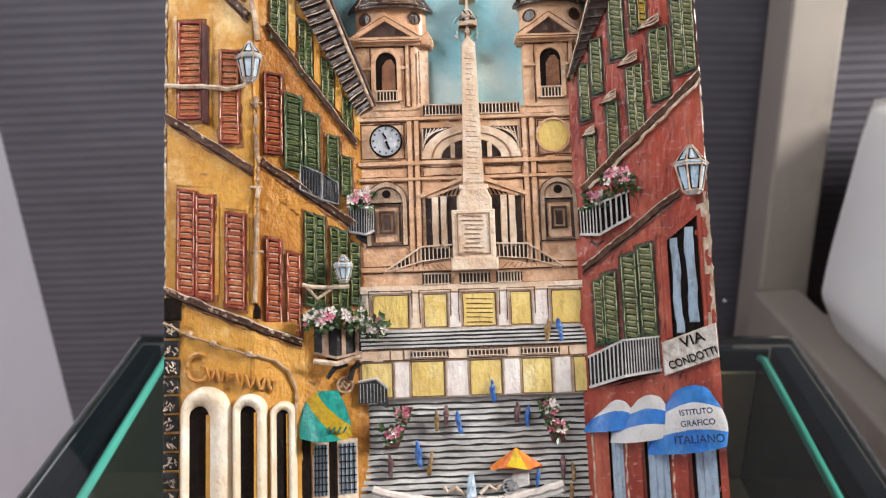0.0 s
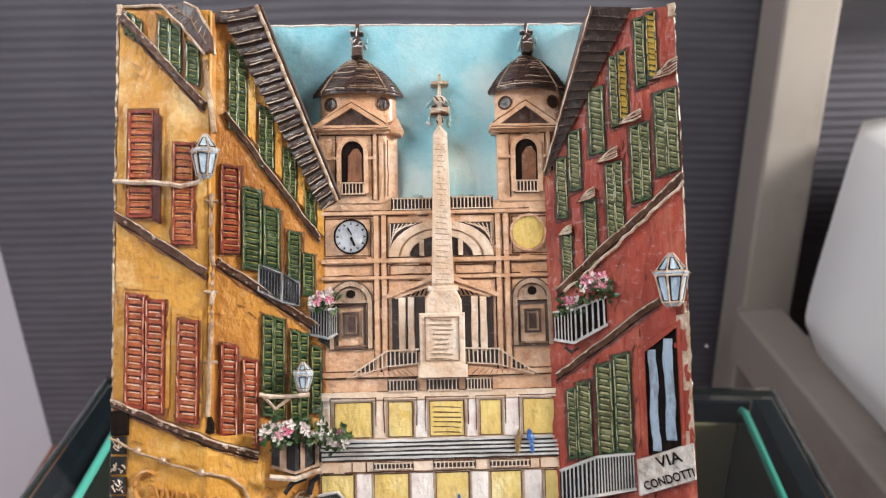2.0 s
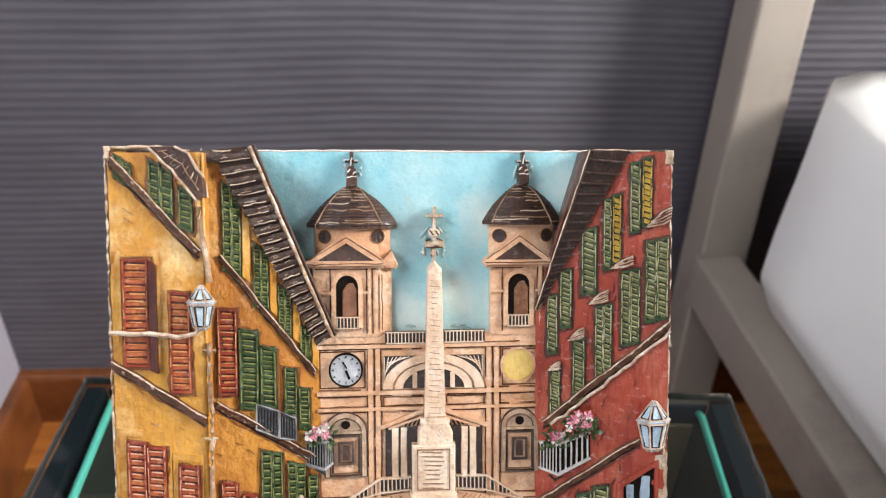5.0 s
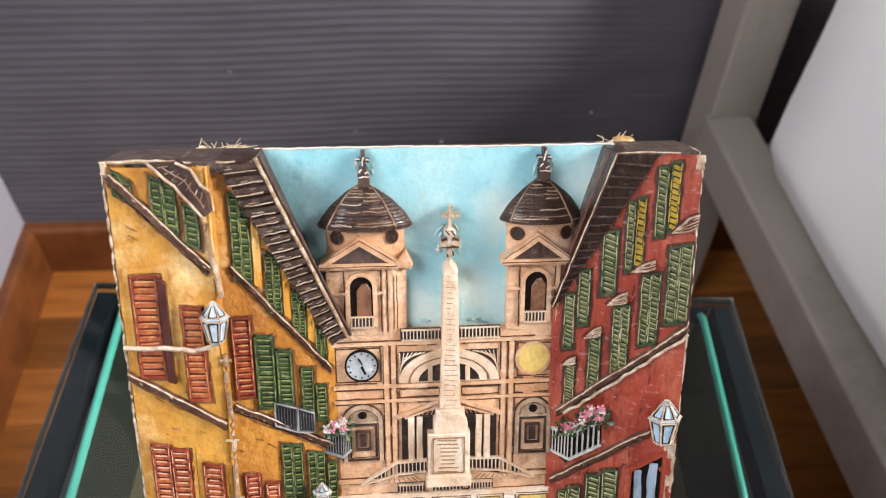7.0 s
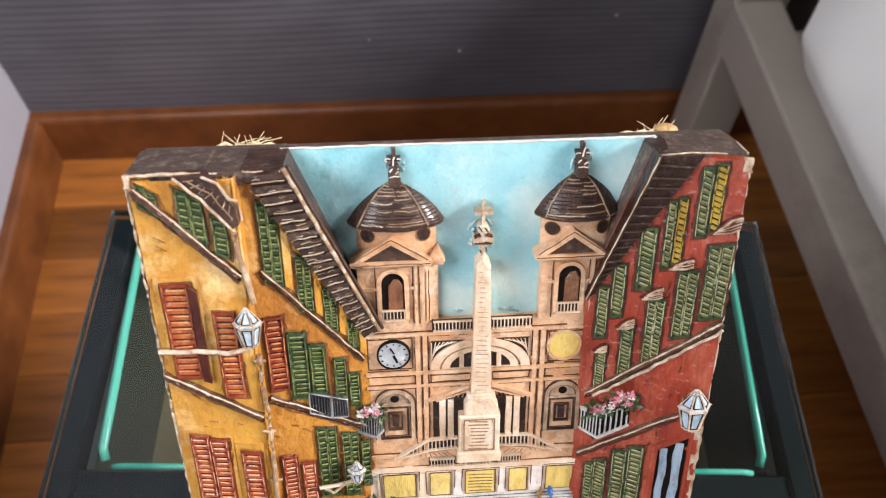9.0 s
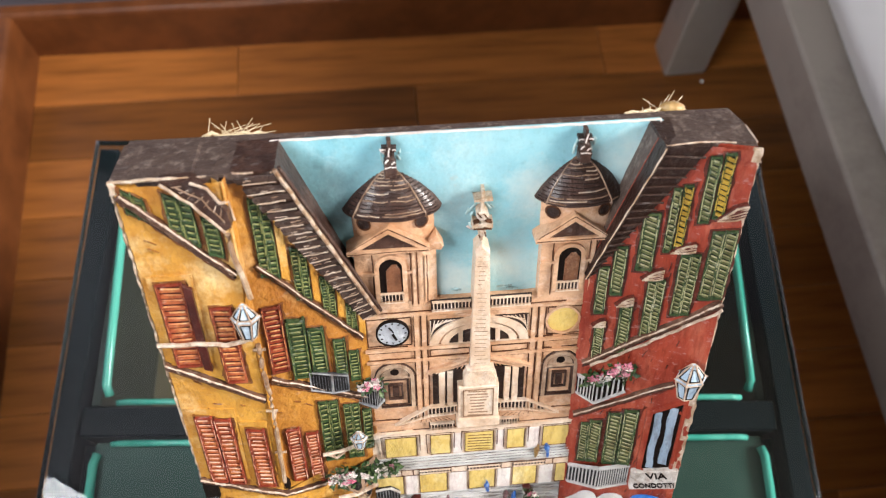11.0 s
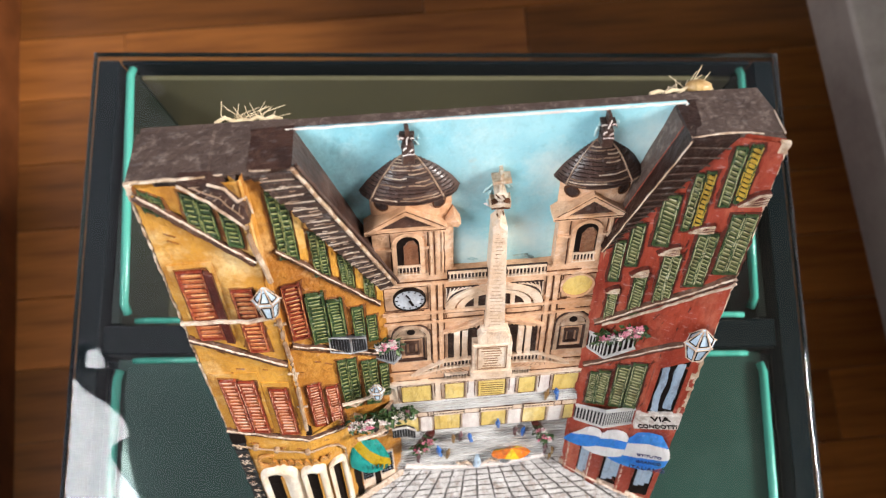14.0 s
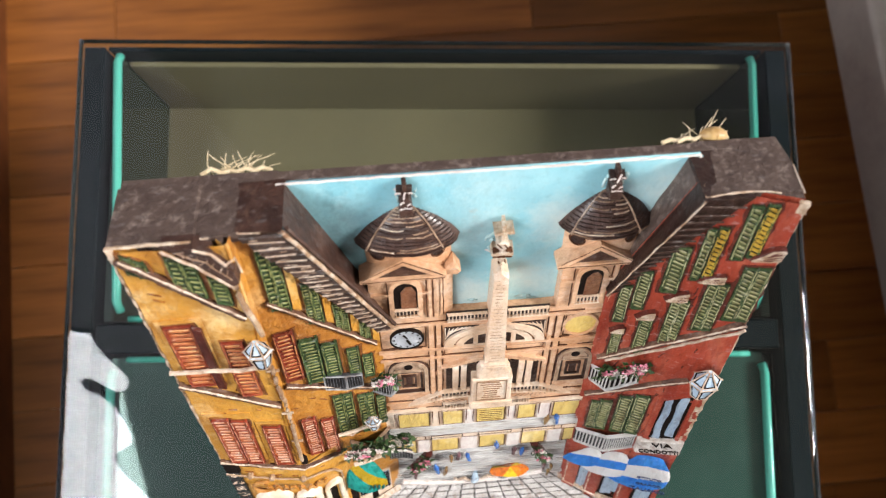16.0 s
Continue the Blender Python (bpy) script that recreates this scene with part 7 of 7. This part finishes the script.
flowers(-25.6, -88.8, -10.6, 3.6, 2.6, 40, ((PETAL, 0.7), (PINK, 0.35)), 3)
balcony((-41.0, -138.6), (-33.4, -140.2), (-25.6, -138.6), (9.0, 10.0, 9.0), lambda u: w_left(u), 5.5, (1, 2), [TAN, DARK_STONE, DARK_STONE], deep=2.4)
bm = bmesh.new()
stroke(bm, [(-40.5, -141.0), (-33.4, -142.0), (-26.0, -140.2)], w_left, 5.0, 0.9, 0, 6, 0.3)
stroke(bm, [(-37.0, -146.6), (-34.5, -143.4), (-30.5, -142.4)], w_left, 3.0, 0.8, 1, 6, 0.3)
stroke(bm, [(-30.0, -147.5), (-29.0, -143.8), (-27.0, -142.4)], w_left, 2.0, 1.0, 1, 6, 0.3)
relief("balcony_bracket", bm, [OFFWHITE, DARK_STONE], None, "worn bracket below the flower balcony")
flowers(-38.5, -128.6, -3.6, 5.2, 3.6, 60, ((PETAL, 0.6), (PINK, 0.25)), 4, 2.2)
flowers(-29.0, -128.0, -5.0, 6.2, 3.8, 70, ((PETAL, 0.25),), 5, 2.4)
flowers(-21.0, -131.2, -8.5, 3.8, 3.4, 44, ((PETAL, 0.5), (PINK, 0.12)), 6, 2.0)
balcony((46.6, -102.6), (51.8, -103.6), (62.4, -98.0), (8.6, 10.2, 8.4), lambda u: w_right(u), 3.2, (6, 6), RAIL, deep=3.6)
flowers(58.6, -86.2, -5.2, 4.8, 3.6, 60, ((PINK, 0.7), (PETAL, 0.3)), 7)
flowers(50.6, -92.0, -8.4, 3.2, 2.4, 40, ((PETAL, 0.2), (PINK, 0.25)), 8)
balcony((47.0, -152.4), (57.0, -149.0), (68.6, -147.4), (9.6, 11.2, 10.4), lambda u: w_right(u), 4.2, (9, 13), [STONE, DARK_STONE, DARK_STONE], deep=2.8)


def sign():
    bm = bmesh.new()
    plate(bm, [(69.4, -149.2), (84.8, -144.0), (84.6, -133.4), (69.2, -139.0)], w_right, -0.4, 2.2, 0, 0.4)
    S = relief("street_sign", bm, SIGN, None, "worn white street sign with dark lettering", 0.2)
    return S


def lettering(parent, words, u, v, w, size, rot, mat, turn=0.0, wide=1.0, label=""):
    cu = bpy.data.curves.new("lettering", "FONT")
    cu.body, cu.size, cu.extrude, cu.offset = words, size / 1000, 0.00015, 0.00005
    cu.align_x = cu.align_y = "CENTER"
    cu.materials.append(mat)
    ob = new("lettering", cu)
    ob.parent = parent
    p = P(u, v, w)
    ob.matrix_basis = pose(*p, 90, 0, turn) @ pose(0, 0, 0, 0, 0, rot) @ Matrix.Diagonal((wide, 1, 1, 1))
    if label:
        ob["label"] = label
    return ob


street_sign = sign()
lettering(street_sign, "VIA", 77.4, -138.4, w_right(77.4) + 2.5, 4.6, 18, INK, -19, 1.05)
lettering(street_sign, "CONDOTTI", 77.2, -144.0, w_right(77.2) + 2.5, 3.5, 18, INK, -19, 0.82)


def awning(u0, u1, v0, v1, out, stripes, label, seed, skew=0.0):
    """A bulging cloth hood; stripes: for each band from top to bottom, blue or white."""
    bm = bmesh.new()
    rows, cols = 120, 70
    g = []
    for i in range(rows + 1):
        t = i / rows
        r = []
        for j in range(cols + 1):
            s = j / cols
            hump = math.sin(math.pi * s) ** 0.6
            half = (u1 - u0) / 2 * (0.45 + 0.55 * math.sin(math.pi * 0.5 * min(1.0, t * 1.25)))
            u = (u0 + u1) / 2 + (s - 0.5) * 2 * half + skew * (0.5 - t)
            v = v1 + (v0 - v1) * t + (hump - 1) * 2.0 * (1 - t) - 0.5 * math.sin(math.pi * s) * t + 0.12 * (u - (u0 + u1) / 2)
            w = w_right(u) + 0.5 + out * t ** 0.7 * (0.5 + 0.5 * hump)
            r.append(bm.verts.new(P(u, v, w)))
        g.append(r)
    for i in range(rows):
        for j in range(cols):
            t = (i + 0.5) / rows + (0.10 * math.sin(math.pi * (j + 0.5) / cols) - 0.06)
            b = stripes[min(len(stripes) - 1, max(0, int(t * len(stripes))))]
            bm.faces.new((g[i][j], g[i][j + 1], g[i + 1][j + 1], g[i + 1][j])).material_index = b
    bmesh.ops.solidify(bm, geom=bm.faces[:], thickness=0.0007)
    return relief("awning", bm, [BLUE, WHITE], None, label, 0.15, True)


awning(46.0, 60.0, -165.4, -156.8, 4.5, (1, 1, 0, 0, 0), "blue and white cloth awning", 1, 4.0)
awning(53.6, 71.0, -168.4, -155.4, 5.5, (1, 1, 0, 0, 1, 1), "blue and white striped cloth awning", 2, 4.0)
big = awning(63.8, 86.0, -171.6, -152.6, 6.5, (0, 0, 0, 1, 1, 1, 1, 0, 0, 0), "blue awning with a lettered white band", 3, 3.0)
for word, v, size, h in (("ISTITUTO", -160.0, 2.4, 6.8), ("GRAFICO", -163.2, 2.5, 8.0), ("ITALIANO", -168.0, 3.4, 8.2)):
    lettering(big, word, 75.6, v, w_right(75.6) + h + 0.5, size, 5 if v > -165 else 3, NAVY, -19, 0.95)


# -- small things on the steps --
def figurine(u, v, h, mat, seed):
    """A plain painted peg."""
    bm = bmesh.new()
    w, k = -13.2, 8
    rows = []
    for f, rad in ((0.0, 0.10), (0.15, 0.125), (0.35, 0.12), (0.50, 0.15), (0.64, 0.165), (0.72, 0.13), (0.77, 0.085), (0.84, 0.095), (0.92, 0.085), (1.0, 0.03)):
        rows.append([bm.verts.new(P(u + 0.16 * h * (f - 0.5) * math.sin(seed * 2.3) + rad * 0.86 * h * math.cos(2 * math.pi * i / k), v + f * h, w + 0.5 + rad * h * math.sin(2 * math.pi * i / k))) for i in range(k)])
    for a, b in zip(rows, rows[1:]):
        for i in range(k):
            bm.faces.new((a[i], a[(i + 1) % k], b[(i + 1) % k], b[i]))
    bm.faces.new(rows[0][::-1])
    bm.faces.new(rows[-1])
    return relief("figurine", bm, mat, None, "tiny plain painted peg on the steps", 0.7, True)


for i, (u, v, h, m) in enumerate(((-2.6, -164.6, 7.4, FIGURE_BROWN), (0.6, -163.4, 7.6, FIGURE_DARK), (4.6, -165.6, 8.2, FIGURE_BLUE), (23.2, -163.0, 8.0, FIGURE_DARK), (26.6, -164.4, 7.6, FIGURE_BLUE),
                                  (-8.6, -175.8, 9.4, FIGURE_BLUE), (-5.0, -178.2, 8.4, FIGURE_BROWN), (-17.8, -178.4, 8.6, FIGURE_DARK), (15.8, -156.0, 7.8, FIGURE_BLUE), (34.4, -137.2, 8.2, FIGURE_BROWN),
                                  (38.4, -137.4, 8.8, FIGURE_BLUE), (29.0, -183.0, 6.6, FIGURE_BLUE), (37.4, -180.4, 8.0, FIGURE_DARK), (40.4, -181.6, 6.4, FIGURE_BROWN), (39.6, -187.4, 6.2, FIGURE_BROWN))):
    figurine(u, v, h * 0.88, m, i)


def umbrella_cart():
    bm = bmesh.new()
    a = P(22.2, -170.4, -10.4)
    rim = [P(22.2 + 8.5 * math.cos(t), -176.6 + 0.7 * math.sin(t * 4), -11.6 + 3.2 * math.sin(t)) for t in [2 * math.pi * i / 16 for i in range(16)]]
    vs = [bm.verts.new(x) for x in rim]
    top = bm.verts.new(a)
    for i in range(16):
        bm.faces.new((vs[i], vs[(i + 1) % 16], top)).material_index = 1 if i in (3, 4, 9, 13) else 0
    bm.faces.new(vs[::-1])
    U = relief("sun_umbrella", bm, [ORANGE, SUNNY], None, "orange and yellow sun umbrella over a cart", 0.1)
    bm = bmesh.new()
    tube(bm, [P(22.2, -171, -11.5), P(23.2, -182, -12.4)], 0.0003, 5)
    relief("umbrella_pole", bm, OFFWHITE, U)
    bm = bmesh.new()
    on = lambda u: -13.4
    plate(bm, [(20.0, -184.0), (26.2, -182.6), (26.2, -178.6), (21.4, -178.8), (19.0, -181.2)], on, -1, 1.4, 0, 0.3)
    C = relief("cart", bm, STONE, None, "small grey vendor's cart", 0.2)
    bm = bmesh.new()
    ring(bm, disc(20.0, -182.4, 2.6, 2.6, 14), disc(20.0, -182.4, 1.9, 1.9, 14), on, 0.6, 2.0)
    for i in range(4):
        t = i * math.pi / 4
        strip(bm, (20 - 2 * math.cos(t), -182.4 - 2 * math.sin(t)), (20 + 2 * math.cos(t), -182.4 + 2 * math.sin(t)), 0.4, on, 1.0, 1.7)
    relief("cart_wheel", bm, UNIT_EDGE, C, "grey spoked wheel", 0.1)


umbrella_cart()
for s_, base, head, seed in ((1, (-17.6, -168.6), (-11.6, -157.4), 11), (-1, (36.6, -168.4), (31.4, -156.6), 12)):
    bm = bmesh.new()
    plate(bm, [(base[0] - 2.3, base[1] - 1.0), (base[0] + 2.4, base[1] - 1.2), (head[0] + 1.5, head[1] + 0.4), (head[0] - 1.3, head[1] + 0.6)], w_steps, 0.5, 3.6, 0, 0.5)
    relief("flower_trough", bm, DEEP_RED, None, "slanting dark maroon flower trough on the steps")
    for f, du, dv in ((0.25, 2.4, 2.6), (0.75, 2.0, 2.6)):
        flowers(base[0] + (head[0] - base[0]) * f - 0.5 * s_, base[1] + (head[1] - base[1]) * f + 0.8, -11.4, du, dv, 26, ((PINK, 0.62), (PETAL, 0.15 if s_ > 0 else 0.5)), seed + int(f * 20))


# -- twine hangers behind the top edge --
def twine(cu, spread, n, seed, knot):
    rng = random.Random(seed)
    bm = bmesh.new()
    for i in range(n):
        u = cu + rng.uniform(-spread, spread)
        a = rng.uniform(-1.5, 1.5)
        L = rng.uniform(4.5, 7.5) if rng.random() < 0.35 else rng.uniform(1.8, 4.0)
        p0 = P(u, -2.5, -24.5 - rng.uniform(0, 1.5))
        p1 = p0 + Vector((math.sin(a) * L * 0.7 / 1000, L * rng.uniform(0.1, 0.5) / 1000, 0.0024 + math.cos(a) * L * 0.2 / 1000))
        p2 = p1 + Vector((math.sin(a + 0.4) * L * 0.8 / 1000, L * rng.uniform(0.1, 0.7) / 1000, math.cos(a + 0.5) * L * 0.32 / 1000))
        tube(bm, [p0, p1, p2], 0.00016, 4, 0, 0.6)
    for k in range(4):
        u = cu - spread + 2 * spread * k / 3
        tube(bm, [P(u - spread * 0.4, 0.4, -24.6), P(u, 0.9 + rng.uniform(-0.4, 0.5), -25.4), P(u + spread * 0.4, 0.3, -24.8)], 0.0006, 7)
    T = relief("twine_hanger", bm, JUTE, None, "frayed jute twine hanger behind the top edge", 0.3)
    if knot:
        bm = bmesh.new()
        bmesh.ops.create_icosphere(bm, subdivisions=2, radius=0.0026, matrix=Matrix.Translation(P(cu + spread * 0.8, 1.0, -25.8)) @ Matrix.Diagonal((1.5, 0.9, 0.8, 1)))
        relief("knot", bm, paint("glue_knot_paint", (0.55, 0.36, 0.15), (0.42, 0.25, 0.09), 300), T, "yellowish knot", 0.4, True)


# -- fine brush and knife strokes over the walls --
def hatching(parent, u0, u1, v0, v1, wf, n, slant, mat, seed, long=3.0, h=0.34, label="fine brown brush strokes"):
    rng = random.Random(seed)
    bm = bmesh.new()
    for i in range(n):
        u, v = rng.uniform(u0, u1), rng.uniform(v0, v1)
        a = slant + rng.gauss(0, 0.16)
        L = rng.uniform(0.4, 1.0) * long
        du, dv = math.cos(a) * L, math.sin(a) * L
        if u0 < u + du < u1 and v0 < v + dv < v1:
            mid = (u + du / 2 + rng.uniform(-0.15, 0.15), v + dv / 2 + rng.uniform(-0.15, 0.15))
            for p, q in (((u, v), mid), (mid, (u + du, v + dv))):
                strip(bm, p, q, rng.uniform(0.08, 0.16), wf, h - 0.5, h)
    ob = relief("hatching", bm, mat, parent, label, 0.08)
    ob["kind"] = "stuff"


houses = {ob.name: ob for ob in bpy.data.objects if ob.name in ("left_house", "side_house", "right_house", "sky_panel")}
LH, SH, RH = houses["left_house"], houses["side_house"], houses["right_house"]
for k, (u0, u1, v0, v1) in enumerate(((-84.5, -60, -30, -8), (-84.5, -59.5, -86, -64), (-72, -60, -118, -72), (-80, -60, -140, -124))):
    hatching(LH, u0, u1, v0, v1, w_left, 6, -0.45, STAIN, 40 + k, 3.6, 0.32)
hatching(LH, -80, -47, -150, -132, w_shop, 12, -0.3, STAIN, 46, 3.4, 0.32)
for k, (u0, u1, v0, v1) in enumerate(((-57, -28, -104, -84), (-56, -30, -72, -44), (-46, -26, -150, -126))):
    hatching(SH, u0, u1, v0, v1, w_left, 9, -0.6, STAIN, 50 + k, 3.4, 0.30)
for k, (u0, u1, v0, v1) in enumerate(((47, 84, -112, -60), (68, 84, -52, -30), (47, 71, -150, -104), (47, 84, -154, -138))):
    hatching(RH, u0, u1, v0, v1, w_right, 26, 1.35, STAIN_RED, 60 + k, 3.8, 0.36, "fine dark red brush strokes")
# pale edge where the sky meets the side blocks
bm = bmesh.new()
stroke(bm, [(63.4, 1.6), (61.4, -6), (59.2, -14), (56.6, -23)], lambda u: -17.6, 0.3, 0.34, wobble=0.5)
stroke(bm, [(-46.2, 1.6), (-43.6, -5), (-41.0, -12)], lambda u: -17.6, 0.3, 0.3, wobble=0.5)
relief("rim", bm, PETAL, houses["sky_panel"], "pale worn rim")
# pale crust of sky paint round the towers and the obelisk
rng = random.Random(77)
for run in ([(0.4, -55.6), (7.4, -55.6)], [(16.8, -55.4), (28.6, -55.4)], [(-16.8, -8), (-16.2, -1)], [(-12.0, -8), (-11.6, -2)], [(39.2, -8), (39.6, -1)], [(44.2, -8), (43.8, -1)], [(9.4, -33), (8.4, -27), (10.4, -22)], [(15.2, -33), (16.4, -27), (14.4, -22)]):
    for (u0, v0), (u1, v1) in zip(run, run[1:]):
        for k in range(3):
            f0 = rng.uniform(0, 0.6)
            f1 = f0 + rng.uniform(0.2, 0.4)
            a, b = [(u0 + (u1 - u0) * f + rng.gauss(0, 0.45), v0 + (v1 - v0) * f + rng.gauss(0, 0.35)) for f in (f0, f1)]
            bm = bmesh.new()
            stroke(bm, [a, b], lambda u: -17.6, rng.uniform(-0.25, 0.1), rng.uniform(0.22, 0.5), 0, 6, 0.9, k + u0)
            relief("paint_crust", bm, PETAL if rng.random() < 0.1 else HALO, houses["sky_panel"], "", 0.4, True)
# unreadable writing on the striped awning
for k in range(4):
    bm = bmesh.new()
    strip(bm, (-36.6 + k * 1.7, -163.2), (-35.7 + k * 1.7, -161.4), 0.5, lambda u: -2.6, -1.2, 0.1)
    relief("lettering_bar", bm, paint("dark_teal_lettering", (0.01, 0.16, 0.15), (0.008, 0.12, 0.11), 200) if k == 0 else bpy.data.materials["dark_teal_lettering"], None)

twine(-57.0, 6.5, 26, 21, False)
twine(64.0, 6.5, 16, 22, True)


# -- small easel that carries the plaque --
def easel():
    base = PLAQUE.translation
    e = thing("display_easel", pose(base.x, base.y, 0.4905), "small dark wooden display easel on the glass top", "easel")
    rel = lambda p: Vector(p) - Vector((base.x, base.y, 0.4905))
    bm = bmesh.new()
    lo = PLAQUE @ Vector((0, 0.012, -0.0045))
    c = rel(lo)
    box(bm, -0.055, 0.055, c.y - 0.014, c.y + 0.016, c.z - 0.005, c.z + 0.0015, 0.0008)
    part("ledge", bm, EASEL_WOOD, e)
    for s in (-1, 1):
        bm = bmesh.new()
        a = rel(PLAQUE @ Vector((s * 0.03, 0.0285, 0.13)))
        b = rel(PLAQUE @ Vector((s * 0.045, 0.0285, -0.004)))
        b2 = Vector((s * 0.050, b.y - (b.z - 0.0) * 0.55 + 0.0, 0.0045))
        tube(bm, [a, b, b2], 0.0042, 8)
        part("leg", bm, EASEL_WOOD, e)
    bm = bmesh.new()
    a = rel(PLAQUE @ Vector((0, 0.030, 0.12)))
    tube(bm, [a, Vector((0, a.y + 0.045, 0.0045))], 0.0042, 8)
    part("back_leg", bm, EASEL_WOOD, e)


easel()

# ---- parquet: boards of 80 mm, laid along the rear wall ----
def parquet():
    bm = bmesh.new()
    box(bm, -0.6, 2.17, -2.6, WALL_Y + 0.1, -0.06, -0.0125)
    base = tagged(part("floor", bm, EASEL_WOOD), "brown wooden parquet floor of long boards", "floor", kind="structure")
    rng = random.Random(5)
    meshes = {}
    far = bmesh.new()
    w = 0.0806
    rows = 42
    for r in range(rows):
        y1 = 0.876 - r * w
        y0 = y1 - w + 0.0008
        x = -0.9 + rng.uniform(0, 0.4)
        if r == 1:
            x = 0.040 - 2 * 0.497
        if r == 0:
            x = -0.195 - 0.497
        if r == 2:
            x = -0.33 - 0.497
        while x < 2.04:
            ln = 0.497
            if x + ln < SIDE_X:
                x += ln
                continue
            x0 = max(x, SIDE_X - 0.02)
            x1 = min(x + ln - 0.0008, 2.04)
            if x1 - x0 < 0.02:
                break
            near = y1 > 0.10 and x0 < 0.75 and x1 > -0.75
            if near and x1 < 2.03:
                key = round(x1 - x0, 4)
                if key not in meshes:
                    b2 = bmesh.new()
                    box(b2, 0, x1 - x0, 0, w - 0.0008, -0.012, 0, 0.0006)
                    finish(b2)
                    me = bpy.data.meshes.new("plank")
                    b2.to_mesh(me)
                    b2.free()
                    me.materials.append(PLANK)
                    meshes[key] = me
                ob = new("plank", meshes[key])
                ob.parent = base
                ob.location = (x0, y0, 0)
            else:
                box(far, x0, x1, y0, y1, -0.012, 0)
            x += ln
    ob = part("plank_field", far, PLANK, base)
    ob["kind"] = "stuff"


parquet()
